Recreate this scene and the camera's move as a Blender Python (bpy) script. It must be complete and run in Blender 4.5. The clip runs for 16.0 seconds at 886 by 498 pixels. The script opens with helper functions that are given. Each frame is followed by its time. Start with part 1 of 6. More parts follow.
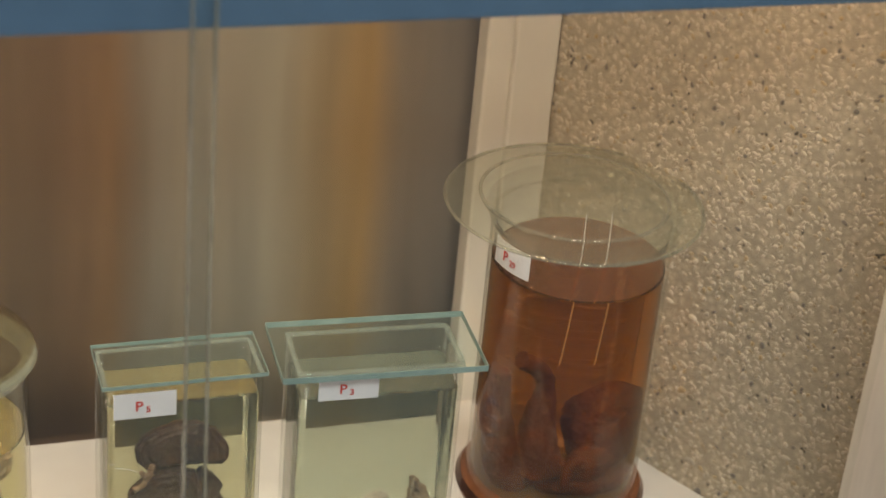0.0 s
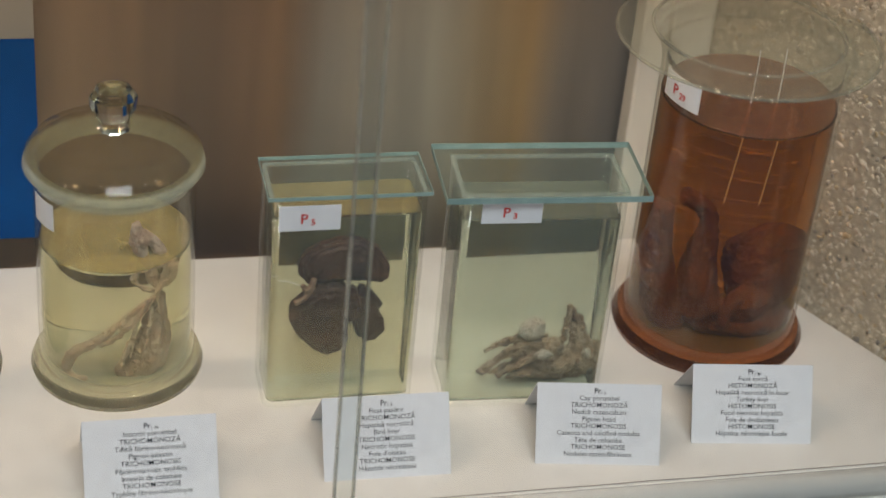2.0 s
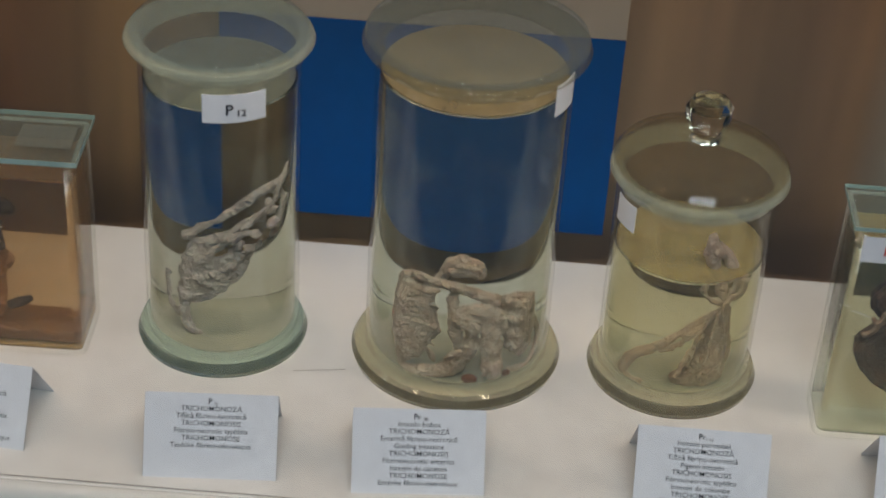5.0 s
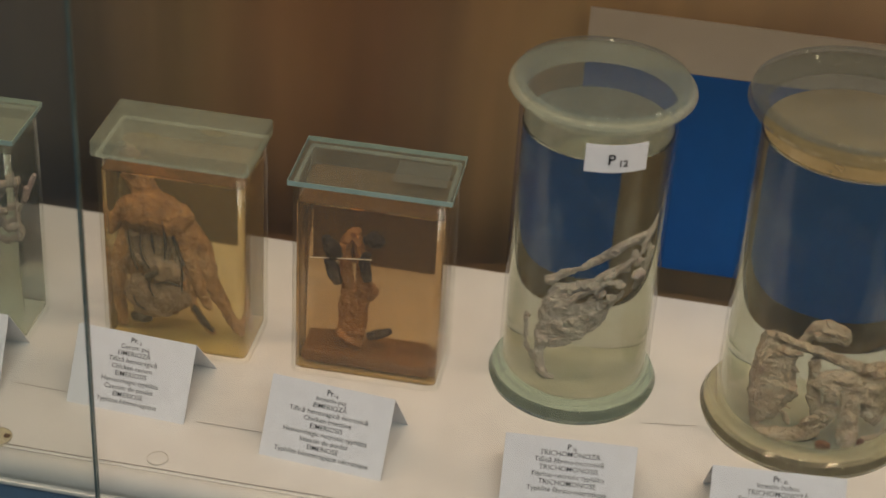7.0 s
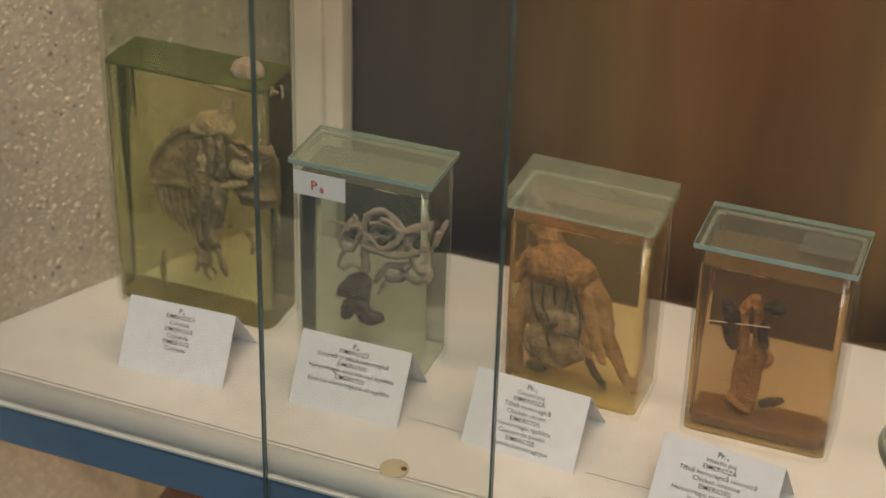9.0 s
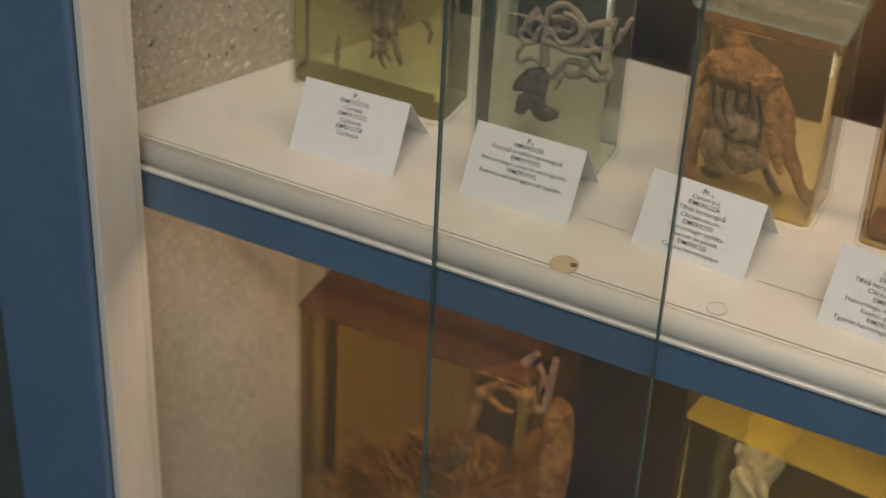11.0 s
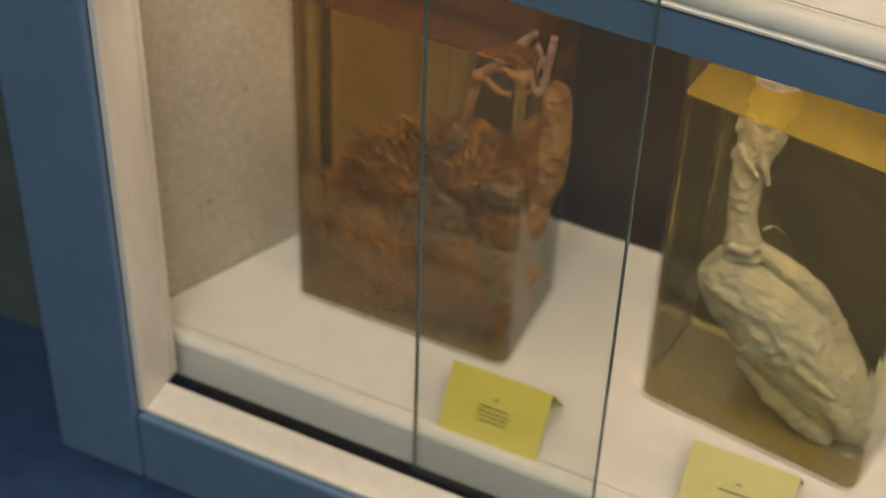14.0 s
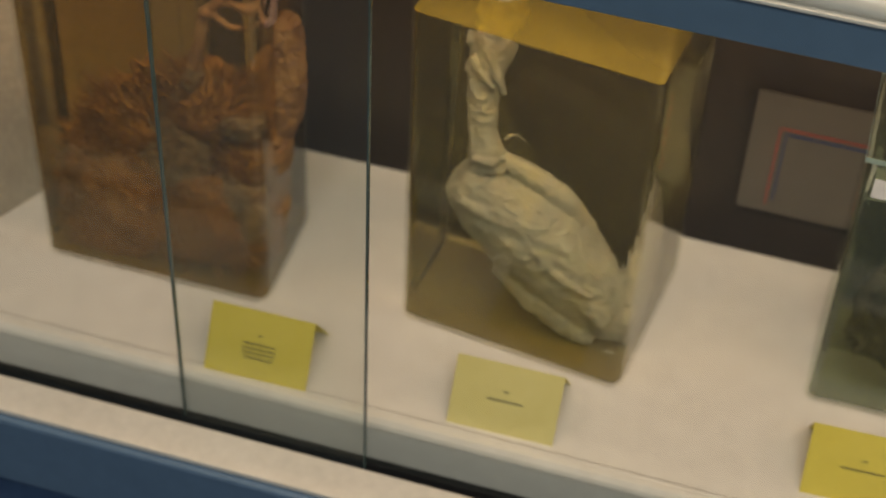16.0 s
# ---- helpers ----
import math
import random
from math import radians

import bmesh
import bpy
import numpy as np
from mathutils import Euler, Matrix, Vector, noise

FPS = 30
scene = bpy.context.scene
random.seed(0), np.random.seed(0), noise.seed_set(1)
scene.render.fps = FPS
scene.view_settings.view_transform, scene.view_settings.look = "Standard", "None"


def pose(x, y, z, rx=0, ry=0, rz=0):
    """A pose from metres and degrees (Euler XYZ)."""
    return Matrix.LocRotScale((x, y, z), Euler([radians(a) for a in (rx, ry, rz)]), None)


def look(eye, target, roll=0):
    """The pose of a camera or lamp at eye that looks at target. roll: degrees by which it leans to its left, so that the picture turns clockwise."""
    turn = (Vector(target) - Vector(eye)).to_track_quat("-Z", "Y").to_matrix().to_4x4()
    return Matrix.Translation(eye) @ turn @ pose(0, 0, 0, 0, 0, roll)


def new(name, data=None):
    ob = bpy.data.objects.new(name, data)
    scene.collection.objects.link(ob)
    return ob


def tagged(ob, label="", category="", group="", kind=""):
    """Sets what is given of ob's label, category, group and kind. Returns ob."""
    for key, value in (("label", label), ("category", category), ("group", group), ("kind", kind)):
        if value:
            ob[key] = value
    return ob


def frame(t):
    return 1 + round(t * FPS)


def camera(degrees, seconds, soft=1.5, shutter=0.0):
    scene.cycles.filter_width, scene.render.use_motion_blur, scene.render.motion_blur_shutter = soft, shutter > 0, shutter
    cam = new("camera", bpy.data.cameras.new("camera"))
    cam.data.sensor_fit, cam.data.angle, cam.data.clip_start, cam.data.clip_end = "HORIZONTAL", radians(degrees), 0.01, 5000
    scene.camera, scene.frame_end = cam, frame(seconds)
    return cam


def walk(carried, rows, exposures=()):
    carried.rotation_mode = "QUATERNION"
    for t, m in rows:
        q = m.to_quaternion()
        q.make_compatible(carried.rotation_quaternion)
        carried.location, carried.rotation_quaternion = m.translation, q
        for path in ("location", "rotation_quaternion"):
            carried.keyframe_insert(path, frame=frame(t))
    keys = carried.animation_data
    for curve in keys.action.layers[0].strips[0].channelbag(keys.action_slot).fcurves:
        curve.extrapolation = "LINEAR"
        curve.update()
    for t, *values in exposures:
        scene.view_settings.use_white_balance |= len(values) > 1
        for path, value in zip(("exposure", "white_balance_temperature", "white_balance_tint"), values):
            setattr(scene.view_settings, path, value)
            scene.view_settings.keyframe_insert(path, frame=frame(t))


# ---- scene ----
LENS = 26.69
cam = camera(LENS, 16.0, soft=1.45)
cam.data.dof.use_dof = True
cam.data.dof.focus_distance = 1.05
cam.data.dof.aperture_fstop = 7.0
PATH = [
    (0, (0.1617, -0.7227, 0.6832), (0.4594, 0.1020, 0.2023), 5.38),
    (0.5, (0.1641, -0.7278, 0.6766), (0.4436, 0.0842, 0.1642), 5.46),
    (1, (0.1589, -0.7265, 0.6697), (0.4228, 0.0787, 0.1387), 5.44),
    (1.5, (0.1549, -0.7274, 0.6648), (0.4023, 0.0768, 0.1245), 5.82),
    (2, (0.1498, -0.7299, 0.6591), (0.3690, 0.0786, 0.1130), 5.67),
    (2.5, (0.1437, -0.7312, 0.6549), (0.3287, 0.0849, 0.1073), 5.34),
    (3, (0.1345, -0.7302, 0.6547), (0.2652, 0.0961, 0.1068), 4.44),
    (3.5, (0.1277, -0.7285, 0.6546), (0.2189, 0.1017, 0.1047), 4.01),
    (4, (0.1104, -0.7232, 0.6557), (0.1677, 0.1056, 0.0991), 4.08),
    (4.5, (0.0945, -0.7230, 0.6548), (0.1160, 0.1064, 0.0966), 4.24),
    (4.7, (0.0919, -0.7220, 0.6572), (0.0948, 0.1067, 0.0974), 4.00),
    (6.8, (-0.0037, -0.7422, 0.6458), (-0.1059, 0.0966, 0.1111), 4.32),
    (7, (-0.0017, -0.7388, 0.6536), (-0.1328, 0.0919, 0.1126), 3.57),
    (7.5, (-0.0130, -0.7504, 0.6478), (-0.1915, 0.0804, 0.1207), 2.98),
    (8, (-0.0330, -0.7610, 0.6518), (-0.2481, 0.0630, 0.1277), 2.73),
    (8.5, (-0.0309, -0.7679, 0.6510), (-0.2971, 0.0448, 0.1326), 2.14),
    (9, (-0.0361, -0.7748, 0.6542), (-0.3413, 0.0281, 0.1422), 1.64),
    (9.2, (-0.0374, -0.7764, 0.6549), (-0.3582, 0.0186, 0.1401), 1.39),
    (11.3, (-0.0676, -0.8005, 0.6175), (-0.4042, -0.0715, 0.0214), 3.02),
    (11.5, (-0.0662, -0.8043, 0.6098), (-0.4011, -0.0785, 0.0089), 3.07),
    (12, (-0.0676, -0.8053, 0.6012), (-0.3952, -0.0963, -0.0234), 2.70),
    (12.5, (-0.0669, -0.8027, 0.5959), (-0.3884, -0.1133, -0.0533), 2.32),
    (13, (-0.0669, -0.8017, 0.5917), (-0.3700, -0.1227, -0.0770), 2.66),
    (13.5, (-0.0674, -0.8013, 0.5895), (-0.3617, -0.1335, -0.0942), 2.70),
    (14, (-0.0636, -0.8062, 0.5855), (-0.3556, -0.1461, -0.1066), 2.21),
    (14.5, (-0.0645, -0.8102, 0.5869), (-0.3415, -0.1488, -0.1101), 2.44),
    (15, (-0.0548, -0.8057, 0.5854), (-0.3020, -0.1455, -0.1237), 2.35),
    (15.5, (-0.0504, -0.8049, 0.5832), (-0.2618, -0.1336, -0.1272), 2.85),
    (16, (-0.0435, -0.8005, 0.5826), (-0.2167, -0.1215, -0.1308), 3.05),
]

walk(cam, [(t, look(eye, target, roll)) for t, eye, target, roll in PATH],
     exposures=[(0, -0.04, 8000, 10), (1.5, -0.08, 7200, 10), (2.0, -0.24, 6900, 10), (3.0, -0.46, 6450, 10), (4.7, -0.6, 6450, 10), (7.0, -0.57, 7900, 12), (9.0, -0.33, 8400, 12), (11.5, -0.42, 8300, 12), (12.5, -0.12, 8400, 12), (13.5, -0.07, 8500, 12), (15.0, -0.36, 8700, 12), (16, -0.48, 8800, 12)])

# ---- world and lamps ----
world = bpy.data.worlds.new("room_air")
scene.world = world
world.use_nodes = True
world.node_tree.nodes["Background"].inputs["Color"].default_value = (0.55, 0.66, 0.8, 1)
world.node_tree.nodes["Background"].inputs["Strength"].default_value = 0.08


def area_lamp(name, m, sx, sy, watts, colour, spread=180):
    data = bpy.data.lights.new(name, "AREA")
    data.shape, data.size, data.size_y = "RECTANGLE", sx, sy
    data.energy, data.color = watts, colour
    data.spread = radians(spread)
    ob = new(name, data)
    ob.matrix_world = m
    return ob


WARM = (1.0, 0.775, 0.63)
LED_Y, LED_DROP = 0.035, 0.026
for z, watts in ((0.442, 1.78), (0.0, 1.55), (0.884, 0.8)):
    area_lamp("led_light", pose(0.015, LED_Y, z - LED_DROP - 0.008, 18, 0, 0), 1.2, 0.012, watts, WARM)
# added cool fill from above; its ceiling lamp is never in view
area_lamp("ceiling_light_glow", pose(0.3, -2.0, 2.2), 1.6, 1.2, 76.0, (0.80, 0.90, 1.0))

# ---- materials ----


def nodes_of(name):
    m = bpy.data.materials.new(name)
    m.use_nodes = True
    nt = m.node_tree
    return m, nt, nt.nodes["Principled BSDF"]


def link(nt, a, b):
    nt.links.new(a, b)


def coords(nt, scale=1.0, stretch=(1, 1, 1)):
    tc = nt.nodes.new("ShaderNodeTexCoord")
    mp = nt.nodes.new("ShaderNodeMapping")
    mp.inputs["Scale"].default_value = [scale * s for s in stretch]
    link(nt, tc.outputs["Object"], mp.inputs["Vector"])
    return mp.outputs["Vector"]


def ramp(nt, fac, stops):
    r = nt.nodes.new("ShaderNodeValToRGB")
    els = r.color_ramp.elements
    while len(els) < len(stops):
        els.new(0.5)
    for e, (pos, col) in zip(els, stops):
        e.position, e.color = pos, (*col, 1)
    link(nt, fac, r.inputs["Fac"])
    return r.outputs["Color"]


def noise_tex(nt, vec, scale, detail=4.0, rough=0.55, distort=0.0):
    n = nt.nodes.new("ShaderNodeTexNoise")
    n.inputs["Scale"].default_value = scale
    n.inputs["Detail"].default_value = detail
    n.inputs["Roughness"].default_value = rough
    n.inputs["Distortion"].default_value = distort
    link(nt, vec, n.inputs["Vector"])
    return n.outputs["Fac"]


def bump(nt, bsdf, height, strength, dist):
    b = nt.nodes.new("ShaderNodeBump")
    b.inputs["Strength"].default_value = strength
    b.inputs["Distance"].default_value = dist
    link(nt, height, b.inputs["Height"])
    link(nt, b.outputs["Normal"], bsdf.inputs["Normal"])


def mix(nt, fac, a, b, blend="MIX"):
    m = nt.nodes.new("ShaderNodeMix")
    m.data_type, m.blend_type = "RGBA", blend
    for sock, v in ((m.inputs[0], fac), (m.inputs[6], a), (m.inputs[7], b)):
        if isinstance(v, (int, float)):
            sock.default_value = v
        elif isinstance(v, tuple):
            sock.default_value = (*v, 1)
        else:
            link(nt, v, sock)
    return m.outputs[2]


def mottled(name, dark, light, scale=30, rough=0.5, bump_scale=200, bump_by=0.0003, strength=0.5, stretch=(1, 1, 1), distort=0.0, metal=0.0):
    m, nt, b = nodes_of(name)
    v = coords(nt, 1.0, stretch)
    big = noise_tex(nt, v, scale, 5, 0.6, distort)
    fine = noise_tex(nt, v, scale * 7, 3, 0.6)
    c1 = ramp(nt, big, [(0.3, dark), (0.7, light)])
    mid = tuple((p + q) / 2 for p, q in zip(dark, light))
    c2 = ramp(nt, fine, [(0.3, tuple(0.8 * x for x in mid)), (0.7, tuple(min(1, 1.15 * x) for x in mid))])
    link(nt, mix(nt, 0.3, c1, c2), b.inputs["Base Color"])
    b.inputs["Roughness"].default_value = rough
    b.inputs["Metallic"].default_value = metal
    if bump_by:
        bump(nt, b, noise_tex(nt, v, bump_scale, 4, 0.6), strength, bump_by)
    return m


def clear(name, colour, ior, rough=0.0, through_light=1.0):
    m, nt, b = nodes_of(name)
    b.inputs["Base Color"].default_value = (*colour, 1)
    b.inputs["Transmission Weight"].default_value = through_light
    b.inputs["IOR"].default_value = ior
    b.inputs["Roughness"].default_value = rough
    return m


def tissue(name, stops, scale=60, wrinkle=0.0012, rough=0.42, stretch=(1, 1, 1), vein=None):
    """Preserved flesh: blotchy colour, fine ridged folds, the creases' shade put into the colour."""
    m, nt, b = nodes_of(name)
    v = coords(nt, 1.0, stretch)
    f = noise_tex(nt, v, scale, 6, 0.62, 0.8)
    col = ramp(nt, f, stops)
    rd = nt.nodes.new("ShaderNodeTexNoise")
    rd.noise_type = "RIDGED_MULTIFRACTAL"
    rd.inputs["Scale"].default_value, rd.inputs["Detail"].default_value, rd.inputs["Distortion"].default_value = scale * 2.2, 5.0, 0.9
    link(nt, v, rd.inputs["Vector"])
    crease_shade = ramp(nt, rd.outputs["Fac"], [(0.2, (0.60, 0.55, 0.52)), (0.7, (1.0, 1.0, 1.0))])
    col = mix(nt, 0.75, col, crease_shade, "MULTIPLY")
    if vein:
        g = noise_tex(nt, v, scale * 2.2, 3, 0.5, 2.0)
        mask = ramp(nt, g, [(0.56, (0, 0, 0)), (0.68, (0.8, 0.8, 0.8))])
        col = mix(nt, mask, col, vein)
    link(nt, col, b.inputs["Base Color"])
    b.inputs["Roughness"].default_value = rough
    b.inputs["Subsurface Weight"].default_value = 0.1
    b.inputs["Subsurface Radius"].default_value = (0.003, 0.0015, 0.001)
    bump(nt, b, mix(nt, 0.35, rd.outputs["Fac"], noise_tex(nt, v, scale * 7, 6, 0.7, 1.2)), 1.0, wrinkle * 2.2)
    return m


def thin(name, tint, haze, haze_colour=(0.62, 0.66, 0.58), gloss_rough=0.02, ior=1.46):
    """Thin glass: lets light straight through, with a little surface haze and a mirror gloss."""
    m, nt, b = nodes_of(name)
    nt.nodes.remove(b)
    out = nt.nodes["Material Output"]
    tr = nt.nodes.new("ShaderNodeBsdfTransparent")
    tr.inputs["Color"].default_value = (*tint, 1)
    df = nt.nodes.new("ShaderNodeBsdfDiffuse")
    v = coords(nt)
    link(nt, ramp(nt, noise_tex(nt, v, 45, 4), [(0.3, tuple(0.85 * c for c in haze_colour)), (0.7, haze_colour)]), df.inputs["Color"])
    gl = nt.nodes.new("ShaderNodeBsdfGlossy")
    gl.inputs["Roughness"].default_value = gloss_rough
    lw = nt.nodes.new("ShaderNodeLayerWeight")
    lw.inputs["Blend"].default_value = 0.5
    pw5 = nt.nodes.new("ShaderNodeMath")
    pw5.operation = "POWER"
    pw5.inputs[1].default_value = 5.0
    link(nt, lw.outputs["Facing"], pw5.inputs[0])
    fr = nt.nodes.new("ShaderNodeMath")
    fr.operation = "MULTIPLY_ADD"
    link(nt, pw5.outputs[0], fr.inputs[0])
    fr.inputs[1].default_value, fr.inputs[2].default_value = 0.6, ((ior - 1) / (ior + 1)) ** 2
    m1, m2 = nt.nodes.new("ShaderNodeMixShader"), nt.nodes.new("ShaderNodeMixShader")
    hz = nt.nodes.new("ShaderNodeMath")
    hz.operation = "MULTIPLY_ADD"
    link(nt, noise_tex(nt, v, 28, 5, 0.65), hz.inputs[0])
    hz.inputs[1].default_value, hz.inputs[2].default_value = haze, haze * 0.5
    link(nt, hz.outputs[0], m1.inputs[0])
    link(nt, tr.outputs[0], m1.inputs[1])
    link(nt, df.outputs[0], m1.inputs[2])
    link(nt, fr.outputs[0], m2.inputs[0])
    link(nt, m1.outputs[0], m2.inputs[1])
    link(nt, gl.outputs[0], m2.inputs[2])
    link(nt, m2.outputs[0], out.inputs["Surface"])
    return m


GLASS = thin("clear_glass", (0.978, 0.986, 0.970), 0.022, (0.52, 0.56, 0.46))
GLASS_CLEAN = thin("clean_clear_glass", (0.985, 0.988, 0.975), 0.004)
GLASS_GREEN = thin("green_tinted_glass", (0.955, 0.97, 0.93), 0.03, (0.42, 0.50, 0.40))
GLASS_WARM = thin("straw_tinted_glass", (0.98, 0.98, 0.955), 0.018, (0.58, 0.57, 0.46))
GLASS_AQUA = thin("aqua_plate_glass", (0.92, 0.96, 0.945), 0.05, (0.46, 0.58, 0.54))
GLASS_SMOKE = thin("grey_plate_glass", (0.86, 0.89, 0.85), 0.12, (0.34, 0.38, 0.33), 0.08)
GLASS_MILKY = thin("milky_sealed_glass", (0.88, 0.91, 0.85), 0.27, (0.42, 0.46, 0.36), 0.10)
GLASS_PANE = thin("window_glass", (0.97, 0.985, 0.975), 0.012, (0.5, 0.55, 0.5), 0.01, 1.40)
GLASS_CLOUD = thin("clouded_blue_grey_glass", (0.88, 0.92, 0.93), 0.15, (0.19, 0.24, 0.25), 0.05)
RIM_CLEAR = thin("thick_clear_rim", (0.84, 0.85, 0.78), 0.045, (0.46, 0.46, 0.38), 0.04, 1.7)
RIM_FROST = thin("frosted_glass_rim", (0.90, 0.92, 0.88), 0.34, (0.46, 0.50, 0.40), 0.12)
LID_BEAD = thin("pale_lid_bead", (0.93, 0.93, 0.89), 0.16, (0.50, 0.49, 0.42), 0.06)
SEAL = thin("pale_sealing_film", (0.90, 0.92, 0.88), 0.30, (0.55, 0.60, 0.54), 0.15)
FOOT_WARM = clear("solid_straw_glass", (0.50, 0.47, 0.34), 1.40, 0.08, 0.90)
FOOT_AMBER = clear("solid_amber_glass", (0.30, 0.12, 0.045), 1.40, 0.08, 0.90)
KNOB = clear("solid_knob_glass", (0.90, 0.90, 0.78), 1.47)
FOOT_GREEN = clear("solid_green_glass", (0.42, 0.49, 0.41), 1.40, 0.08, 0.90)
GLASS_EDGE = mottled("dark_green_glass_edge", (0.045, 0.085, 0.085), (0.10, 0.155, 0.155), 40, 0.25, 200, 0.0001, 0.2)
PALE_YELLOW = mottled("faded_yellow_card_paper", (0.70, 0.62, 0.24), (0.78, 0.70, 0.30), 25, 0.75, 600, 0.0001, 0.2)
PALE_EDGE = thin("pale_glass_edge", (0.92, 0.92, 0.88), 0.42, (0.55, 0.54, 0.46), 0.10)
PLATE_EDGE = mottled("aqua_glass_edge", (0.20, 0.32, 0.30), (0.34, 0.46, 0.43), 60, 0.25, 200, 0.0001, 0.2)

LIQ_PALE = clear("pale_yellow_fluid", (0.86, 0.84, 0.60), 1.34, 0.0, 0.970)
LIQ_MILKY = clear("milky_green_fluid", (0.76, 0.80, 0.66), 1.34, 0.0, 0.960)
LIQ_STRAW = clear("straw_fluid", (0.83, 0.78, 0.51), 1.34, 0.0, 0.985)
LIQ_CLEAR = clear("nearly_clear_fluid", (0.74, 0.76, 0.64), 1.34, 0.0, 0.995)
LIQ_GREEN = clear("greenish_fluid", (0.80, 0.73, 0.43), 1.34, 0.0, 0.965)
LIQ_AMBER = clear("light_amber_fluid", (0.94, 0.72, 0.38), 1.34, 0.0, 0.930)
LIQ_PEACH = clear("peach_amber_fluid", (0.77, 0.49, 0.26), 1.34, 0.0, 0.940)
LIQ_BROWN = clear("dark_orange_brown_fluid", (0.44, 0.15, 0.016), 1.34, 0.0, 0.988)
LIQ_MURK = clear("murky_green_fluid", (0.17, 0.20, 0.14), 1.34, 0.0, 0.920)
LIQ_RUST = clear("rusty_brown_fluid", (0.66, 0.42, 0.13), 1.34, 0.0, 0.940)
LIQ_OLIVE = clear("olive_yellow_fluid", (0.84, 0.73, 0.31), 1.34, 0.0, 0.985)

WHITE = mottled("white_laminate", (0.72, 0.70, 0.66), (0.80, 0.78, 0.74), 9, 0.38, 60, 0.0002, 0.15)
NOSING = mottled("glossy_white_edging", (0.74, 0.72, 0.67), (0.82, 0.80, 0.75), 12, 0.18, 60, 0.0002, 0.15)
WHITE_TRIM = mottled("white_painted_wood", (0.70, 0.67, 0.60), (0.80, 0.77, 0.70), 14, 0.4, 90, 0.0004, 0.25, (1, 1, 0.2))
BLUE = mottled("satin_blue_paint", (0.095, 0.18, 0.29), (0.12, 0.215, 0.335), 12, 0.42, 120, 0.0002, 0.2)
BLACK = mottled("black_track", (0.008, 0.008, 0.01), (0.02, 0.02, 0.022), 40, 0.6)
CARPET = mottled("blue_carpet", (0.012, 0.045, 0.12), (0.03, 0.085, 0.20), 60, 0.95, 900, 0.002, 0.8)
WALLDARK = mottled("grey_green_rough_wall", (0.05, 0.08, 0.08), (0.09, 0.13, 0.125), 20, 0.9, 160, 0.0015, 0.7)
ROOM = mottled("room_plaster", (0.28, 0.28, 0.27), (0.36, 0.36, 0.34), 6, 0.9)
PAPER = mottled("white_card_paper", (0.72, 0.74, 0.78), (0.78, 0.80, 0.84), 30, 0.75, 600, 0.0001, 0.2)
YELLOW = mottled("yellow_card_paper", (0.70, 0.58, 0.09), (0.78, 0.66, 0.13), 25, 0.75, 600, 0.0001, 0.2)
# white paper with the dim light behind the jars put into its base
POSTER_WHITE = mottled("shaded_poster_paper", (0.30, 0.27, 0.225), (0.35, 0.315, 0.26), 12, 0.7, 0, 0)
# white paper, darker again: the lower bay's dimness is in the colour
NOTICE = mottled("shaded_notice_paper", (0.145, 0.13, 0.11), (0.175, 0.155, 0.13), 12, 0.7, 0, 0)
INK = mottled("black_print", (0.012, 0.012, 0.014), (0.02, 0.02, 0.022), 50, 0.6, 0, 0)
RED_INK = mottled("red_print", (0.55, 0.05, 0.04), (0.62, 0.07, 0.05), 50, 0.6, 0, 0)
BLUE_PRINT = mottled("blue_print", (0.0, 0.05, 0.21), (0.0, 0.066, 0.255), 10, 0.8, 0, 0)
BLUE_PRINT.node_tree.nodes["Principled BSDF"].inputs["Specular IOR Level"].default_value = 0.08
SEDIMENT = tissue("brown_sediment", [(0.3, (0.15, 0.07, 0.02)), (0.7, (0.30, 0.15, 0.05))], 70)


def concrete(name, base, light, speck, grit_by=0.4, relief=0.9, pit=150):
    m, nt, b = nodes_of(name)
    v = coords(nt)
    big = ramp(nt, noise_tex(nt, v, 9, 5, 0.6), [(0.3, base), (0.7, light)])
    vo = nt.nodes.new("ShaderNodeTexVoronoi")
    vo.inputs["Scale"].default_value = 190
    link(nt, v, vo.inputs["Vector"])
    grit = ramp(nt, vo.outputs["Distance"], [(0.15, tuple(min(1, 1.25 * c) for c in light)), (0.6, tuple(0.72 * c for c in base))])
    col = mix(nt, grit_by, big, grit)
    pits = ramp(nt, noise_tex(nt, v, pit, 2, 0.5), [(0.69, (0, 0, 0)), (0.74, (1, 1, 1))])
    link(nt, mix(nt, pits, col, speck), b.inputs["Base Color"])
    b.inputs["Roughness"].default_value = 0.9
    h = mix(nt, 0.5, vo.outputs["Distance"], noise_tex(nt, v, 260, 5, 0.7))
    bump(nt, b, h, relief, 0.002)
    return m


CONCRETE = concrete("exposed_aggregate_concrete", (0.46, 0.40, 0.30), (0.56, 0.49, 0.375), (0.10, 0.085, 0.06))
CONCRETE_FINE = concrete("gritty_concrete", (0.44, 0.39, 0.31), (0.56, 0.50, 0.40), (0.26, 0.22, 0.16), 0.25, 0.7, 100)


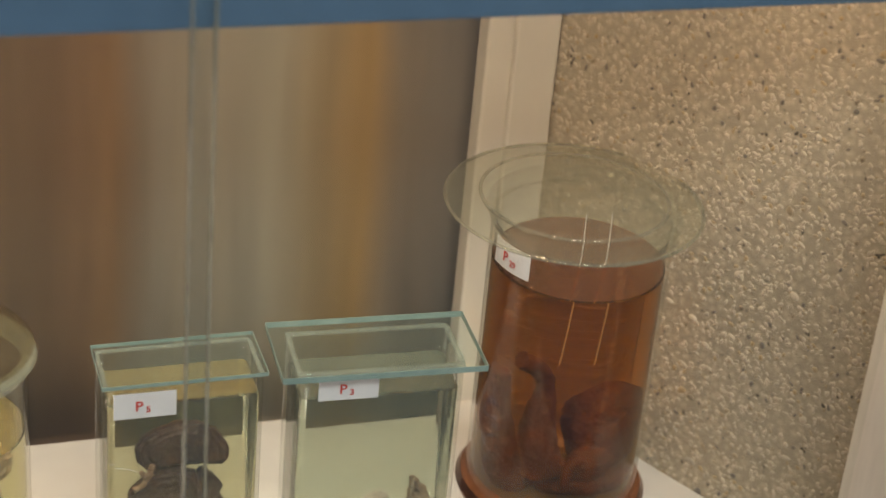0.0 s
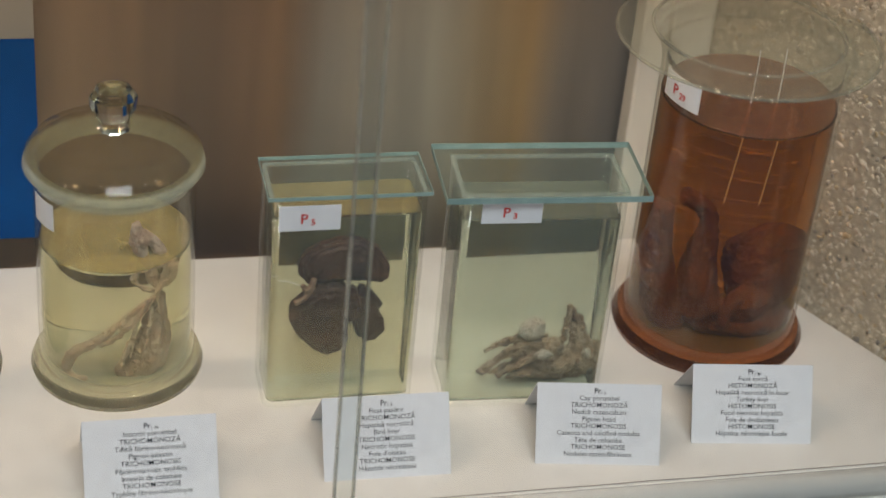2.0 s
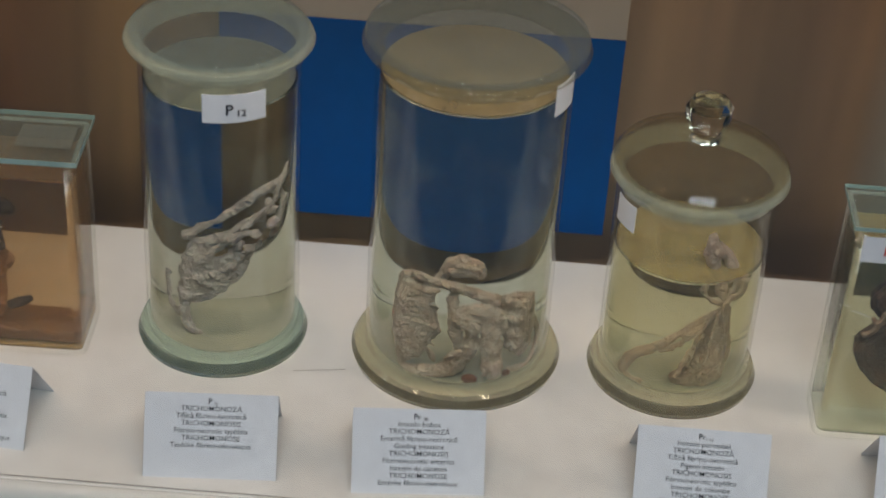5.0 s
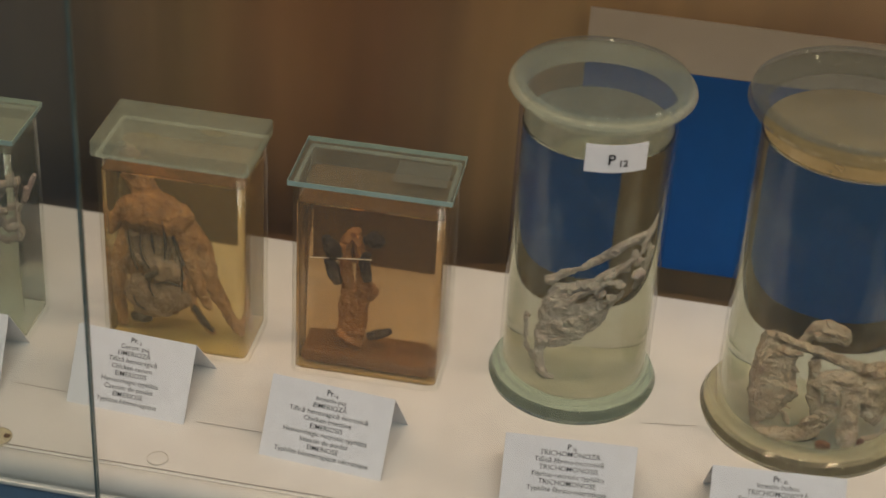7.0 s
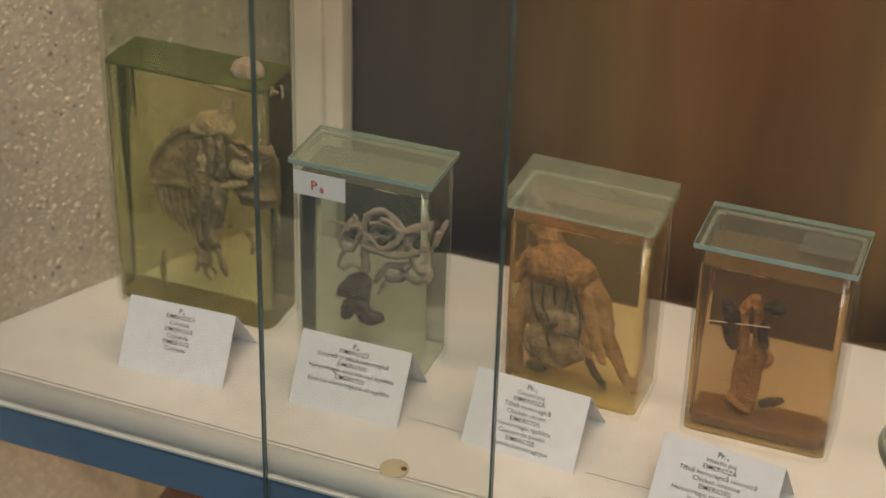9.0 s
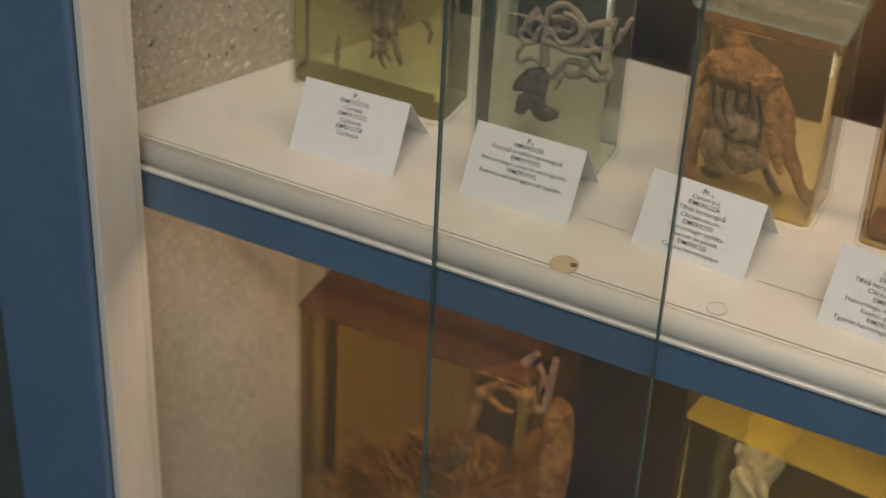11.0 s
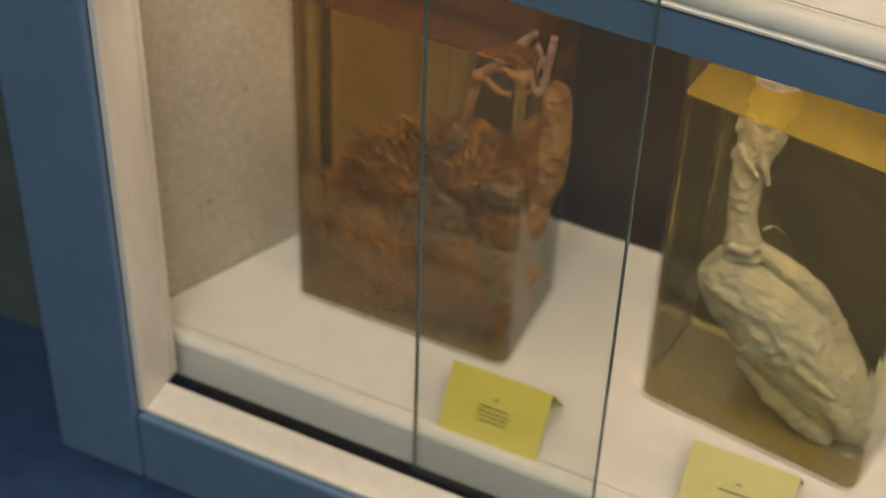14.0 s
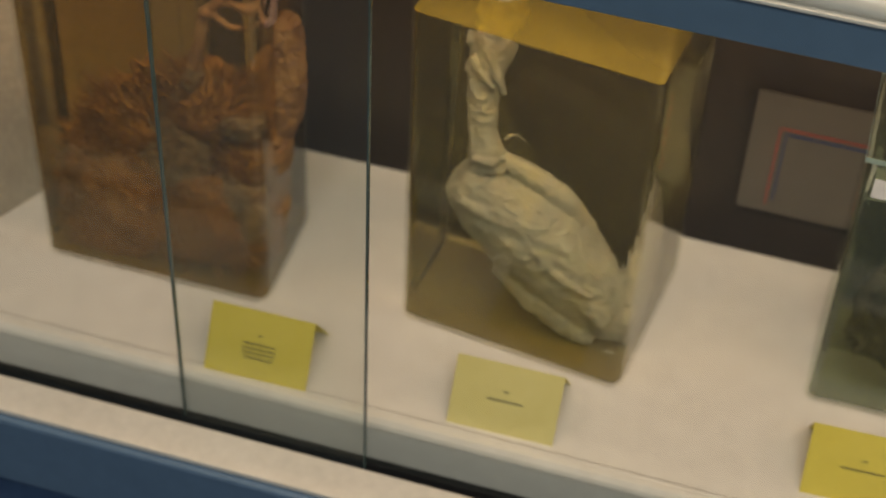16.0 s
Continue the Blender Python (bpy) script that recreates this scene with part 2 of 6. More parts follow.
def pebble_mat():
    m, nt, b = nodes_of("aggregate_pebble")
    g = nt.nodes.new("ShaderNodeNewGeometry")
    col = ramp(nt, g.outputs["Random Per Island"], [(0.0, (0.58, 0.51, 0.39)), (0.45, (0.68, 0.60, 0.47)), (0.7, (0.54, 0.47, 0.37)), (0.8, (0.42, 0.37, 0.30)), (0.9, (0.46, 0.32, 0.14)), (0.96, (0.16, 0.14, 0.12)), (1.0, (0.10, 0.09, 0.08))])
    v = coords(nt)
    link(nt, mix(nt, 0.25, col, ramp(nt, noise_tex(nt, v, 500, 3), [(0.3, (0.36, 0.31, 0.24)), (0.7, (0.68, 0.61, 0.49))])), b.inputs["Base Color"])
    b.inputs["Roughness"].default_value = 0.8
    bump(nt, b, noise_tex(nt, v, 900, 3), 0.4, 0.0004)
    return m


PEBBLE = pebble_mat()


def streak_mat():
    """Brown, grey and ochre drapery, its colours running down the cloth."""
    m, nt, b = nodes_of("brown_grey_drape")
    tc = nt.nodes.new("ShaderNodeTexCoord")
    sep = nt.nodes.new("ShaderNodeSeparateXYZ")
    link(nt, tc.outputs["Object"], sep.inputs[0])
    wob = noise_tex(nt, coords(nt, 1.0, (1, 1, 0.35)), 7, 2, 0.5)
    add = nt.nodes.new("ShaderNodeMath")
    add.operation = "MULTIPLY_ADD"
    link(nt, wob, add.inputs[0])
    add.inputs[1].default_value = 0.05
    link(nt, sep.outputs["X"], add.inputs[2])
    mr = nt.nodes.new("ShaderNodeMapRange")
    mr.inputs["From Min"].default_value, mr.inputs["From Max"].default_value = -0.55, 0.75
    link(nt, add.outputs[0], mr.inputs["Value"])
    tones = ((-0.56, (0.085, 0.08, 0.072)), (-0.46, (0.11, 0.10, 0.088)), (-0.41, (0.125, 0.105, 0.08)), (-0.37, (0.17, 0.125, 0.075)), (-0.33, (0.22, 0.155, 0.075)), (-0.285, (0.24, 0.135, 0.06)),
             (-0.25, (0.22, 0.115, 0.045)), (-0.21, (0.19, 0.10, 0.045)), (-0.165, (0.20, 0.125, 0.06)), (-0.135, (0.30, 0.19, 0.085)), (-0.09, (0.34, 0.235, 0.11)), (0.14, (0.31, 0.22, 0.135)), (0.20, (0.29, 0.20, 0.12)),
             (0.25, (0.18, 0.13, 0.085)), (0.285, (0.22, 0.145, 0.088)), (0.31, (0.26, 0.165, 0.09)), (0.335, (0.33, 0.295, 0.24)), (0.40, (0.39, 0.37, 0.30)), (0.435, (0.38, 0.30, 0.18)), (0.465, (0.40, 0.27, 0.12)),
             (0.49, (0.31, 0.265, 0.21)), (0.545, (0.17, 0.165, 0.16)))
    stops = [((x + 0.575) / 1.3, c) for x, c in tones]
    col = ramp(nt, mr.outputs[0], stops)
    fine = ramp(nt, noise_tex(nt, coords(nt, 1.0, (1, 1, 0.06)), 60, 3), [(0.3, (0.8, 0.8, 0.8)), (0.7, (1.15, 1.1, 1.05))])
    link(nt, mix(nt, 0.6, col, fine, "MULTIPLY"), b.inputs["Base Color"])
    b.inputs["Roughness"].default_value = 0.8
    return m


DRAPE = streak_mat()
# darker than the drape above: the lower bay's dim light is in the colour
DRAPE_DIMMED = mottled("dimmed_brown_backing", (0.045, 0.036, 0.028), (0.075, 0.06, 0.045), 8, 0.7, 60, 0.0006, 0.3, (1, 1, 0.3))

# ---- mesh helpers ----


def link_mesh(name, bm, material, parent=None, label="", smooth=False):
    me = bpy.data.meshes.new(name)
    bm.normal_update()
    bm.to_mesh(me)
    bm.free()
    for mt in material if isinstance(material, (list, tuple)) else [material]:
        me.materials.append(mt)
    if smooth:
        for p in me.polygons:
            p.use_smooth = True
    ob = new(name, me)
    if parent:
        ob.parent = parent
    return tagged(ob, label)


def part(name, bm, material, parent, label="", smooth=False):
    return link_mesh(name, bm, material, parent, label, smooth)


def thing(name, m, label, category, group=""):
    ob = new(name)
    ob.empty_display_size = 0.02
    ob.matrix_world = m
    return tagged(ob, label, category, group)


def soften(bm, width, segs=2):
    if width:
        bmesh.ops.bevel(bm, geom=bm.edges[:], offset=width, segments=segs, affect="EDGES", profile=0.5)
    return bm


def box(x0, x1, y0, y1, z0, z1, bev=0.0, segs=2, bm=None):
    b = bmesh.new()
    bmesh.ops.create_cube(b, size=1.0)
    for v in b.verts:
        v.co = Vector(((x0 + x1) / 2 + v.co.x * (x1 - x0), (y0 + y1) / 2 + v.co.y * (y1 - y0), (z0 + z1) / 2 + v.co.z * (z1 - z0)))
    soften(b, bev, segs)
    return merge(bm, b) if bm else b


def merge(bm, other):
    me = bpy.data.meshes.new("scratch")
    other.to_mesh(me)
    other.free()
    bm.from_mesh(me)
    bpy.data.meshes.remove(me)
    return bm


def prism(pts, z0, z1, bev=0.0):
    bm = bmesh.new()
    f = bm.faces.new([bm.verts.new((x, y, z0)) for x, y in pts])
    r = bmesh.ops.extrude_face_region(bm, geom=[f])
    bmesh.ops.translate(bm, vec=(0, 0, z1 - z0), verts=[v for v in r["geom"] if isinstance(v, bmesh.types.BMVert)])
    bmesh.ops.recalc_face_normals(bm, faces=bm.faces[:])
    return soften(bm, bev)


def hold(profile, closed):
    """Adds points close to the corners of a profile, so that smooth shading stays true on the long runs."""
    out = []
    n = len(profile)
    for k, (r, z) in enumerate(profile):
        out.append((r, z))
        if k == n - 1 and not closed:
            break
        r2, z2 = profile[(k + 1) % n]
        d = math.hypot(r2 - r, z2 - z)
        if d > 0.0012:
            t = 0.00025 / d
            out += [(r + (r2 - r) * q, z + (z2 - z) * q) for q in (t, 1 - t)]
    return out


def lathe(profile, segs=64, closed=True):
    """Turns a profile of (radius, height) round the z axis; closed joins its last point to its first."""
    bm = bmesh.new()
    rings = []
    profile = hold(profile, closed)
    for r, z in profile:
        if r < 1e-6:
            rings.append([bm.verts.new((0, 0, z))])
        else:
            rings.append([bm.verts.new((r * math.cos(2 * math.pi * k / segs), r * math.sin(2 * math.pi * k / segs), z)) for k in range(segs)])
    pairs = list(zip(rings, rings[1:])) + ([(rings[-1], rings[0])] if closed else [])
    for a, b in pairs:
        if len(a) == 1 and len(b) == 1:
            continue
        for k in range(segs):
            n = (k + 1) % segs
            if len(a) == 1:
                bm.faces.new((a[0], b[n], b[k]))
            elif len(b) == 1:
                bm.faces.new((a[k], a[n], b[0]))
            else:
                bm.faces.new((a[k], a[n], b[n], b[k]))
    bmesh.ops.recalc_face_normals(bm, faces=bm.faces[:])
    return bm


def rounded_rect(w, d, r, n=5):
    pts = []
    for cx, cy, a0 in ((w / 2 - r, d / 2 - r, 0), (-w / 2 + r, d / 2 - r, 90), (-w / 2 + r, -d / 2 + r, 180), (w / 2 - r, -d / 2 + r, 270)):
        for k in range(n + 1):
            a = radians(a0 + 90 * k / n)
            pts.append((cx + r * math.cos(a), cy + r * math.sin(a)))
    return pts


def loft(rings, cap=True):
    bm = bmesh.new()
    vs = [[bm.verts.new(p) for p in ring] for ring in rings]
    n = len(vs[0])
    for a, b in zip(vs, vs[1:]):
        for k in range(n):
            bm.faces.new((a[k], a[(k + 1) % n], b[(k + 1) % n], b[k]))
    if cap:
        bm.faces.new(list(reversed(vs[0])))
        bm.faces.new(vs[-1])
    bmesh.ops.recalc_face_normals(bm, faces=bm.faces[:])
    return bm


def rect_shell(w, d, h, wall=0.003, r=0.006, base=0.0028):
    """A moulded rectangular glass jar, open at the top, with round vertical corners and a thick base."""
    o = rounded_rect(w, d, r)
    o2 = rounded_rect(w - 0.004, d - 0.004, r)
    i = rounded_rect(w - 2 * wall, d - 2 * wall, max(r - wall, 0.002))
    i2 = rounded_rect(w - 2 * wall - 0.004, d - 2 * wall - 0.004, max(r - wall, 0.002))
    lift = lambda pts, z: [(x, y, z) for x, y in pts]  # noqa: E731
    return loft([lift(o2, 0.0), lift(o, 0.002), lift(o, h), lift(i, h), lift(i, base + 0.002), lift(i2, base)])


def rect_fill(w, d, z0, z1, wall=0.003, r=0.006):
    i = rounded_rect(w - 2 * wall + 0.0012, d - 2 * wall + 0.0012, max(r - wall + 0.0006, 0.0022))
    i2 = rounded_rect(w - 2 * wall - 0.003, d - 2 * wall - 0.003, max(r - wall, 0.002))
    lift = lambda pts, z: [(x, y, z) for x, y in pts]  # noqa: E731
    return loft([lift(i2, z0 - 0.0006), lift(i, z0 + 0.0016), lift(i, z1)])


def no_shadow(*obs):
    """Lets lamp light into the fluids and solid glass; the bases still cast their shade."""
    for o in obs:
        if any(w in o.data.materials[0].name for w in ("fluid", "solid_", "window", "film", "glass", "rim")):
            o.visible_shadow = False
    return obs[0]


def tube(points, radii, sides=10, bm=None):
    """A closed tube along a smooth line through the points."""
    pts = [Vector(p) for p in points]
    path, rad = [], []
    n = len(pts)
    for k in range(n - 1):
        p0, p1, p2, p3 = pts[max(k - 1, 0)], pts[k], pts[k + 1], pts[min(k + 2, n - 1)]
        for s in range(5):
            t = s / 5
            path.append(0.5 * ((2 * p1) + (p2 - p0) * t + (2 * p0 - 5 * p1 + 4 * p2 - p3) * t * t + (3 * p1 - p0 - 3 * p2 + p3) * t ** 3))
            rad.append(radii[k] * (1 - t) + radii[k + 1] * t)
    path.append(pts[-1])
    rad.append(radii[-1])
    rings, up = [], Vector((0.13, 0.99, 0.07)).normalized()
    for k, p in enumerate(path):
        d = (path[min(k + 1, len(path) - 1)] - path[max(k - 1, 0)]).normalized()
        s = d.cross(up)
        s = s.normalized() if s.length > 1e-4 else d.orthogonal().normalized()
        u = s.cross(d).normalized()
        rings.append([p + rad[k] * (math.cos(2 * math.pi * j / sides) * s + math.sin(2 * math.pi * j / sides) * u) for j in range(sides)])
    b = loft(rings)
    return merge(bm, b) if bm else b


def lump(c, size, rough=0.15, freq=60, sub=3, seed=0, turn=(0, 0, 0), bm=None):
    """An ellipsoid with an uneven surface."""
    b = bmesh.new()
    bmesh.ops.create_icosphere(b, subdivisions=sub, radius=1.0)
    e = Euler([radians(a) for a in turn]).to_matrix()
    for v in b.verts:
        n = v.co.normalized()
        q = Vector((n.x * size[0], n.y * size[1], n.z * size[2]))
        k = 1 + rough * noise.fractal(q * freq + Vector((seed * 7.1, seed * 3.3, seed)), 1.0, 2.0, 3)
        v.co = Vector(c) + e @ (q * k)
    return merge(bm, b) if bm else b


def flesh(name, bm, material, m, label, category, voxel=0.0012, smooth=3, crease=0.005):
    """A preserved specimen: its lobes and strands grown together into one skin."""
    ob = link_mesh(name, bm, material, None, "", True)
    ob.matrix_world = m
    r = ob.modifiers.new("skin", "REMESH")
    r.mode, r.voxel_size, r.use_smooth_shade = "VOXEL", voxel, True
    s = ob.modifiers.new("ease", "SMOOTH")
    s.iterations, s.factor = smooth, 0.5
    for scale, by in ((crease * 2.6, crease * 1.2), (crease * 0.9, crease * 0.7), (crease * 0.4, crease * 0.3)):
        tx = bpy.data.textures.new("creases", "CLOUDS")
        tx.noise_scale, tx.noise_depth, tx.noise_type = scale, 4, "SOFT_NOISE"
        d = ob.modifiers.new("creases", "DISPLACE")
        d.texture, d.strength, d.mid_level, d.texture_coords = tx, by, 0.5, "GLOBAL"
    return tagged(ob, label, category, "preserved specimens")


def text_mesh(body, size, bold=0.0, line=1.0, align="CENTER"):
    cu = bpy.data.curves.new("lettering", "FONT")
    cu.body, cu.size, cu.align_x, cu.space_line, cu.offset, cu.resolution_u = body, size, align, line, bold, 2
    ob = new("lettering", cu)
    me = bpy.data.meshes.new_from_object(ob.evaluated_get(bpy.context.evaluated_depsgraph_get()))
    bpy.data.objects.remove(ob)
    bpy.data.curves.remove(cu)
    me.materials.clear()
    return me

# ---- structure ----
FLOOR_Z, SHELVES = -0.545, (-0.442, 0.0, 0.442)
L0, L1, R0, R1 = (-0.686, -0.016), (-0.545, 0.262), (0.724, -0.016), (0.577, 0.262)  # splayed side walls, front and back
TOP_Z = 0.90


def structure(name, bm, material, label, category="wall", smooth=False):
    return tagged(link_mesh(name, bm, material, None, label, smooth), label, category, "", "structure")


structure("floor", box(-3, 3, -4, 0.5, FLOOR_Z - 0.08, FLOOR_Z), CARPET, "dark blue carpet floor below the display case", "floor")
structure("wall_front_left", box(-3, -0.70, 0.03, 0.14, FLOOR_Z + 0.003, 2.3), WALLDARK, "dark grey-green rough wall beside the case")
structure("wall_front_right", box(0.745, 3, 0.03, 0.14, FLOOR_Z + 0.003, 2.3), WALLDARK, "dark grey-green rough wall beside the case")
structure("wall_front_top", box(-0.697, 0.742, 0.03, 0.14, TOP_Z + 0.08, 2.3), WALLDARK, "dark grey-green rough wall above the case")
structure("wall_back", box(-0.9, 0.95, 0.34, 0.40, FLOOR_Z + 0.003, 1.2), ROOM, "plain plaster wall behind the niche")
structure("wall_room_left", box(-3.1, -3.003, -4, 0.5, FLOOR_Z, 2.3), ROOM, "plain plaster room wall")
structure("wall_room_right", box(3.003, 3.1, -4, 0.5, FLOOR_Z, 2.3), ROOM, "plain plaster room wall")
structure("wall_room_rear", box(-3.1, 3.1, -4.1, -4.003, FLOOR_Z, 2.3), ROOM, "plain plaster room wall")
structure("ceiling", box(-3.1, 3.1, -4.1, 0.5, 2.303, 2.4), ROOM, "plain plaster ceiling", "ceiling")


def side_wall(a, b, out):
    return prism([a, b, (b[0] + out, b[1]), (a[0] + out, a[1])], FLOOR_Z + 0.02, TOP_Z)


wall_l = structure("wall_niche_left", side_wall(L0, L1, -0.06), CONCRETE_FINE, "rough beige concrete jamb with small pits")
wall_r = structure("wall_niche_right", side_wall(R0, R1, 0.06), CONCRETE, "beige exposed-aggregate concrete jamb")


def aggregate(name, a, b, z0, z1, count, size, inward, parent, seed):
    """Small stones standing proud of a splayed jamb."""
    rng = random.Random(seed)
    base = bmesh.new()
    bmesh.ops.create_icosphere(base, subdivisions=1, radius=1.0)
    vs = [v.co.copy() for v in base.verts]
    fs = [[v.index for v in f.verts] for f in base.faces]
    base.free()
    along = Vector((b[0] - a[0], b[1] - a[1], 0))
    length = along.length
    along.normalize()
    nrm = Vector((along.y, -along.x, 0)) * inward
    verts, faces = [], []
    for _ in range(count):
        s = size * rng.uniform(0.45, 1.35) * (1.6 if rng.random() < 0.05 else 1)
        c = Vector((a[0], a[1], 0)) + along * rng.uniform(0.0, length) + Vector((0, 0, rng.uniform(z0, z1)))
        ang, el = rng.uniform(0, math.pi), rng.uniform(0.35, 0.85)
        n0 = len(verts)
        for v in vs:
            k = 1 + rng.uniform(-0.18, 0.18)
            p, q = v.x * s * k, v.z * s * el * k
            u, w = p * math.cos(ang) - q * math.sin(ang), p * math.sin(ang) + q * math.cos(ang)
            verts.append(c + along * u + Vector((0, 0, w)) + nrm * (v.y * s * 0.45 - s * 0.12))
        faces += [[n0 + i for i in f] for f in fs]
    me = bpy.data.meshes.new(name)
    me.from_pydata([tuple(v) for v in verts], [], faces)
    me.materials.append(PEBBLE)
    for p in me.polygons:
        p.use_smooth = True
    ob = new(name, me)
    ob.parent = parent
    return tagged(ob, "small beige and grey stones set in concrete", "", "", "stuff")


aggregate("stones", R0, R1, -0.02, 0.42, 9500, 0.0020, -1, wall_r, 3)
aggregate("stones", L0, L1, -0.01, 0.40, 5200, 0.0019, 1, wall_l, 5)

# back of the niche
structure("backdrop_lower", box(-0.60, 0.62, 0.285, 0.30, FLOOR_Z + 0.02, -0.035), DRAPE_DIMMED, "brown back panel of the lower shelf, dimness in its colour", "back panel")


def drape():
    bm = bmesh.new()
    n, rows = 160, []
    for j in range(5):
        z = -0.03 + j * 0.2325
        rows.append([bm.verts.new((-0.60 + 1.22 * i / n, 0.288 + 0.004 * math.sin(i * 0.31 + 0.4 * math.sin(i * 0.11)) + 0.002 * math.sin(i * 0.83 + j * 0.3), z)) for i in range(n + 1)])
    for a, b in zip(rows, rows[1:]):
        for i in range(n):
            bm.faces.new((a[i], a[i + 1], b[i + 1], b[i]))
    r = bmesh.ops.extrude_face_region(bm, geom=bm.faces[:])
    bmesh.ops.translate(bm, vec=(0, 0.006, 0), verts=[v for v in r["geom"] if isinstance(v, bmesh.types.BMVert)])
    bmesh.ops.recalc_face_normals(bm, faces=bm.faces[:])
    return bm


structure("backdrop_upper", drape(), DRAPE, "brown, ochre and grey streaked drape behind the shelf", "drape", True)
for name, x0, x1 in (("post_left", -0.546, -0.507), ("post_right", 0.534, 0.580)):
    bm = box(x0, x1, 0.264, 0.282, FLOOR_Z + 0.02, TOP_Z, 0.002)
    box(x0 + 0.004 if x0 < 0 else x0 + 0.016, x1 - 0.012 if x0 < 0 else x1 - 0.002, 0.256, 0.2635, FLOOR_Z + 0.02, TOP_Z, 0.0015, 2, bm)
    structure("trim_" + name, bm, WHITE_TRIM, "white-painted wooden post at the back corner", "trim")

# shelves
for k, z in enumerate(SHELVES):
    y0 = 0.006
    xl = L0[0] + (y0 - L0[1]) * (L1[0] - L0[0]) / (L1[1] - L0[1])
    xr = R0[0] + (y0 - R0[1]) * (R1[0] - R0[0]) / (R1[1] - R0[1])
    xl2, xr2 = L1[0] - 0.008, R1[0] + 0.008
    sh = structure("shelf_%d" % (k + 1), prism([(xl + 0.002, y0), (xr - 0.002, y0), (xr2, 0.248), (xl2, 0.248)], z - 0.02, z, 0.0008), WHITE,
                   "white laminate shelf with a rounded front moulding", "shelf")
    # rounded nosing, then the rail under it
    prof = [(0.0065, -0.001), (0.004, 0.0005), (0.0, 0.0003), (-0.004, -0.003), (-0.006, -0.008), (-0.005, -0.0125), (0.0065, -0.0125)]
    if z < -0.2:
        prof = [(0.0065, -0.001), (0.004, 0.0005), (0.0, 0.0003), (-0.003, -0.003), (-0.004, -0.007), (-0.002, -0.0105), (0.0, -0.012), (-0.0005, -0.046), (0.0065, -0.046)]
    bm = loft([[(x, y, z + h) for y, h in prof] for x in (xl + 0.002, xr - 0.002)])
    part("nosing", bm, NOSING, sh, "rounded white front moulding", z > -0.2)
    if z > -0.2:
        part("lip", box(xl + 0.002, xr - 0.002, -0.0078, 0.006, z - 0.0155, z - 0.0128, 0.0008), NOSING, sh, "thin bright white bead")
        part("rail", box(xl + 0.002, xr - 0.002, -0.004, 0.009, z - (0.046 if z < 0.2 else 0.063), z - 0.0157, 0.0012), BLUE, sh, "blue-painted front rail")
    part("underside", prism([(xl + 0.004, 0.0095), (xr - 0.004, 0.0095), (xr2, 0.24), (xl2, 0.24)], z - 0.0245, z - 0.0202), WHITE, sh)

# blue frame with its white lining
FX0, FX1, FZ0, FZ1 = -0.636, 0.664, -0.467, TOP_Z - 0.02
frame_thing = thing("display_case_frame", pose(0, 0, 0), "blue-painted wooden case frame with a white inner lining", "frame")
part("stile", box(FX0 - 0.074, FX0, -0.066, -0.0165, FZ0 - 0.075, FZ1 + 0.074, 0.003), BLUE, frame_thing)
part("stile", box(FX1, FX1 + 0.074, -0.066, -0.0165, FZ0 - 0.075, FZ1 + 0.074, 0.003), BLUE, frame_thing)
part("bottom_rail", box(FX0 + 0.001, FX1 - 0.001, -0.0655, -0.0306, FZ0 - 0.0745, FZ0 - 0.0015, 0.003), BLUE, frame_thing)
part("top_rail", box(FX0 + 0.001, FX1 - 0.001, -0.0655, -0.0165, FZ1 + 0.001, FZ1 + 0.0735, 0.003), BLUE, frame_thing)
part("side_lining", box(FX0 + 0.0005, FX0 + 0.006, -0.0605, -0.014, FZ0, FZ1, 0.001), WHITE_TRIM, frame_thing)
part("side_lining", box(FX1 - 0.006, FX1 - 0.0005, -0.0605, -0.014, FZ0, FZ1, 0.001), WHITE_TRIM, frame_thing)
part("sill_lining", box(FX0 + 0.0065, FX1 - 0.0065, -0.0605, -0.0305, FZ0 - 0.001, FZ0 + 0.004, 0.001), WHITE_TRIM, frame_thing, "white sill, scuffed at the edge")
bm = box(FX0 + 0.0065, FX1 - 0.0065, -0.0303, 0.012, -0.516, -0.508)
box(FX0 + 0.0065, FX1 - 0.0065, 0.007, 0.012, -0.5078, -0.4625, 0, 2, bm)
part("glass_track", bm, BLACK, frame_thing, "black sliding-glass track")

# sliding glass
for x0, x1, y, edges in ((-0.629, -0.2895, -0.024, (1,)), (-0.4325, 0.3105, -0.0105, (0, 1)), (0.2965, 0.657, -0.024, (0,))):
    g = thing("sliding_glass_pane", pose(x0, y, -0.480), "clear sliding glass pane with a dark green polished edge", "glass pane", "sliding panes of the case")
    w, h = x1 - x0, FZ1 + 0.470
    no_shadow(part("pane", box(0.0012, w - 0.0012, -0.002, 0.002, 0.0, h), GLASS_PANE, g))
    for e in edges:
        c = w - 0.0006 if e else 0.0006
        part("edge", box(c - 0.0006, c + 0.0006, -0.0021, 0.0021, 0.0, h, 0.0002, 1), PALE_EDGE if x0 + c > 0.2 else GLASS_EDGE, g, "pale ground glass edge" if x0 + c > 0.2 else "dark green glass edge")

# light strips under the shelves
def emit_mat(name, colour, strength):
    m, nt, b = nodes_of(name)
    b.inputs["Emission Color"].default_value = (*colour, 1)
    b.inputs["Emission Strength"].default_value = strength
    return m


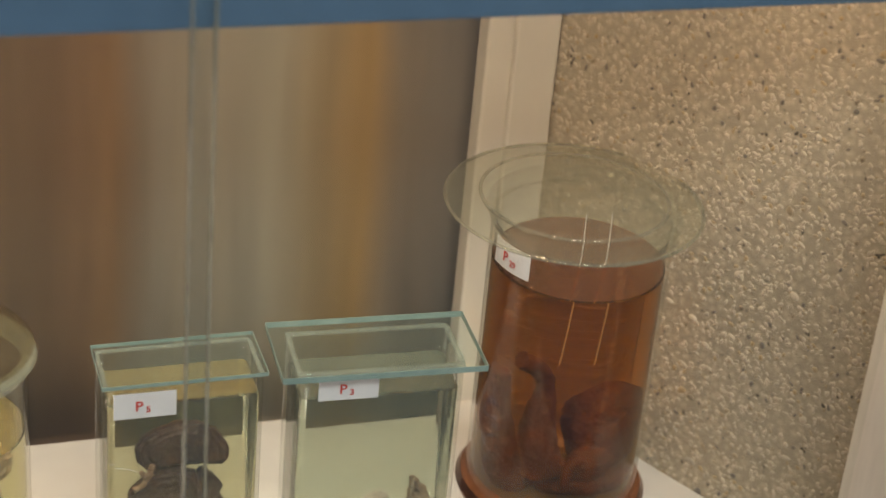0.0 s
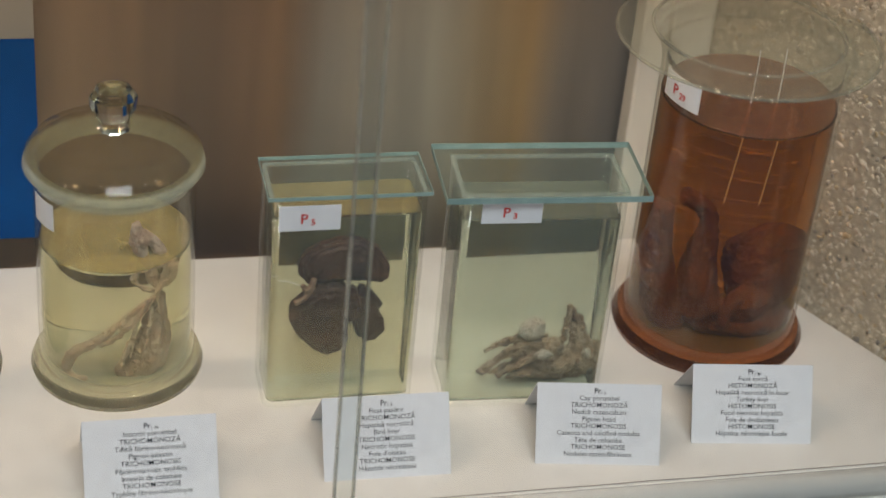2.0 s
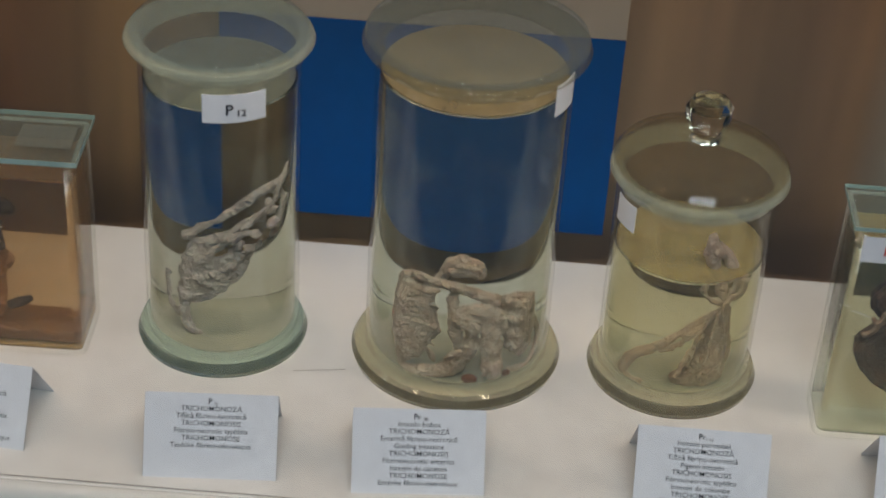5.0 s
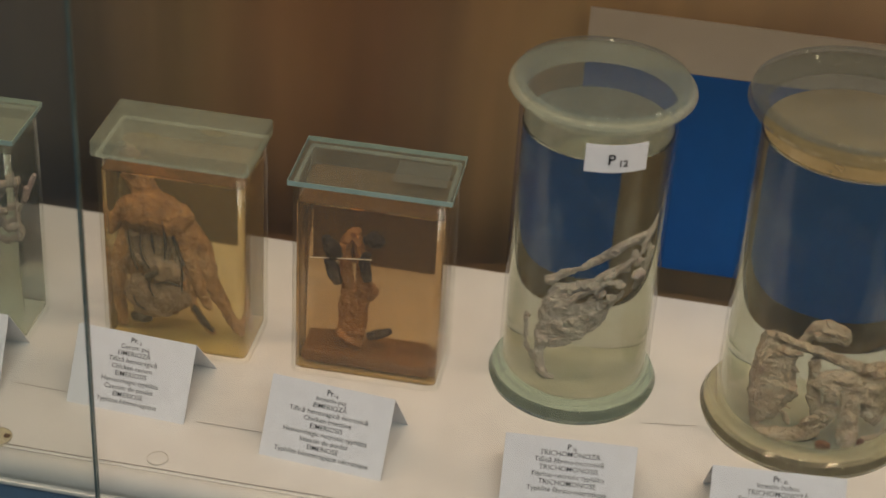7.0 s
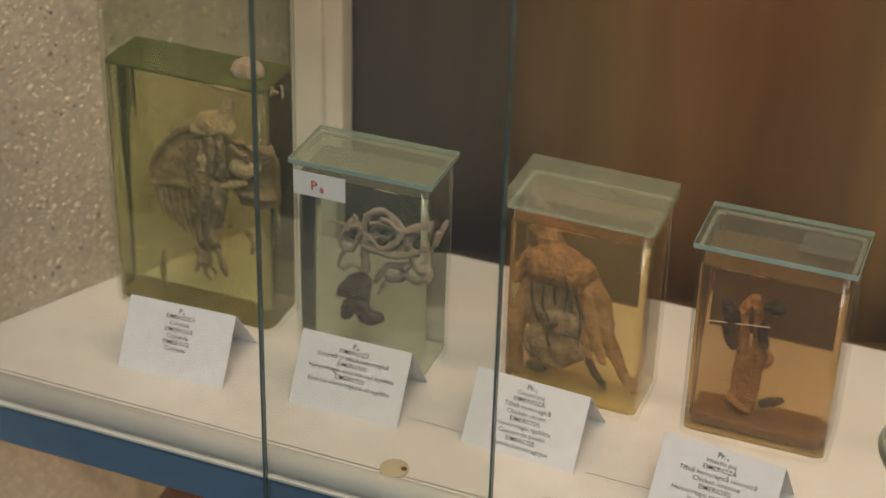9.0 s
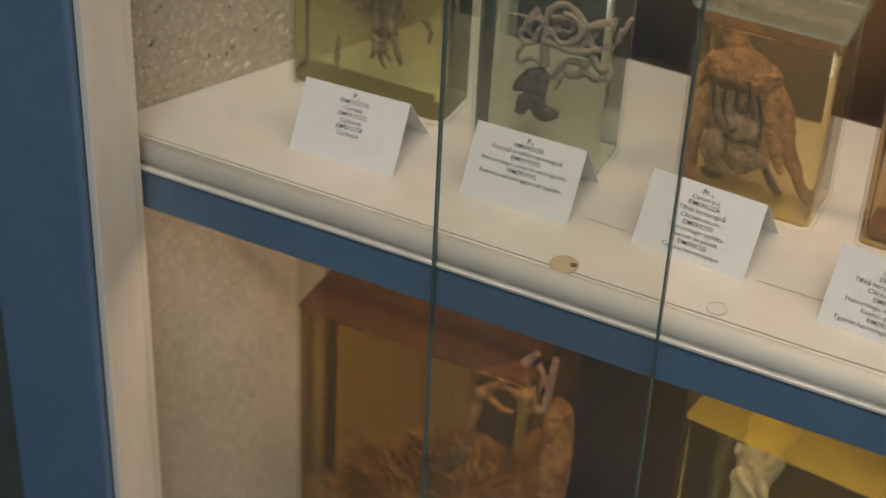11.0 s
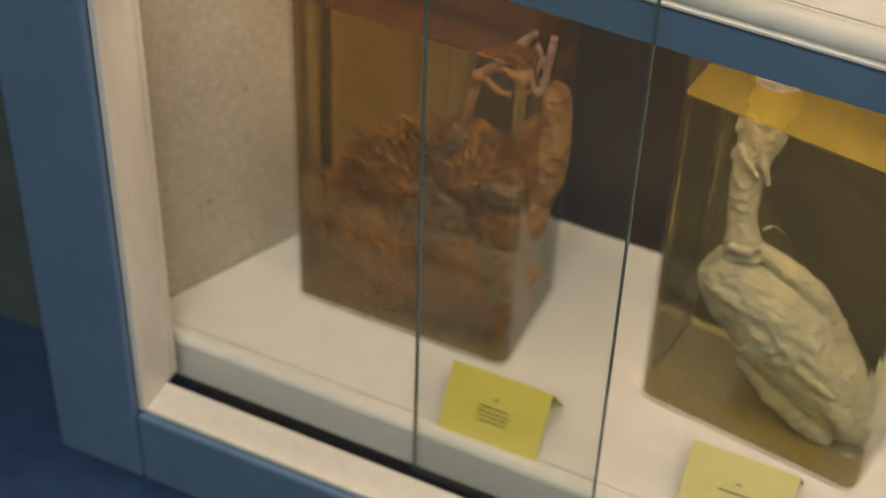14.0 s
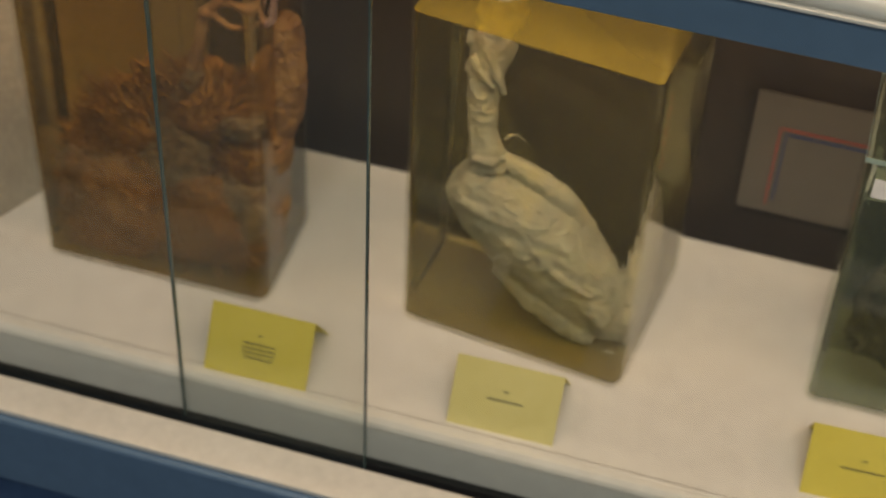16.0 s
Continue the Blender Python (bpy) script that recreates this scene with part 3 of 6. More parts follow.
LED = emit_mat("led_chip", WARM, 14)
for z in (0.0, 0.442):
    st = thing("led_strip", pose(0.015, LED_Y, z - LED_DROP), "white strip of small warm lamps under the shelf", "light strip", "light strips")
    part("carrier", box(-0.6, 0.6, -0.004, 0.004, 0.0, 0.0013), WHITE, st)
    bm = bmesh.new()
    for k in range(75):
        x = -0.592 + k * 0.016
        box(x - 0.002, x + 0.002, -0.0016, 0.0016, -0.0012, 0.0, 0, 2, bm)
    tagged(part("lamps", bm, LED, st, "row of tiny warm lamps"), kind="stuff")

# ceiling lamp out of view, added as the source of the room fill
cl = thing("added_ceiling_light", pose(0.3, -2.0, 2.3), "flat ceiling light added out of view for room fill", "ceiling light")
part("housing", box(-0.82, 0.82, -0.62, 0.62, -0.04, 0.0, 0.004), WHITE, cl)
part("diffuser", box(-0.8, 0.8, -0.6, 0.6, -0.045, -0.0402), emit_mat("added_diffuser_glow", (0.8, 0.9, 1.0), 0.6), cl)

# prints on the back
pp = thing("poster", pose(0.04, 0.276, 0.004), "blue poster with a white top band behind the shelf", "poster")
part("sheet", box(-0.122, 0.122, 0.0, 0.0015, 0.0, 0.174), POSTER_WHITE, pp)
part("blue_field", box(-0.122, 0.122, -0.0012, -0.0002, 0.0, 0.139), BLUE_PRINT, pp, "saturated blue printed field")
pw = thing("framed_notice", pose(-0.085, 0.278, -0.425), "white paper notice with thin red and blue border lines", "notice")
# white sheet whose dim look comes from its darkened colour
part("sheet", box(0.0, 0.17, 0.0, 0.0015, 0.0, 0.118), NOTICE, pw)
for a, mt, nm in ((0.021, RED_INK, "red_border"), (0.026, BLUE_PRINT, "blue_border")):
    bm = box(a, a + 0.0008, -0.001, -0.0002, a - 0.012, 0.108 - a)
    box(a + 0.0017, 0.17 - a, -0.001, -0.0002, 0.1072 - a, 0.108 - a, 0, 2, bm)
    part(nm, bm, mt, pw)

# ---- name cards ----
CARD_W = 0.070


def tent_card(x, y, z, turn, lines, label, paper=PAPER, bars=(), w=CARD_W, no="", gap=0.0039, tall=1.0):
    CARD_H, CARD_BACK = 0.0385 * tall, 0.0235 * tall
    c = thing("name_card", pose(x, y, z, 0, 0, turn), label, "name card", "name cards on the shelves")
    rng = random.Random(int(1000 * (x + 2)))
    back = CARD_BACK + 0.030 + rng.uniform(-0.003, 0.003)
    t = 0.0004
    prof = [(0, 0), (CARD_BACK, CARD_H), (back, 0.0), (back - t * 1.3, 0), (CARD_BACK, CARD_H - t * 2.2), (t * 1.3, 0)]
    bow = 0.0
    rings = []
    for i in range(9):
        u = -1 + i / 4
        rings.append([(u * w / 2, yy + bow * (1 - u * u) * (1 if 0 < zz < 1 else 0), zz) for yy, zz in prof])
    part("sheet", loft(rings), paper, c, "folded card")
    slope = math.degrees(math.atan2(CARD_H, CARD_BACK))
    length = math.hypot(CARD_H, CARD_BACK)
    face = pose(0, 0, 0, slope, 0, 0)
    lift = 0.00012

    def put(me, name, mat, u, v, label2=""):
        me.materials.append(mat)
        ob = new(name, me)
        ob.parent = c
        ob.matrix_local = face @ Matrix.Translation((u, v, lift))
        return tagged(ob, label2)

    if lines:
        top = length - 0.0055
        head = "Pr." if no.startswith("r") else "P"
        put(text_mesh(head, 0.0042, 0.00008), "heading", INK, -0.0008, top)
        put(text_mesh(no.lstrip("r"), 0.0022, 0.00006, 1, "LEFT"), "number", INK, 0.0024 if head == "Pr." else 0.0010, top - 0.0006)
        put(text_mesh("\n".join(lines), 0.0039, 0.00001, gap / 0.0039), "lettering", INK, 0.0, top - gap)
    for k, (u, v, bw) in enumerate(bars):
        bm = box(u - bw / 2, u + bw / 2, v - 0.0005, v + 0.0005, lift - 0.00005, lift)
        ob = part("print_line", bm, INK, c)
        ob.matrix_local = face
    return c


TRI = ("TRICHOMONOZĂ", "TRICHOMONOSIS", "TRICHOMONOSE")
EIM = ("EIMERIOZĂ", "EIMERIOSIS", "EIMERIOSE")
WHITE_CARD = "white folded paper card with black printing beside a jar"
tent_card(0.549, 0.033, 0, -7, ["Ficat curcă", "HISTOMONOZĂ", "Hepatită necrotică în focar", "Turkey liver", "HISTOMONOSIS", "Focal necrotic hepatitis", "Foie de dindonneau", "HISTOMONOSE", "Hépatite nécrotique focale"], WHITE_CARD, no="r29")
tent_card(0.455, 0.025, 0, -8, ["Cap porumbel", TRI[0], "Noduli cazeocalcari", "Pigeon head", TRI[1], "Caseous and calcified nodules", "Tête de colombe", TRI[2], "Nodules caséo-fibrineux"], WHITE_CARD, no="r3")
tent_card(0.337, 0.027, 0, -1, ["Ficat pasăre", TRI[0], "Hepatită necrotică", "Bird liver", TRI[1], "Necrotic hepatitis", "Foie d'oiseau", TRI[2], "Hépatite nécrotique"], WHITE_CARD, no="r5")
tent_card(0.210, 0.021, 0, 0, ["Intestin porumbel", TRI[0], "Tiflită fibrino-necrotică", "Pigeon intestin", TRI[1], "Fibrinonecrotic typhlitis", "Intestin de colombe", TRI[2], "Typhlite fibrino-nécrotique"], WHITE_CARD, no="r14")
tent_card(0.062, 0.019, 0, 5, ["Intestin boboc", TRI[0], "Enterită fibrino-necrotică", "Gosling intestine", TRI[1], "Fibrinonecrotic enteritis", "Intestin de caneton", TRI[2], "Entérite fibrino-nécrotique"], WHITE_CARD, no="r33")
tent_card(-0.048, 0.018, 0, 4, [TRI[0], "Tiflită fibrino-necrotică", TRI[1], "Fibrino-necrotic typhlitis", TRI[2], "Typhlite fibrino-nécrotique"], WHITE_CARD, no="12")
tent_card(-0.184, 0.031, 0, -5, ["Intestin pui", EIM[0], "Tiflită hemoragică necrotică", "Chicken intestine", EIM[1], "Hemorrhagic necrotic typhlitis", "Intestin de poulet", EIM[2], "Typhlite hémorragique nécrotique"], WHITE_CARD, no="r6")
tent_card(-0.301, 0.050, 0, -3, ["Cecum pui", EIM[0], "Tiflită hemoragică", "Chicken cecum", EIM[1], "Hemorrhagic typhlitis", "Caecum de poulet", EIM[2], "Typhlite hémorragique"], WHITE_CARD, no="r2")
tent_card(-0.410, 0.048, 0, 1, [EIM[0], "Enterită și tiflită hemoragică", EIM[1], "Hemorrhagic enteritis and typhlitis", EIM[1], "Entérite hémorragique et typhlite"], WHITE_CARD, no="8")
tent_card(-0.522, 0.041, 0, 3, [EIM[0], "Cahexie", EIM[1], "Cachexia", EIM[2], "Cachexie"], WHITE_CARD, no="2")
YELLOW_CARD = "yellow folded paper card with a few printed lines"
tent_card(-0.3835, 0.006, -0.442, 1, [], YELLOW_CARD, YELLOW, [(0, 0.033, 0.004), (0, 0.026, 0.024), (0, 0.0225, 0.025), (0, 0.019, 0.024), (0, 0.0155, 0.022)], 0.077, tall=1.14)
tent_card(-0.2035, 0.013, -0.442, 1, [], "faded pale yellow folded paper card with printed lines", PALE_YELLOW, [(0, 0.031, 0.004), (0, 0.024, 0.026)], 0.077, tall=1.14)
tent_card(0.045, 0.030, -0.442, 2, [], YELLOW_CARD, YELLOW, [(0, 0.031, 0.004), (0, 0.024, 0.030)], 0.077, tall=1.14)

# ---- jars ----
BASE_PALE = mottled("pale_uneven_base_glass", (0.34, 0.34, 0.26), (0.58, 0.58, 0.48), 60, 0.4, 200, 0.0006, 0.5)
BASE_DIM = mottled("dim_uneven_base_glass", (0.22, 0.22, 0.16), (0.40, 0.39, 0.29), 60, 0.4, 200, 0.0006, 0.5)
BASE_AMBER = mottled("amber_uneven_base_glass", (0.30, 0.22, 0.09), (0.48, 0.38, 0.18), 60, 0.4, 200, 0.0006, 0.5)
BASE_OLIVE = mottled("olive_uneven_base_glass", (0.10, 0.078, 0.025), (0.20, 0.155, 0.055), 60, 0.4, 200, 0.0006, 0.5)
JARS = "specimen jars on the shelves"


def jar_label(parent, x, y, z, w, h, ink, text, num, turn=0.0, radius=0.0):
    """A paper label; with a radius it lies round a cylinder whose axis is at the jar's origin."""
    lab = None
    if radius:
        n, rings = 8, []
        half = w / 2 / radius
        for i in range(n + 1):
            a = radians(turn) - half + 2 * half * i / n
            c, s = math.sin(a), -math.cos(a)
            rings.append([(radius * c, radius * s, z - h / 2), (radius * c, radius * s, z + h / 2), ((radius + 0.0003) * c, (radius + 0.0003) * s, z + h / 2), ((radius + 0.0003) * c, (radius + 0.0003) * s, z - h / 2)])
        lab = part("paper_label", loft(rings), PAPER, parent, "small white paper label with a coloured letter")
        a = radians(turn)
        m = Matrix.Translation(((radius + 0.0009) * math.sin(a), -(radius + 0.0009) * math.cos(a), z)) @ pose(0, 0, 0, 90, 0, turn)
    else:
        lab = part("paper_label", box(x - w / 2, x + w / 2, y - 0.0004, y, z - h / 2, z + h / 2), PAPER, parent, "small white paper label with a coloured letter")
        m = Matrix.Translation((x, y - 0.0008, z)) @ pose(0, 0, 0, 90, 0, 0)
    for body, size, u, v in ((text, 0.0086, -0.0032, -0.0030), (num, 0.0054, 0.0004, -0.0042)):
        if body:
            me = text_mesh(body, size, 0.00015, 1, "CENTER" if body == text else "LEFT")
            me.materials.append(ink)
            ob = new("letter", me)
            ob.parent = lab
            ob.matrix_local = m @ Matrix.Translation((u, v, 0))


def edge_band(w, d, z0, z1, cx=0.0, cy=0.0):
    """A thin band round a glass plate: its cut edge."""
    o, i = rounded_rect(w, d, 0.0006, 2), rounded_rect(w - 0.0005, d - 0.0005, 0.0005, 2)
    lift = lambda pts, z: [(x + cx, y + cy, z) for x, y in pts]  # noqa: E731
    bm = loft([lift(o, z0), lift(o, z1), lift(i, z1), lift(i, z0), lift(o, z0)], False)
    bmesh.ops.remove_doubles(bm, verts=bm.verts[:], dist=1e-6)
    bmesh.ops.recalc_face_normals(bm, faces=bm.faces[:])
    return bm


# added tinted sheets stand in for light reflected and refracted at the fluid surface
def surface_sheen(name, colour, haze=0.5):
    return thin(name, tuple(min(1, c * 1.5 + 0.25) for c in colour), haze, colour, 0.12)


SHEEN_STRAW, SHEEN_GREY = surface_sheen("straw_sheen_film", (0.44, 0.38, 0.20), 0.4), surface_sheen("grey_sheen_film", (0.34, 0.36, 0.29), 0.3)
SHEEN_AMBER, SHEEN_GREEN = surface_sheen("amber_sheen_film", (0.36, 0.24, 0.12), 0.28), surface_sheen("olive_surface_film", (0.20, 0.22, 0.08))
SHEEN_RUST, SHEEN_YELLOW = surface_sheen("rust_sheen_film", (0.30, 0.15, 0.05), 0.16), surface_sheen("yellow_sheen_film", (0.56, 0.44, 0.10), 0.28)
SHEEN_TEA = surface_sheen("tea_surface_film", (0.38, 0.18, 0.08), 0.30)
SHEEN_TAN = surface_sheen("tan_surface_film", (0.34, 0.27, 0.14), 0.6)


def rect_jar(x0, x1, y0, y1, z, h, level, glass, fluid, label, lid, turn=0.0, over=0.001, lid_t=0.0032, lid_mat=None, r=0.006, film=None):
    w, d = x1 - x0, y1 - y0
    j = thing("specimen_jar", pose((x0 + x1) / 2, (y0 + y1) / 2, z, 0, 0, turn), label, "jar", JARS)
    no_shadow(part("body", rect_shell(w, d, h - lid_t, 0.003, r), glass, j, "", True))
    no_shadow(part("fluid", rect_fill(w, d, 0.0028, level, 0.003, r), fluid, j, "preserving fluid", True))
    base_mat = BASE_AMBER if fluid in (LIQ_AMBER, LIQ_PEACH) else BASE_OLIVE if fluid in (LIQ_RUST, LIQ_OLIVE, LIQ_GREEN) else BASE_PALE
    no_shadow(part("base", prism(rounded_rect(w - 0.008, d - 0.008, 0.003), 0.0040, 0.0052), base_mat, j, "thick uneven glass base"))
    # added sheet that carries the sheen of the fluid surface
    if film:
        no_shadow(part("film", prism(rounded_rect(w - 0.0068, d - 0.0068, 0.003), level + 0.0003, level + 0.0013), film, j, "thin tinted sheet imitating the fluid's surface sheen"))
    if lid:
        lw, ld = w / 2 + over, d / 2 + over
        lid_part = no_shadow(part("lid", box(-lw, lw, -ld, ld, h - lid_t + 0.0003, h, 0.0006), lid_mat or GLASS_AQUA, j, "flat glass cover plate"))
        if lid_t < 0.006:
            part("edge", edge_band(2 * lw + 0.0006, 2 * ld + 0.0006, h - lid_t + 0.0006, h - 0.0004), PLATE_EDGE, lid_part, "green cut edge")
        bm = bmesh.new()
        for s in (-1, 1):
            box(-w / 2 + 0.001, w / 2 - 0.001, s * (d / 2 - 0.0015) - 0.0012, s * (d / 2 - 0.0015) + 0.0012, h - lid_t - 0.0009, h - lid_t + 0.0002, 0, 2, bm)
            box(s * (w / 2 - 0.0015) - 0.0012, s * (w / 2 - 0.0015) + 0.0012, -d / 2 + 0.003, d / 2 - 0.003, h - lid_t - 0.0009, h - lid_t + 0.0002, 0, 2, bm)
        no_shadow(part("seal", bm, SEAL, j, "pale sealing line under the cover"))
    for f in j.children:
        if f.name.startswith(("body", "fluid")):
            for p in f.data.polygons:
                p.use_smooth = abs(p.normal.z) < 0.5 and p.area < 0.0004
    return j


def round_jar(x, y, z, base_r, body_r, rim_r, rim_z, level, glass, fluid, label, rim_mat=None, foot=None):
    j = thing("specimen_jar", pose(x, y, z), label, "jar", JARS)
    wall = 0.0028
    ft = [(0, 0.0005), (base_r - 0.004, 0.0), (base_r - 0.001, 0.0015), (base_r, 0.005), (base_r - 0.002, 0.0085), (body_r + 0.003, 0.0102), (body_r, 0.0105), (0, 0.0105)]
    no_shadow(part("foot", lathe(ft, 72, False), foot or FOOT_WARM, j, "thick flared glass foot", True))
    o = [(0, 0.0108), (body_r - 0.0004, 0.0108), (body_r, 0.0112), (body_r, rim_z - 0.016), (body_r + 0.001, rim_z - 0.010)]
    i = [(body_r - wall, rim_z - 0.010), (body_r - wall, 0.016), (body_r - wall - 0.003, 0.0125), (body_r * 0.5, 0.0116), (0, 0.0116)]
    no_shadow(part("body", lathe(o + i, 72, False), glass, j, "", True))
    rim = [(body_r - wall, rim_z - 0.0098), (body_r + 0.001, rim_z - 0.0098), (rim_r - 0.002, rim_z - 0.006), (rim_r, rim_z - 0.003), (rim_r - 0.0008, rim_z - 0.0008), (rim_r - 0.003, rim_z), (body_r - wall + 0.001, rim_z)]
    no_shadow(part("rim", lathe(rim, 72), rim_mat or glass, j, "flared ground-glass rim", True))
    f = [(0, 0.0113), (body_r * 0.5, 0.0113), (body_r - wall - 0.0026, 0.0122), (body_r - wall + 0.0006, 0.0162), (body_r - wall + 0.0006, level), (0, level)]
    no_shadow(part("fluid", lathe(f, 72, False), fluid, j, "preserving fluid", True))
    no_shadow(part("base", lathe([(0, 0.0125), (body_r - 0.006, 0.0125), (body_r - 0.0055, 0.0132), (body_r - 0.006, 0.0138), (0, 0.0138)], 48, False), BASE_OLIVE if fluid == LIQ_BROWN else BASE_DIM, j, "thick uneven glass base"))
    for c in j.children:
        if c.name.startswith("fluid"):
            for p in c.data.polygons:
                p.use_smooth = abs(p.normal.z) < 0.9
    return j


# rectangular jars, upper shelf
jl = rect_jar(0.379, 0.472, 0.080, 0.124, 0, 0.147, 0.126, GLASS, LIQ_MILKY, "rectangular glass jar of clear fluid under an overhanging green glass plate", False, -3, film=SHEEN_GREY)
pl3 = no_shadow(part("lid", box(-0.056, 0.056, -0.030, 0.027, 0.1432, 0.1472, 0.0006), GLASS_AQUA, jl, "overhanging green-edged glass plate"))
part("edge", edge_band(0.1124, 0.0574, 0.1434, 0.1470, 0.0, -0.0015), PLATE_EDGE, pl3, "aqua-green cut edge")
bm = bmesh.new()
for sg in (-1, 1):
    box(-0.046, 0.046, sg * 0.0205 - 0.0014, sg * 0.0205 + 0.0014, 0.1418, 0.1430, 0, 2, bm)
    box(sg * 0.045 - 0.0014, sg * 0.045 + 0.0014, -0.019, 0.019, 0.1418, 0.1430, 0, 2, bm)
no_shadow(part("seal", bm, SEAL, jl, "pale sealing line under the cover"))
jar_label(jl, -0.0185, -0.0222, 0.1335, 0.033, 0.0145, RED_INK, "P", "3")
j5 = rect_jar(0.277, 0.363, 0.092, 0.132, 0, 0.142, 0.126, GLASS, LIQ_PALE, "rectangular glass jar of pale yellow fluid with a flush glass cover", True, film=SHEEN_STRAW)
jar_label(j5, -0.0215, -0.0202, 0.128, 0.033, 0.0155, RED_INK, "P", "5")
j6 = rect_jar(-0.222, -0.134, 0.110, 0.158, 0, 0.132, 0.116, GLASS, LIQ_PEACH, "rectangular glass jar of amber fluid with a grey glass cover", True, 1, 0.0015, 0.004, GLASS_SMOKE, film=SHEEN_AMBER)
part("patch", box(0.010, 0.040, -0.013, 0.010, 0.1322, 0.1325), thin("frosted_patch", (0.9, 0.92, 0.88), 0.28, (0.30, 0.32, 0.28), 0.3), j6, "frosted rectangular patch on the cover")
SMEAR = thin("dried_smear", (0.88, 0.88, 0.78), 0.35, (0.42, 0.40, 0.28), 0.2)
j13 = rect_jar(-0.334, -0.246, 0.108, 0.157, 0, 0.139, 0.119, GLASS_WARM, LIQ_AMBER, "rectangular glass jar of amber fluid under a thick milky cover", True, 0, 0.0012, 0.010, GLASS_MILKY, film=SHEEN_AMBER)
for px0, px1, py in ((-0.022, -0.008, -0.012), (0.010, 0.026, 0.0)):
    part("smear", lathe([(0, 0.0), (0.006, 0.0), (0.0055, 0.0008), (0, 0.0010)], 14, False), SMEAR, j13, "dried yellowish smear").matrix_local = Matrix.LocRotScale(((px0 + px1) / 2, py, 0.1393), None, ((px1 - px0) / 0.012, 0.5, 1))
j8 = rect_jar(-0.463, -0.376, 0.094, 0.138, 0, 0.140, 0.128, GLASS, LIQ_MILKY, "rectangular glass jar of clear fluid under a cloudy green cover", True, 1, 0.0012, 0.004, GLASS_MILKY, film=SHEEN_GREY)
jar_label(j8, -0.0255, -0.0222, 0.1245, 0.033, 0.0155, RED_INK, "P", "8")
ja = rect_jar(-0.598, -0.483, 0.104, 0.150, 0, 0.262, 0.169, GLASS_GREEN, LIQ_GREEN, "tall rectangular greenish glass jar of yellow-green fluid", True, 0, 0.001, 0.004, GLASS_AQUA, 0.009, SHEEN_GREEN)
jar_label(ja, -0.030, -0.0232, 0.2300, 0.034, 0.0155, RED_INK, "P", "2")

# round jars, upper shelf
ROUND = "round glass museum jar on a flared foot"
j29 = round_jar(0.5605, 0.149, 0, 0.0590, 0.0530, 0.0570, 0.196, 0.161, GLASS_CLEAN, LIQ_BROWN, ROUND + ", dark orange-brown fluid", None, FOOT_AMBER)
dome = [(0, 0.0035), (0.050, 0.0033), (0.054, 0.001), (0.074, 0.0002), (0.0755, 0.0012), (0.074, 0.0026), (0.056, 0.0040), (0.052, 0.0065), (0, 0.0070)]
lid29 = no_shadow(part("lid", lathe(dome, 80, False), thin("hazy_lid_glass", (0.95, 0.955, 0.91), 0.10, (0.50, 0.50, 0.40), 0.03), j29, "wide loose glass lid", True))
lid29.location = (-0.006, 0.003, 0.1965)
for r29, z29 in ((0.0746, 0.0013), (0.0545, 0.0050)):
    no_shadow(part("bead", lathe([(r29 + 0.0011 * math.cos(a * 0.785), z29 + 0.0011 * math.sin(a * 0.785)) for a in range(8)], 80), LID_BEAD, lid29, "rounded lid edge", True))
jar_label(j29, 0, 0, 0.176, 0.030, 0.0165, RED_INK, "P", "29", -70, 0.0533)
for a in (-0.004, 0.012):
    part("suspension_thread", tube([(a, -0.012, 0.197), (a + 0.001, -0.010, 0.16), (a - 0.001, -0.006, 0.10)], [0.0003] * 3, 5), PAPER, j29)

j14 = round_jar(0.200, 0.145, 0, 0.0487, 0.0437, 0.0490, 0.139, 0.089, GLASS_WARM, LIQ_STRAW, ROUND + ", domed knob lid", RIM_FROST)
dome14 = [(0.0, 0.0148), (0.021, 0.0128), (0.035, 0.0088), (0.0425, 0.0052), (0.0448, 0.0030), (0.0440, 0.0008), (0.0462, 0.0004), (0.0475, 0.0030), (0.0445, 0.0072), (0.036, 0.0110), (0.022, 0.0150), (0.010, 0.0168), (0.0, 0.0170)]
lid14 = no_shadow(part("lid", lathe(dome14, 72, False), thin("brownish_dome_glass", (0.82, 0.78, 0.66), 0.09, (0.36, 0.31, 0.22), 0.04, 1.5), j14, "domed glass lid", True))
lid14.location = (0, 0, 0.1393)
knob = [(0, 0.0168), (0.0088, 0.0169), (0.0078, 0.020), (0.0095, 0.024), (0.0125, 0.030), (0.0128, 0.036), (0.010, 0.0405), (0.004, 0.0432), (0, 0.0436)]
no_shadow(part("knob", lathe(knob, 10, False), KNOB, lid14, "faceted glass knob"))
jar_label(j14, 0, 0, 0.118, 0.018, 0.016, RED_INK, "", "", -62, 0.0440)

j33 = round_jar(0.075, 0.147, 0, 0.0605, 0.0528, 0.0605, 0.205, 0.185, GLASS_CLEAN, LIQ_CLEAR, ROUND + ", flat disc, clear fluid", RIM_CLEAR)
no_shadow(part("lid", lathe([(0, 0), (0.0585, 0), (0.0592, 0.0012), (0.0585, 0.003), (0, 0.003)], 80, False), GLASS_CLOUD, j33, "flat glass disc", True)).location = (0, 0, 0.2053)
jar_label(j33, 0, 0, 0.1875, 0.020, 0.018, RED_INK, "", "", 64, 0.0531)

j12 = round_jar(-0.061, 0.149, 0, 0.0490, 0.0437, 0.0508, 0.196, 0.170, GLASS_CLEAN, LIQ_CLEAR, ROUND + ", greenish rim, clear fluid", RIM_FROST, FOOT_GREEN)
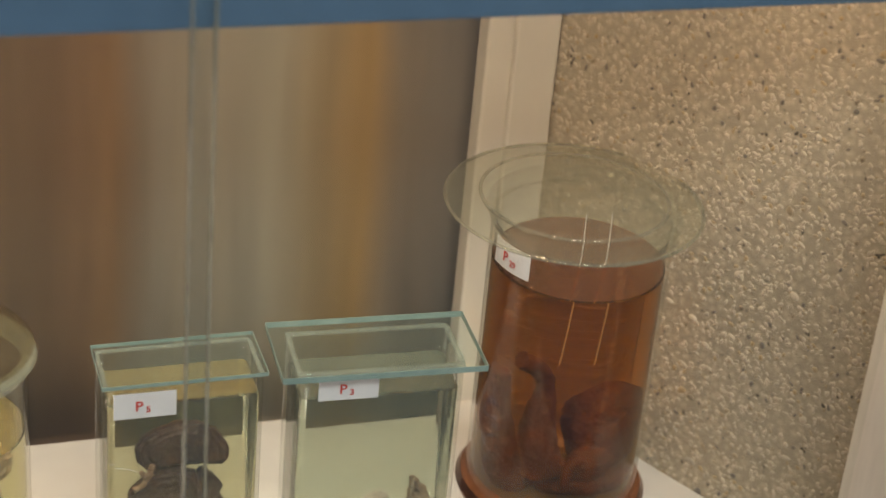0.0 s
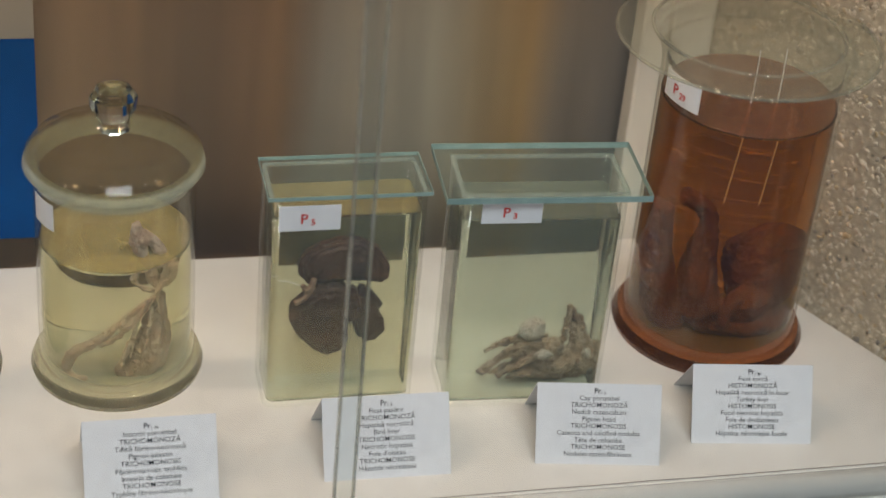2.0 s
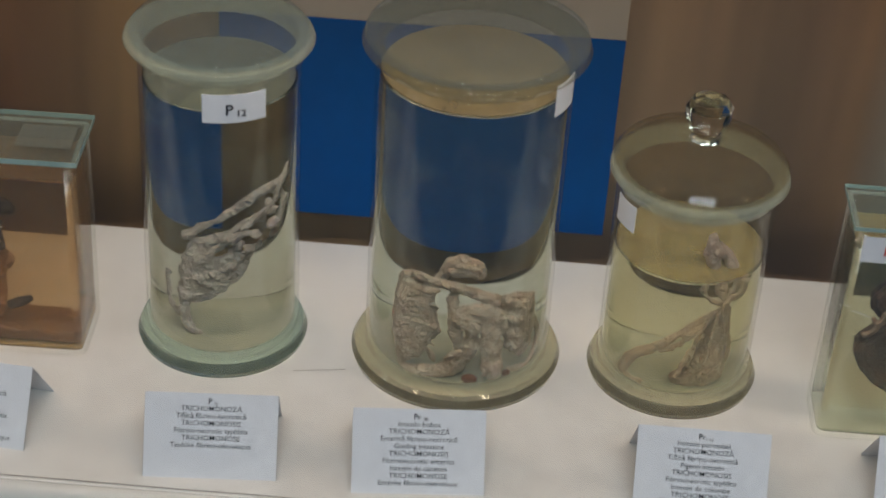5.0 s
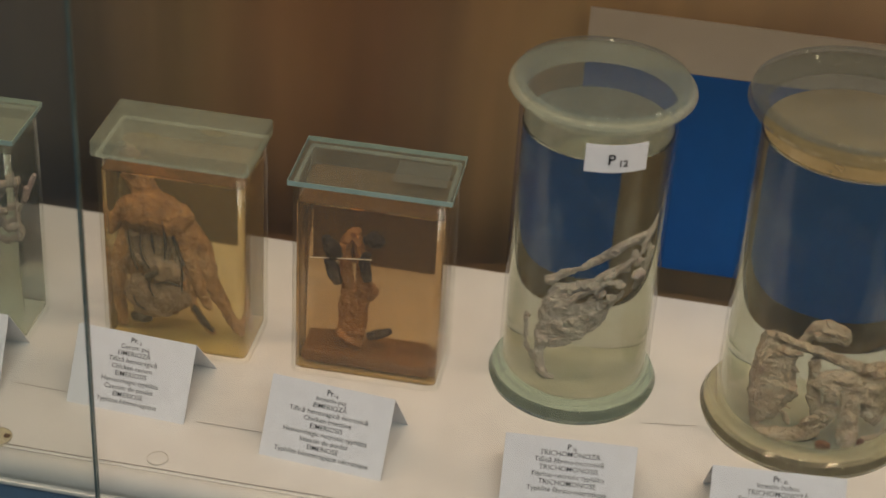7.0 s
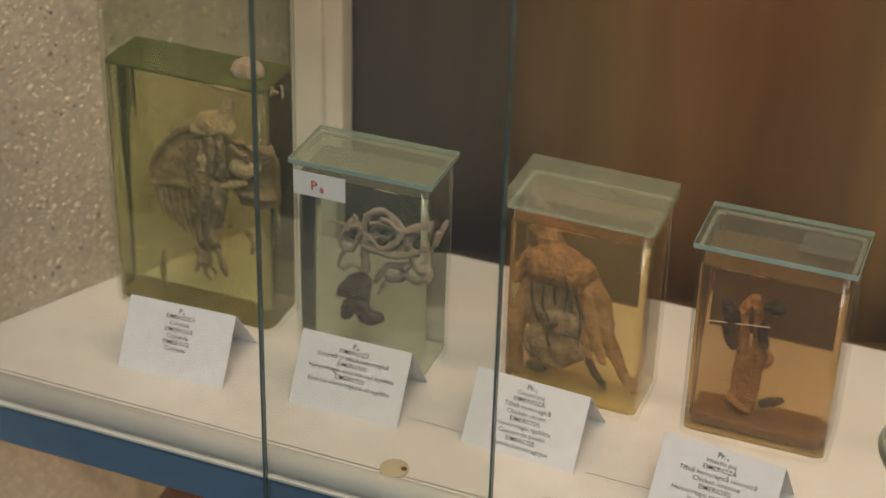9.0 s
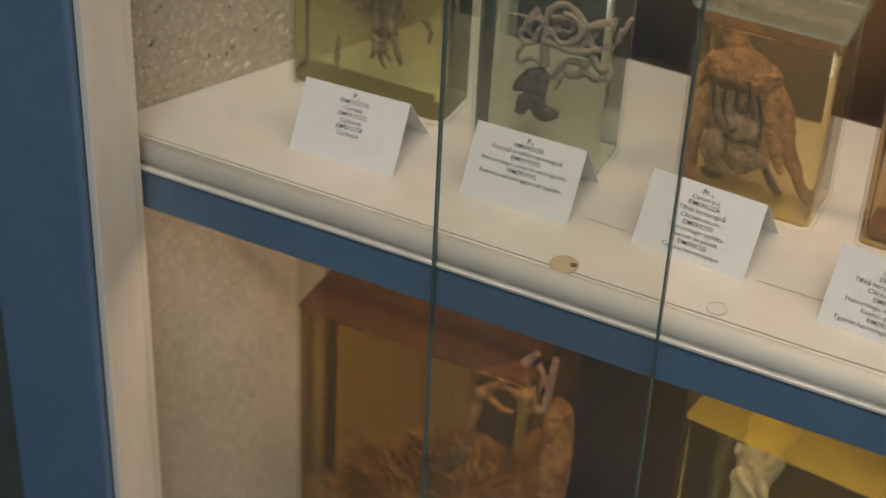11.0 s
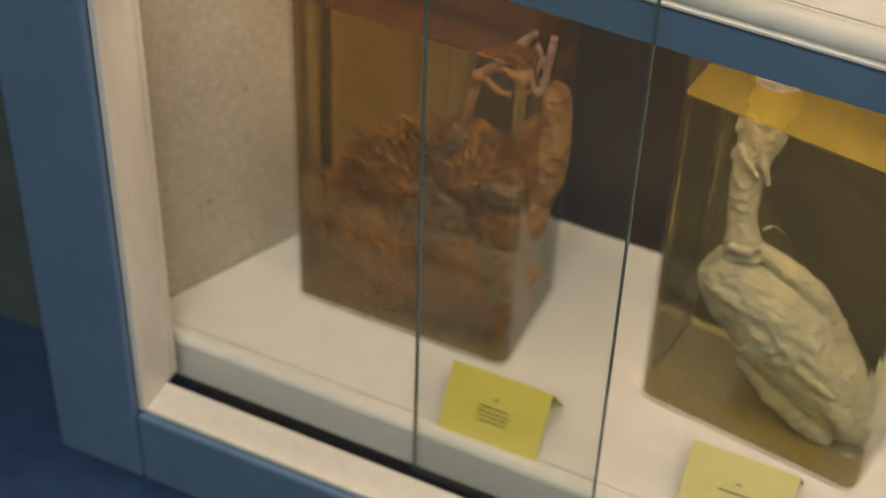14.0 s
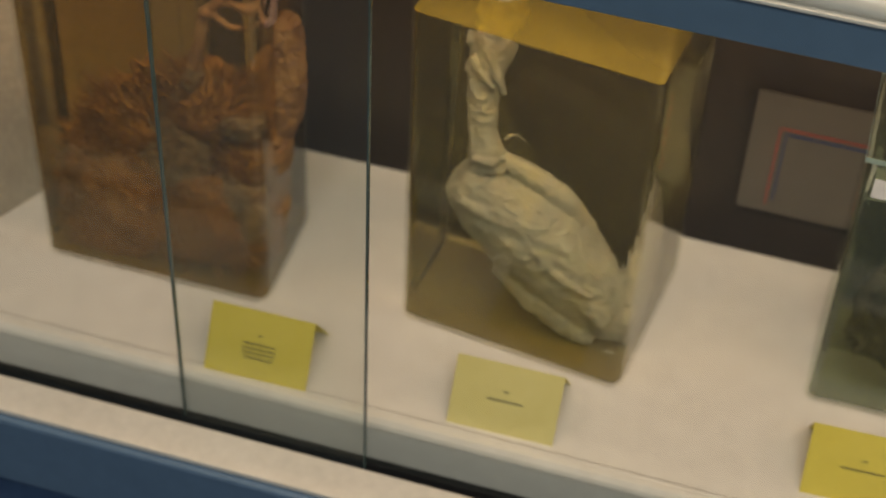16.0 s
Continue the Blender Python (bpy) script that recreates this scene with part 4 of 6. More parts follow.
no_shadow(part("lid", lathe([(0, 0), (0.047, 0), (0.048, 0.0012), (0.047, 0.003), (0, 0.003)], 80, False), GLASS_CLOUD, j12, "flat greenish glass disc", True)).location = (0, 0, 0.1963)
jar_label(j12, 0, 0, 0.1735, 0.034, 0.0165, INK, "P", "12", 19, 0.0440)

# the same added sheets give the round jars' fluid its sheen
for jar, rr, zz, mat in ((j14, 0.0405, 0.0894, SHEEN_STRAW), (j33, 0.0496, 0.1854, SHEEN_TAN), (j12, 0.0405, 0.1704, SHEEN_GREY), (j29, 0.0498, 0.1614, SHEEN_TEA)):
    no_shadow(part("film", lathe([(0, 0), (rr, 0), (rr + 0.0001, 0.0005), (rr, 0.001), (0, 0.001)], 60, False), mat, jar, "thin tinted sheet imitating the fluid's surface sheen", True)).location = (0, 0, zz)

# large jars, lower shelf
LZ = -0.442
rect_jar(-0.579, -0.399, 0.075, 0.180, LZ, 0.345, 0.284, GLASS_WARM, LIQ_RUST, "large rectangular jar of rusty brown fluid", True, 0, 0.001, 0.005, GLASS_SMOKE, 0.012, SHEEN_RUST)
jy = rect_jar(-0.297, -0.122, 0.086, 0.231, LZ, 0.345, 0.285, GLASS_WARM, LIQ_OLIVE, "large rectangular jar of olive-yellow fluid", True, -7, 0.001, 0.005, GLASS_AQUA, 0.012, SHEEN_YELLOW)
jz = rect_jar(-0.004, 0.112, 0.112, 0.200, LZ, 0.238, 0.200, GLASS_GREEN, LIQ_MURK, "rectangular greenish glass jar with a raised cover", True, 0, 0.001, 0.005, GLASS_GREEN, 0.008)
no_shadow(part("cap", box(0.004 - 0.058, 0.054, -0.040, 0.040, 0.2385, 0.283, 0.006), GLASS_GREEN, jz, "raised hollow glass cap", True))
jar_label(jz, -0.035, -0.0442, 0.2130, 0.030, 0.0155, INK, "P", "")

# ---- specimens ----
PALE = tissue("pale_preserved_gut", [(0.3, (0.60, 0.44, 0.32)), (0.5, (0.82, 0.67, 0.51)), (0.72, (0.92, 0.82, 0.69))], 85, 0.0022, vein=(0.40, 0.29, 0.24))
PALE_GREY = tissue("pale_grey_gut", [(0.3, (0.48, 0.42, 0.38)), (0.5, (0.70, 0.63, 0.57)), (0.72, (0.84, 0.78, 0.70))], 90, 0.0018, vein=(0.44, 0.38, 0.40))
LIVER = tissue("dark_liver", [(0.3, (0.045, 0.024, 0.026)), (0.55, (0.10, 0.05, 0.044)), (0.75, (0.27, 0.135, 0.08))], 40, 0.0006, 0.28)
TAN = tissue("tan_skin_and_feather", [(0.3, (0.20, 0.12, 0.085)), (0.5, (0.46, 0.33, 0.22)), (0.72, (0.68, 0.57, 0.43))], 90, 0.0018, vein=(0.16, 0.13, 0.13))
ORANGE = tissue("orange_tan_gut", [(0.3, (0.32, 0.15, 0.06)), (0.6, (0.54, 0.29, 0.13)), (0.8, (0.66, 0.43, 0.24))], 70, 0.0011)
BROWN = tissue("brown_bird_skin", [(0.3, (0.26, 0.14, 0.075)), (0.55, (0.48, 0.28, 0.15)), (0.78, (0.66, 0.44, 0.27))], 55, 0.0014, vein=(0.13, 0.085, 0.07))
RUST = tissue("rust_brown_liver", [(0.3, (0.10, 0.035, 0.02)), (0.55, (0.22, 0.08, 0.03)), (0.78, (0.36, 0.15, 0.055))], 30, 0.0015, vein=(0.07, 0.03, 0.035))
DARKBLUE = tissue("blue_black_gut", [(0.3, (0.015, 0.015, 0.02)), (0.7, (0.05, 0.05, 0.065))], 80, 0.0006)
GREYORG = tissue("grey_mauve_organs", [(0.3, (0.20, 0.15, 0.14)), (0.55, (0.42, 0.34, 0.30)), (0.75, (0.58, 0.49, 0.41))], 70, 0.0014, vein=(0.10, 0.075, 0.075))
SKIN_Y = tissue("pale_plucked_skin", [(0.3, (0.44, 0.47, 0.58)), (0.5, (0.58, 0.61, 0.70)), (0.75, (0.82, 0.79, 0.68))], 26, 0.0026, vein=(0.46, 0.46, 0.52))
FUR = tissue("rusty_brown_down", [(0.3, (0.26, 0.12, 0.04)), (0.5, (0.48, 0.25, 0.08)), (0.75, (0.62, 0.37, 0.14))], 30, 0.003, 0.8, vein=(0.32, 0.18, 0.11))
PINKISH = tissue("pink_tan_claws", [(0.3, (0.26, 0.14, 0.11)), (0.6, (0.46, 0.31, 0.24)), (0.8, (0.66, 0.54, 0.42))], 80, 0.0009)
COIL = tissue("mauve_gut_coils", [(0.3, (0.42, 0.32, 0.28)), (0.6, (0.62, 0.50, 0.44)), (0.8, (0.74, 0.63, 0.56))], 90, 0.0009)
PURPLE = tissue("purple_liver", [(0.3, (0.08, 0.06, 0.07)), (0.7, (0.20, 0.15, 0.16))], 60, 0.0006)
DARKTANGLE = tissue("dark_olive_tangle", [(0.3, (0.05, 0.045, 0.03)), (0.7, (0.20, 0.17, 0.12))], 70, 0.001)
IDENT = Matrix.Identity(4)
rng = random.Random(11)


def V(x, y, z, s=0.0):
    return (x + rng.uniform(-s, s), y + rng.uniform(-s, s), z + rng.uniform(-s, s))


def strand(points, radii, sides, bm):
    """A limp tube of tissue: its girth swells and pinches along the way."""
    b = tube(points, radii, max(sides, 8))
    c = [Vector(p) for p in points]
    for v in b.verts:
        near = min(c, key=lambda p: (p - v.co).length)
        k = 0.30 * noise.noise(v.co * 150) + 0.22 * noise.noise(v.co * 420 + Vector((3, 1, 7)))
        r = min(max(radii), 0.006)
        v.co += (v.co - near).normalized() * r * k * 0.8
    return merge(bm, b)


def slab(outline, y, thick, bm):
    """A flat lobe in an upright plane: an outline of (x, z), thinner at its edge."""
    cx, cz = (sum(p[k] for p in outline) / len(outline) for k in (0, 1))
    for shrink, t in ((1.0, 0.5), (0.88, 0.8), (0.72, 1.0)):
        b = bmesh.new()
        f = b.faces.new([b.verts.new((cx + (x - cx) * shrink, y - thick * t / 2, cz + (z - cz) * shrink)) for x, z in outline])
        r = bmesh.ops.extrude_face_region(b, geom=[f])
        bmesh.ops.translate(b, vec=(0, thick * t, 0), verts=[v for v in r["geom"] if isinstance(v, bmesh.types.BMVert)])
        bmesh.ops.triangulate(b, faces=b.faces[:])
        bmesh.ops.recalc_face_normals(b, faces=b.faces[:])
        merge(bm, b)
    return bm


# dark lobed liver in the pale jar
bm = bmesh.new()
slab([(0.2961, 0.0836), (0.2953, 0.0911), (0.2995, 0.0982), (0.3070, 0.1031), (0.3177, 0.1060), (0.3302, 0.1050), (0.3398, 0.0988), (0.3467, 0.0871), (0.3465, 0.0795), (0.3425, 0.0761), (0.3313, 0.0781), (0.3125, 0.0785), (0.3032, 0.0755)], 0.1100, 0.0130, bm)
slab([(0.2984, 0.0712), (0.2917, 0.0642), (0.2916, 0.0547), (0.2960, 0.0446), (0.3058, 0.0339), (0.3139, 0.0292), (0.3218, 0.0324), (0.3257, 0.0399), (0.3244, 0.0490), (0.3290, 0.0532), (0.3318, 0.0626), (0.3282, 0.0733), (0.3185, 0.0778), (0.3061, 0.0770)], 0.1080, 0.0130, bm)
slab([(0.3272, 0.0674), (0.3316, 0.0746), (0.3382, 0.0695), (0.3444, 0.0609), (0.3414, 0.0565), (0.3456, 0.0503), (0.3466, 0.0424), (0.3414, 0.0362), (0.3366, 0.0355), (0.3305, 0.0407), (0.3262, 0.0521)], 0.1110, 0.0100, bm)
flesh("bird_liver", bm, LIVER, IDENT, "dark purple-brown lobed bird liver floating in fluid", "liver", 0.0006, 8, 0.0012)
bm = bmesh.new()
strand([(0.2937, 0.1010, 0.0681), (0.2992, 0.1010, 0.0714), (0.3022, 0.1010, 0.0779), (0.3039, 0.1010, 0.0838)], [0.0019, 0.0016, 0.0016, 0.0019], 10, bm)
strand([(0.2972, 0.1010, 0.0802), (0.3010, 0.1010, 0.0758), (0.3040, 0.1010, 0.0785)], [0.0013, 0.0016, 0.0013], 10, bm)
flesh("severed_vessel", bm, PINKISH, IDENT, "small pinkish severed vessel on the dark liver", "vessel", 0.0005, 1, 0.001)
link_mesh("thread", tube([(0.2845, 0.1100, 0.0797), (0.2907, 0.1100, 0.0785), (0.2985, 0.1020, 0.0785)], [0.0003] * 3, 5), PAPER, None)
tagged(bpy.data.objects["thread"], "pale thread tied to the liver", "thread")

# bird head, low tangle of tan skin
bm = bmesh.new()
lump((0.4454, 0.1030, 0.0211), (0.0154, 0.0120, 0.0085), 0.30, 90, 4, 201, (0, 0, 0), bm)
lump((0.4431, 0.0970, 0.0331), (0.0068, 0.0068, 0.0055), 0.25, 90, 4, 202, (0, 0, 0), bm)
lump((0.4488, 0.0950, 0.0234), (0.0082, 0.0068, 0.0068), 0.25, 90, 4, 203, (0, 0, 0), bm)
strand([(0.4573, 0.1030, 0.0211), (0.4600, 0.1030, 0.0347), (0.4553, 0.1030, 0.0495), (0.4515, 0.1030, 0.0593)], [0.0089, 0.0058, 0.0038, 0.0010], 10, bm)
lump((0.4640, 0.1030, 0.0234), (0.0089, 0.0082, 0.0109), 0.15, 70, 4, 204, (0, 0, 0), bm)
strand([(0.4495, 0.0970, 0.0369), (0.4498, 0.0970, 0.0497), (0.4514, 0.0970, 0.0594)], [0.0027, 0.0021, 0.0010], 10, bm)
strand([(0.4432, 0.1010, 0.0324), (0.4222, 0.1010, 0.0303), (0.4034, 0.1010, 0.0151)], [0.0041, 0.0031, 0.0014], 10, bm)
strand([(0.4393, 0.1050, 0.0348), (0.4190, 0.1050, 0.0359), (0.4053, 0.1050, 0.0280)], [0.0034, 0.0027, 0.0010], 10, bm)
strand([(0.4469, 0.1090, 0.0168), (0.4271, 0.1090, 0.0170), (0.4094, 0.1090, 0.0098)], [0.0048, 0.0034, 0.0014], 10, bm)
strand([(0.4502, 0.0970, 0.0141), (0.4296, 0.0970, 0.0153), (0.4174, 0.0970, 0.0124)], [0.0034, 0.0027, 0.0017], 10, bm)
strand([(0.4375, 0.1010, 0.0289), (0.4175, 0.1010, 0.0259), (0.4010, 0.1010, 0.0162)], [0.0034, 0.0027, 0.0010], 10, bm)
strand([(0.4415, 0.1050, 0.0367), (0.4271, 0.1050, 0.0392), (0.4159, 0.1050, 0.0330)], [0.0027, 0.0024, 0.0014], 10, bm)
strand([(0.4683, 0.1090, 0.0098), (0.4514, 0.1090, 0.0065), (0.4342, 0.1090, 0.0065)], [0.0041, 0.0034, 0.0017], 10, bm)
strand([(0.4336, 0.0970, 0.0271), (0.4208, 0.0970, 0.0194), (0.4119, 0.0970, 0.0138)], [0.0031, 0.0027, 0.0014], 10, bm)
flesh("pigeon_specimen", bm, TAN, IDENT, "crumpled tan bird head and skin lying at the jar's bottom", "specimen", 0.0005, 1, 0.0035)
bm = bmesh.new()
lump((0.4317, 0.1030, 0.0437), (0.0075, 0.0062, 0.0068), 0.30, 110, 4, 205, (0, 0, 0), bm)
lump((0.4635, 0.0945, 0.0287), (0.0027, 0.0021, 0.0031), 0.05, 70, 3, 206, (0, 0, 0), bm)
lump((0.4375, 0.0920, 0.0300), (0.0055, 0.0034, 0.0034), 0.20, 90, 4, 207, (0, 0, 0), bm)
flesh("pale_down", bm, PALE_GREY, IDENT, "pale grey down and clouded eye of the bird head", "specimen", 0.0005, 1, 0.0015)

# large liver in the dark brown jar
bm = bmesh.new()
lump((0.5783, 0.1400, 0.0562), (0.0192, 0.0170, 0.0297), 0.14, 30, 4, 208, (0, 0, 0), bm)
strand([(0.5182, 0.1402, 0.0977), (0.5182, 0.1400, 0.0640), (0.5286, 0.1400, 0.0280), (0.5377, 0.1400, 0.0150)], [0.0074, 0.0119, 0.0130, 0.0085], 14, bm)
strand([(0.5288, 0.1340, 0.1073), (0.5410, 0.1340, 0.1007), (0.5455, 0.1340, 0.0863), (0.5437, 0.1340, 0.0581), (0.5486, 0.1340, 0.0278)], [0.0062, 0.0057, 0.0051, 0.0096, 0.0124], 14, bm)
lump((0.5688, 0.1360, 0.0213), (0.0269, 0.0170, 0.0102), 0.20, 40, 4, 209, (0, 0, 0), bm)
lump((0.5704, 0.1240, 0.0373), (0.0127, 0.0085, 0.0119), 0.20, 50, 4, 210, (0, 0, 0), bm)
strand([(0.5549, 0.1180, 0.0261), (0.5579, 0.1180, 0.0385), (0.5633, 0.1180, 0.0445)], [0.0028, 0.0034, 0.0025], 10, bm)
flesh("turkey_liver", bm, RUST, IDENT, "large rounded orange-brown liver in dark fluid", "liver", 0.001, 8, 0.0022)

# tied gut in the knob jar
bm = bmesh.new()
strand([(0.2190, 0.1240, 0.0668), (0.2176, 0.1240, 0.0527), (0.2158, 0.1240, 0.0354), (0.2127, 0.1240, 0.0218), (0.2055, 0.1240, 0.0150), (0.1981, 0.1240, 0.0150)], [0.0017, 0.0055, 0.0092, 0.0105, 0.0072, 0.0039], 16, bm)
strand([(0.2189, 0.1200, 0.0672), (0.2079, 0.1200, 0.0572), (0.1972, 0.1170, 0.0477), (0.1857, 0.1150, 0.0390), (0.1767, 0.1177, 0.0314), (0.1733, 0.1211, 0.0216), (0.1722, 0.1223, 0.0150), (0.1763, 0.1180, 0.0150), (0.1818, 0.1140, 0.0150)], [0.0017, 0.0019, 0.0019, 0.0025, 0.0033, 0.0033, 0.0022, 0.0014, 0.0011], 10, bm)
strand([(0.2193, 0.1160, 0.0691), (0.2082, 0.1160, 0.0545), (0.1975, 0.1160, 0.0416), (0.1890, 0.1160, 0.0373)], [0.0014, 0.0017, 0.0017, 0.0014], 10, bm)
strand([(0.2077, 0.1180, 0.0847), (0.2072, 0.1180, 0.0779), (0.2121, 0.1180, 0.0725), (0.2196, 0.1180, 0.0696)], [0.0014, 0.0014, 0.0014, 0.0017], 10, bm)
strand([(0.2284, 0.1230, 0.0838), (0.2277, 0.1222, 0.0766), (0.2223, 0.1210, 0.0709)], [0.0033, 0.0025, 0.0017], 10, bm)
strand([(0.2241, 0.1184, 0.0757), (0.2211, 0.1160, 0.0742), (0.2181, 0.1140, 0.0702)], [0.0014, 0.0017, 0.0017], 10, bm)
strand([(0.2091, 0.1220, 0.1093), (0.2113, 0.1220, 0.0994), (0.2131, 0.1220, 0.0882), (0.2177, 0.1220, 0.0709)], [0.0022, 0.0050, 0.0039, 0.0017], 10, bm)
strand([(0.2137, 0.1240, 0.1039), (0.2214, 0.1240, 0.0921), (0.2240, 0.1240, 0.0835), (0.2194, 0.1240, 0.0690)], [0.0017, 0.0039, 0.0031, 0.0014], 10, bm)
strand([(0.2184, 0.1142, 0.0698), (0.2208, 0.1157, 0.0522), (0.2214, 0.1161, 0.0325)], [0.0008, 0.0011, 0.0008], 7, bm)
strand([(0.2151, 0.1124, 0.0683), (0.2083, 0.1120, 0.0534), (0.2044, 0.1120, 0.0300)], [0.0008, 0.0011, 0.0011], 7, bm)
strand([(0.2166, 0.1132, 0.0682), (0.2143, 0.1121, 0.0473), (0.2110, 0.1120, 0.0219)], [0.0008, 0.0011, 0.0011], 7, bm)
strand([(0.2208, 0.1158, 0.0675), (0.2233, 0.1177, 0.0476), (0.2240, 0.1183, 0.0317)], [0.0008, 0.0008, 0.0008], 7, bm)
strand([(0.2108, 0.1120, 0.0610), (0.2049, 0.1120, 0.0418), (0.1989, 0.1120, 0.0220)], [0.0008, 0.0011, 0.0014], 7, bm)
flesh("pigeon_intestine", bm, PALE, IDENT, "pale tied gut with a knotted neck hanging in fluid", "intestine", 0.0004, 2, 0.0022)

# heap of gut folds in the wide jar
bm = bmesh.new()
slab([(0.0416, 0.0613), (0.0458, 0.0777), (0.0543, 0.0769), (0.0649, 0.0751), (0.0630, 0.0577), (0.0668, 0.0428), (0.0587, 0.0265), (0.0486, 0.0170), (0.0433, 0.0228), (0.0413, 0.0421)], 0.1140, 0.0160, bm)
strand([(0.0449, 0.1135, 0.0728), (0.0515, 0.1087, 0.0710), (0.0587, 0.1065, 0.0714), (0.0652, 0.1065, 0.0720)], [0.0011, 0.0017, 0.0014, 0.0008], 8, bm)
strand([(0.0444, 0.1140, 0.0661), (0.0509, 0.1090, 0.0658), (0.0610, 0.1080, 0.0623), (0.0651, 0.1080, 0.0589)], [0.0011, 0.0017, 0.0014, 0.0008], 8, bm)
strand([(0.0438, 0.1146, 0.0578), (0.0503, 0.1095, 0.0560), (0.0587, 0.1095, 0.0549), (0.0651, 0.1095, 0.0479)], [0.0011, 0.0017, 0.0014, 0.0008], 8, bm)
strand([(0.0446, 0.1138, 0.0516), (0.0512, 0.1088, 0.0514), (0.0608, 0.1065, 0.0479), (0.0650, 0.1065, 0.0483)], [0.0011, 0.0017, 0.0014, 0.0008], 8, bm)
strand([(0.0440, 0.1144, 0.0435), (0.0506, 0.1092, 0.0418), (0.0583, 0.1080, 0.0373), (0.0649, 0.1080, 0.0341)], [0.0011, 0.0017, 0.0014, 0.0008], 8, bm)
strand([(0.0434, 0.1149, 0.0338), (0.0499, 0.1096, 0.0337), (0.0608, 0.1095, 0.0298), (0.0648, 0.1095, 0.0224)], [0.0011, 0.0017, 0.0014, 0.0008], 8, bm)
strand([(0.0649, 0.1140, 0.0759), (0.0693, 0.1140, 0.0850), (0.0763, 0.1140, 0.0889), (0.0834, 0.1140, 0.0853), (0.0850, 0.1140, 0.0786)], [0.0028, 0.0034, 0.0039, 0.0039, 0.0022], 10, bm)
strand([(0.0704, 0.1090, 0.0823), (0.0777, 0.1090, 0.0847), (0.0850, 0.1090, 0.0824)], [0.0028, 0.0036, 0.0022], 10, bm)
strand([(0.0722, 0.1050, 0.0901), (0.0785, 0.1050, 0.0895), (0.0865, 0.1050, 0.0865)], [0.0017, 0.0017, 0.0014], 7, bm)
strand([(0.0495, 0.1099, 0.0804), (0.0583, 0.1080, 0.0780), (0.0712, 0.1080, 0.0754), (0.0839, 0.1080, 0.0711), (0.0971, 0.1080, 0.0673)], [0.0025, 0.0025, 0.0028, 0.0034, 0.0028], 10, bm)
slab([(0.0929, 0.0607), (0.1023, 0.0649), (0.1141, 0.0628), (0.1160, 0.0427), (0.1139, 0.0265), (0.1091, 0.0226), (0.0995, 0.0291), (0.0958, 0.0459)], 0.1220, 0.0140, bm)
strand([(0.0980, 0.1130, 0.0655), (0.1065, 0.1148, 0.0604), (0.1118, 0.1212, 0.0602)], [0.0022, 0.0025, 0.0017], 8, bm)
strand([(0.0969, 0.1130, 0.0562), (0.1065, 0.1149, 0.0505), (0.1126, 0.1223, 0.0503)], [0.0022, 0.0028, 0.0017], 8, bm)
strand([(0.0995, 0.1130, 0.0444), (0.1066, 0.1150, 0.0393), (0.1114, 0.1205, 0.0393)], [0.0022, 0.0025, 0.0017], 8, bm)
strand([(0.1033, 0.1130, 0.0342), (0.1085, 0.1169, 0.0304), (0.1122, 0.1216, 0.0311)], [0.0020, 0.0020, 0.0014], 8, bm)
strand([(0.0726, 0.1090, 0.0690), (0.0733, 0.1090, 0.0532), (0.0758, 0.1090, 0.0387), (0.0764, 0.1090, 0.0302)], [0.0028, 0.0031, 0.0031, 0.0017], 10, bm)
strand([(0.0766, 0.1060, 0.0525), (0.0801, 0.1060, 0.0605), (0.0889, 0.1060, 0.0602), (0.0962, 0.1073, 0.0548), (0.1000, 0.1096, 0.0439)], [0.0039, 0.0042, 0.0050, 0.0050, 0.0028], 12, bm)
lump((0.0828, 0.1040, 0.0512), (0.0050, 0.0039, 0.0067), 0.20, 90, 4, 211, (0, 0, 0), bm)
strand([(0.0923, 0.1055, 0.0563), (0.0934, 0.1059, 0.0409), (0.0959, 0.1071, 0.0250), (0.0974, 0.1080, 0.0150)], [0.0042, 0.0053, 0.0059, 0.0050], 12, bm)
strand([(0.0893, 0.1043, 0.0480), (0.0908, 0.1049, 0.0324), (0.0924, 0.1055, 0.0166)], [0.0017, 0.0017, 0.0017], 7, bm)
strand([(0.0854, 0.1080, 0.0422), (0.0793, 0.1080, 0.0276), (0.0700, 0.1080, 0.0180), (0.0574, 0.1080, 0.0150), (0.0486, 0.1106, 0.0150)], [0.0042, 0.0048, 0.0050, 0.0042, 0.0025], 12, bm)
strand([(0.0710, 0.1022, 0.0273), (0.0740, 0.1020, 0.0317), (0.0785, 0.1021, 0.0345)], [0.0017, 0.0017, 0.0014], 7, bm)
strand([(0.1141, 0.1246, 0.0444), (0.1172, 0.1314, 0.0308), (0.1145, 0.1254, 0.0150), (0.1096, 0.1182, 0.0150), (0.1028, 0.1160, 0.0150)], [0.0025, 0.0022, 0.0022, 0.0022, 0.0017], 10, bm)
strand([(0.0449, 0.1135, 0.0245), (0.0473, 0.1115, 0.0163), (0.0514, 0.1087, 0.0150)], [0.0017, 0.0020, 0.0017], 10, bm)
flesh("gosling_intestine", bm, PALE, IDENT, "heap of pale beige gut folds at the jar's bottom", "intestine", 0.0005, 2, 0.003)
bm = bmesh.new()
lump((0.0844, 0.1040, 0.0150), (0.0050, 0.0034, 0.0036), 0.20, 80, 4, 212, (0, 0, 0), bm)
lump((0.1032, 0.1120, 0.0150), (0.0028, 0.0022, 0.0022), 0.20, 80, 4, 213, (0, 0, 0), bm)
flesh("dark_clot", bm, RUST, IDENT, "small dark brown clot at the jar's bottom", "specimen", 0.0007, 1, 0.001)

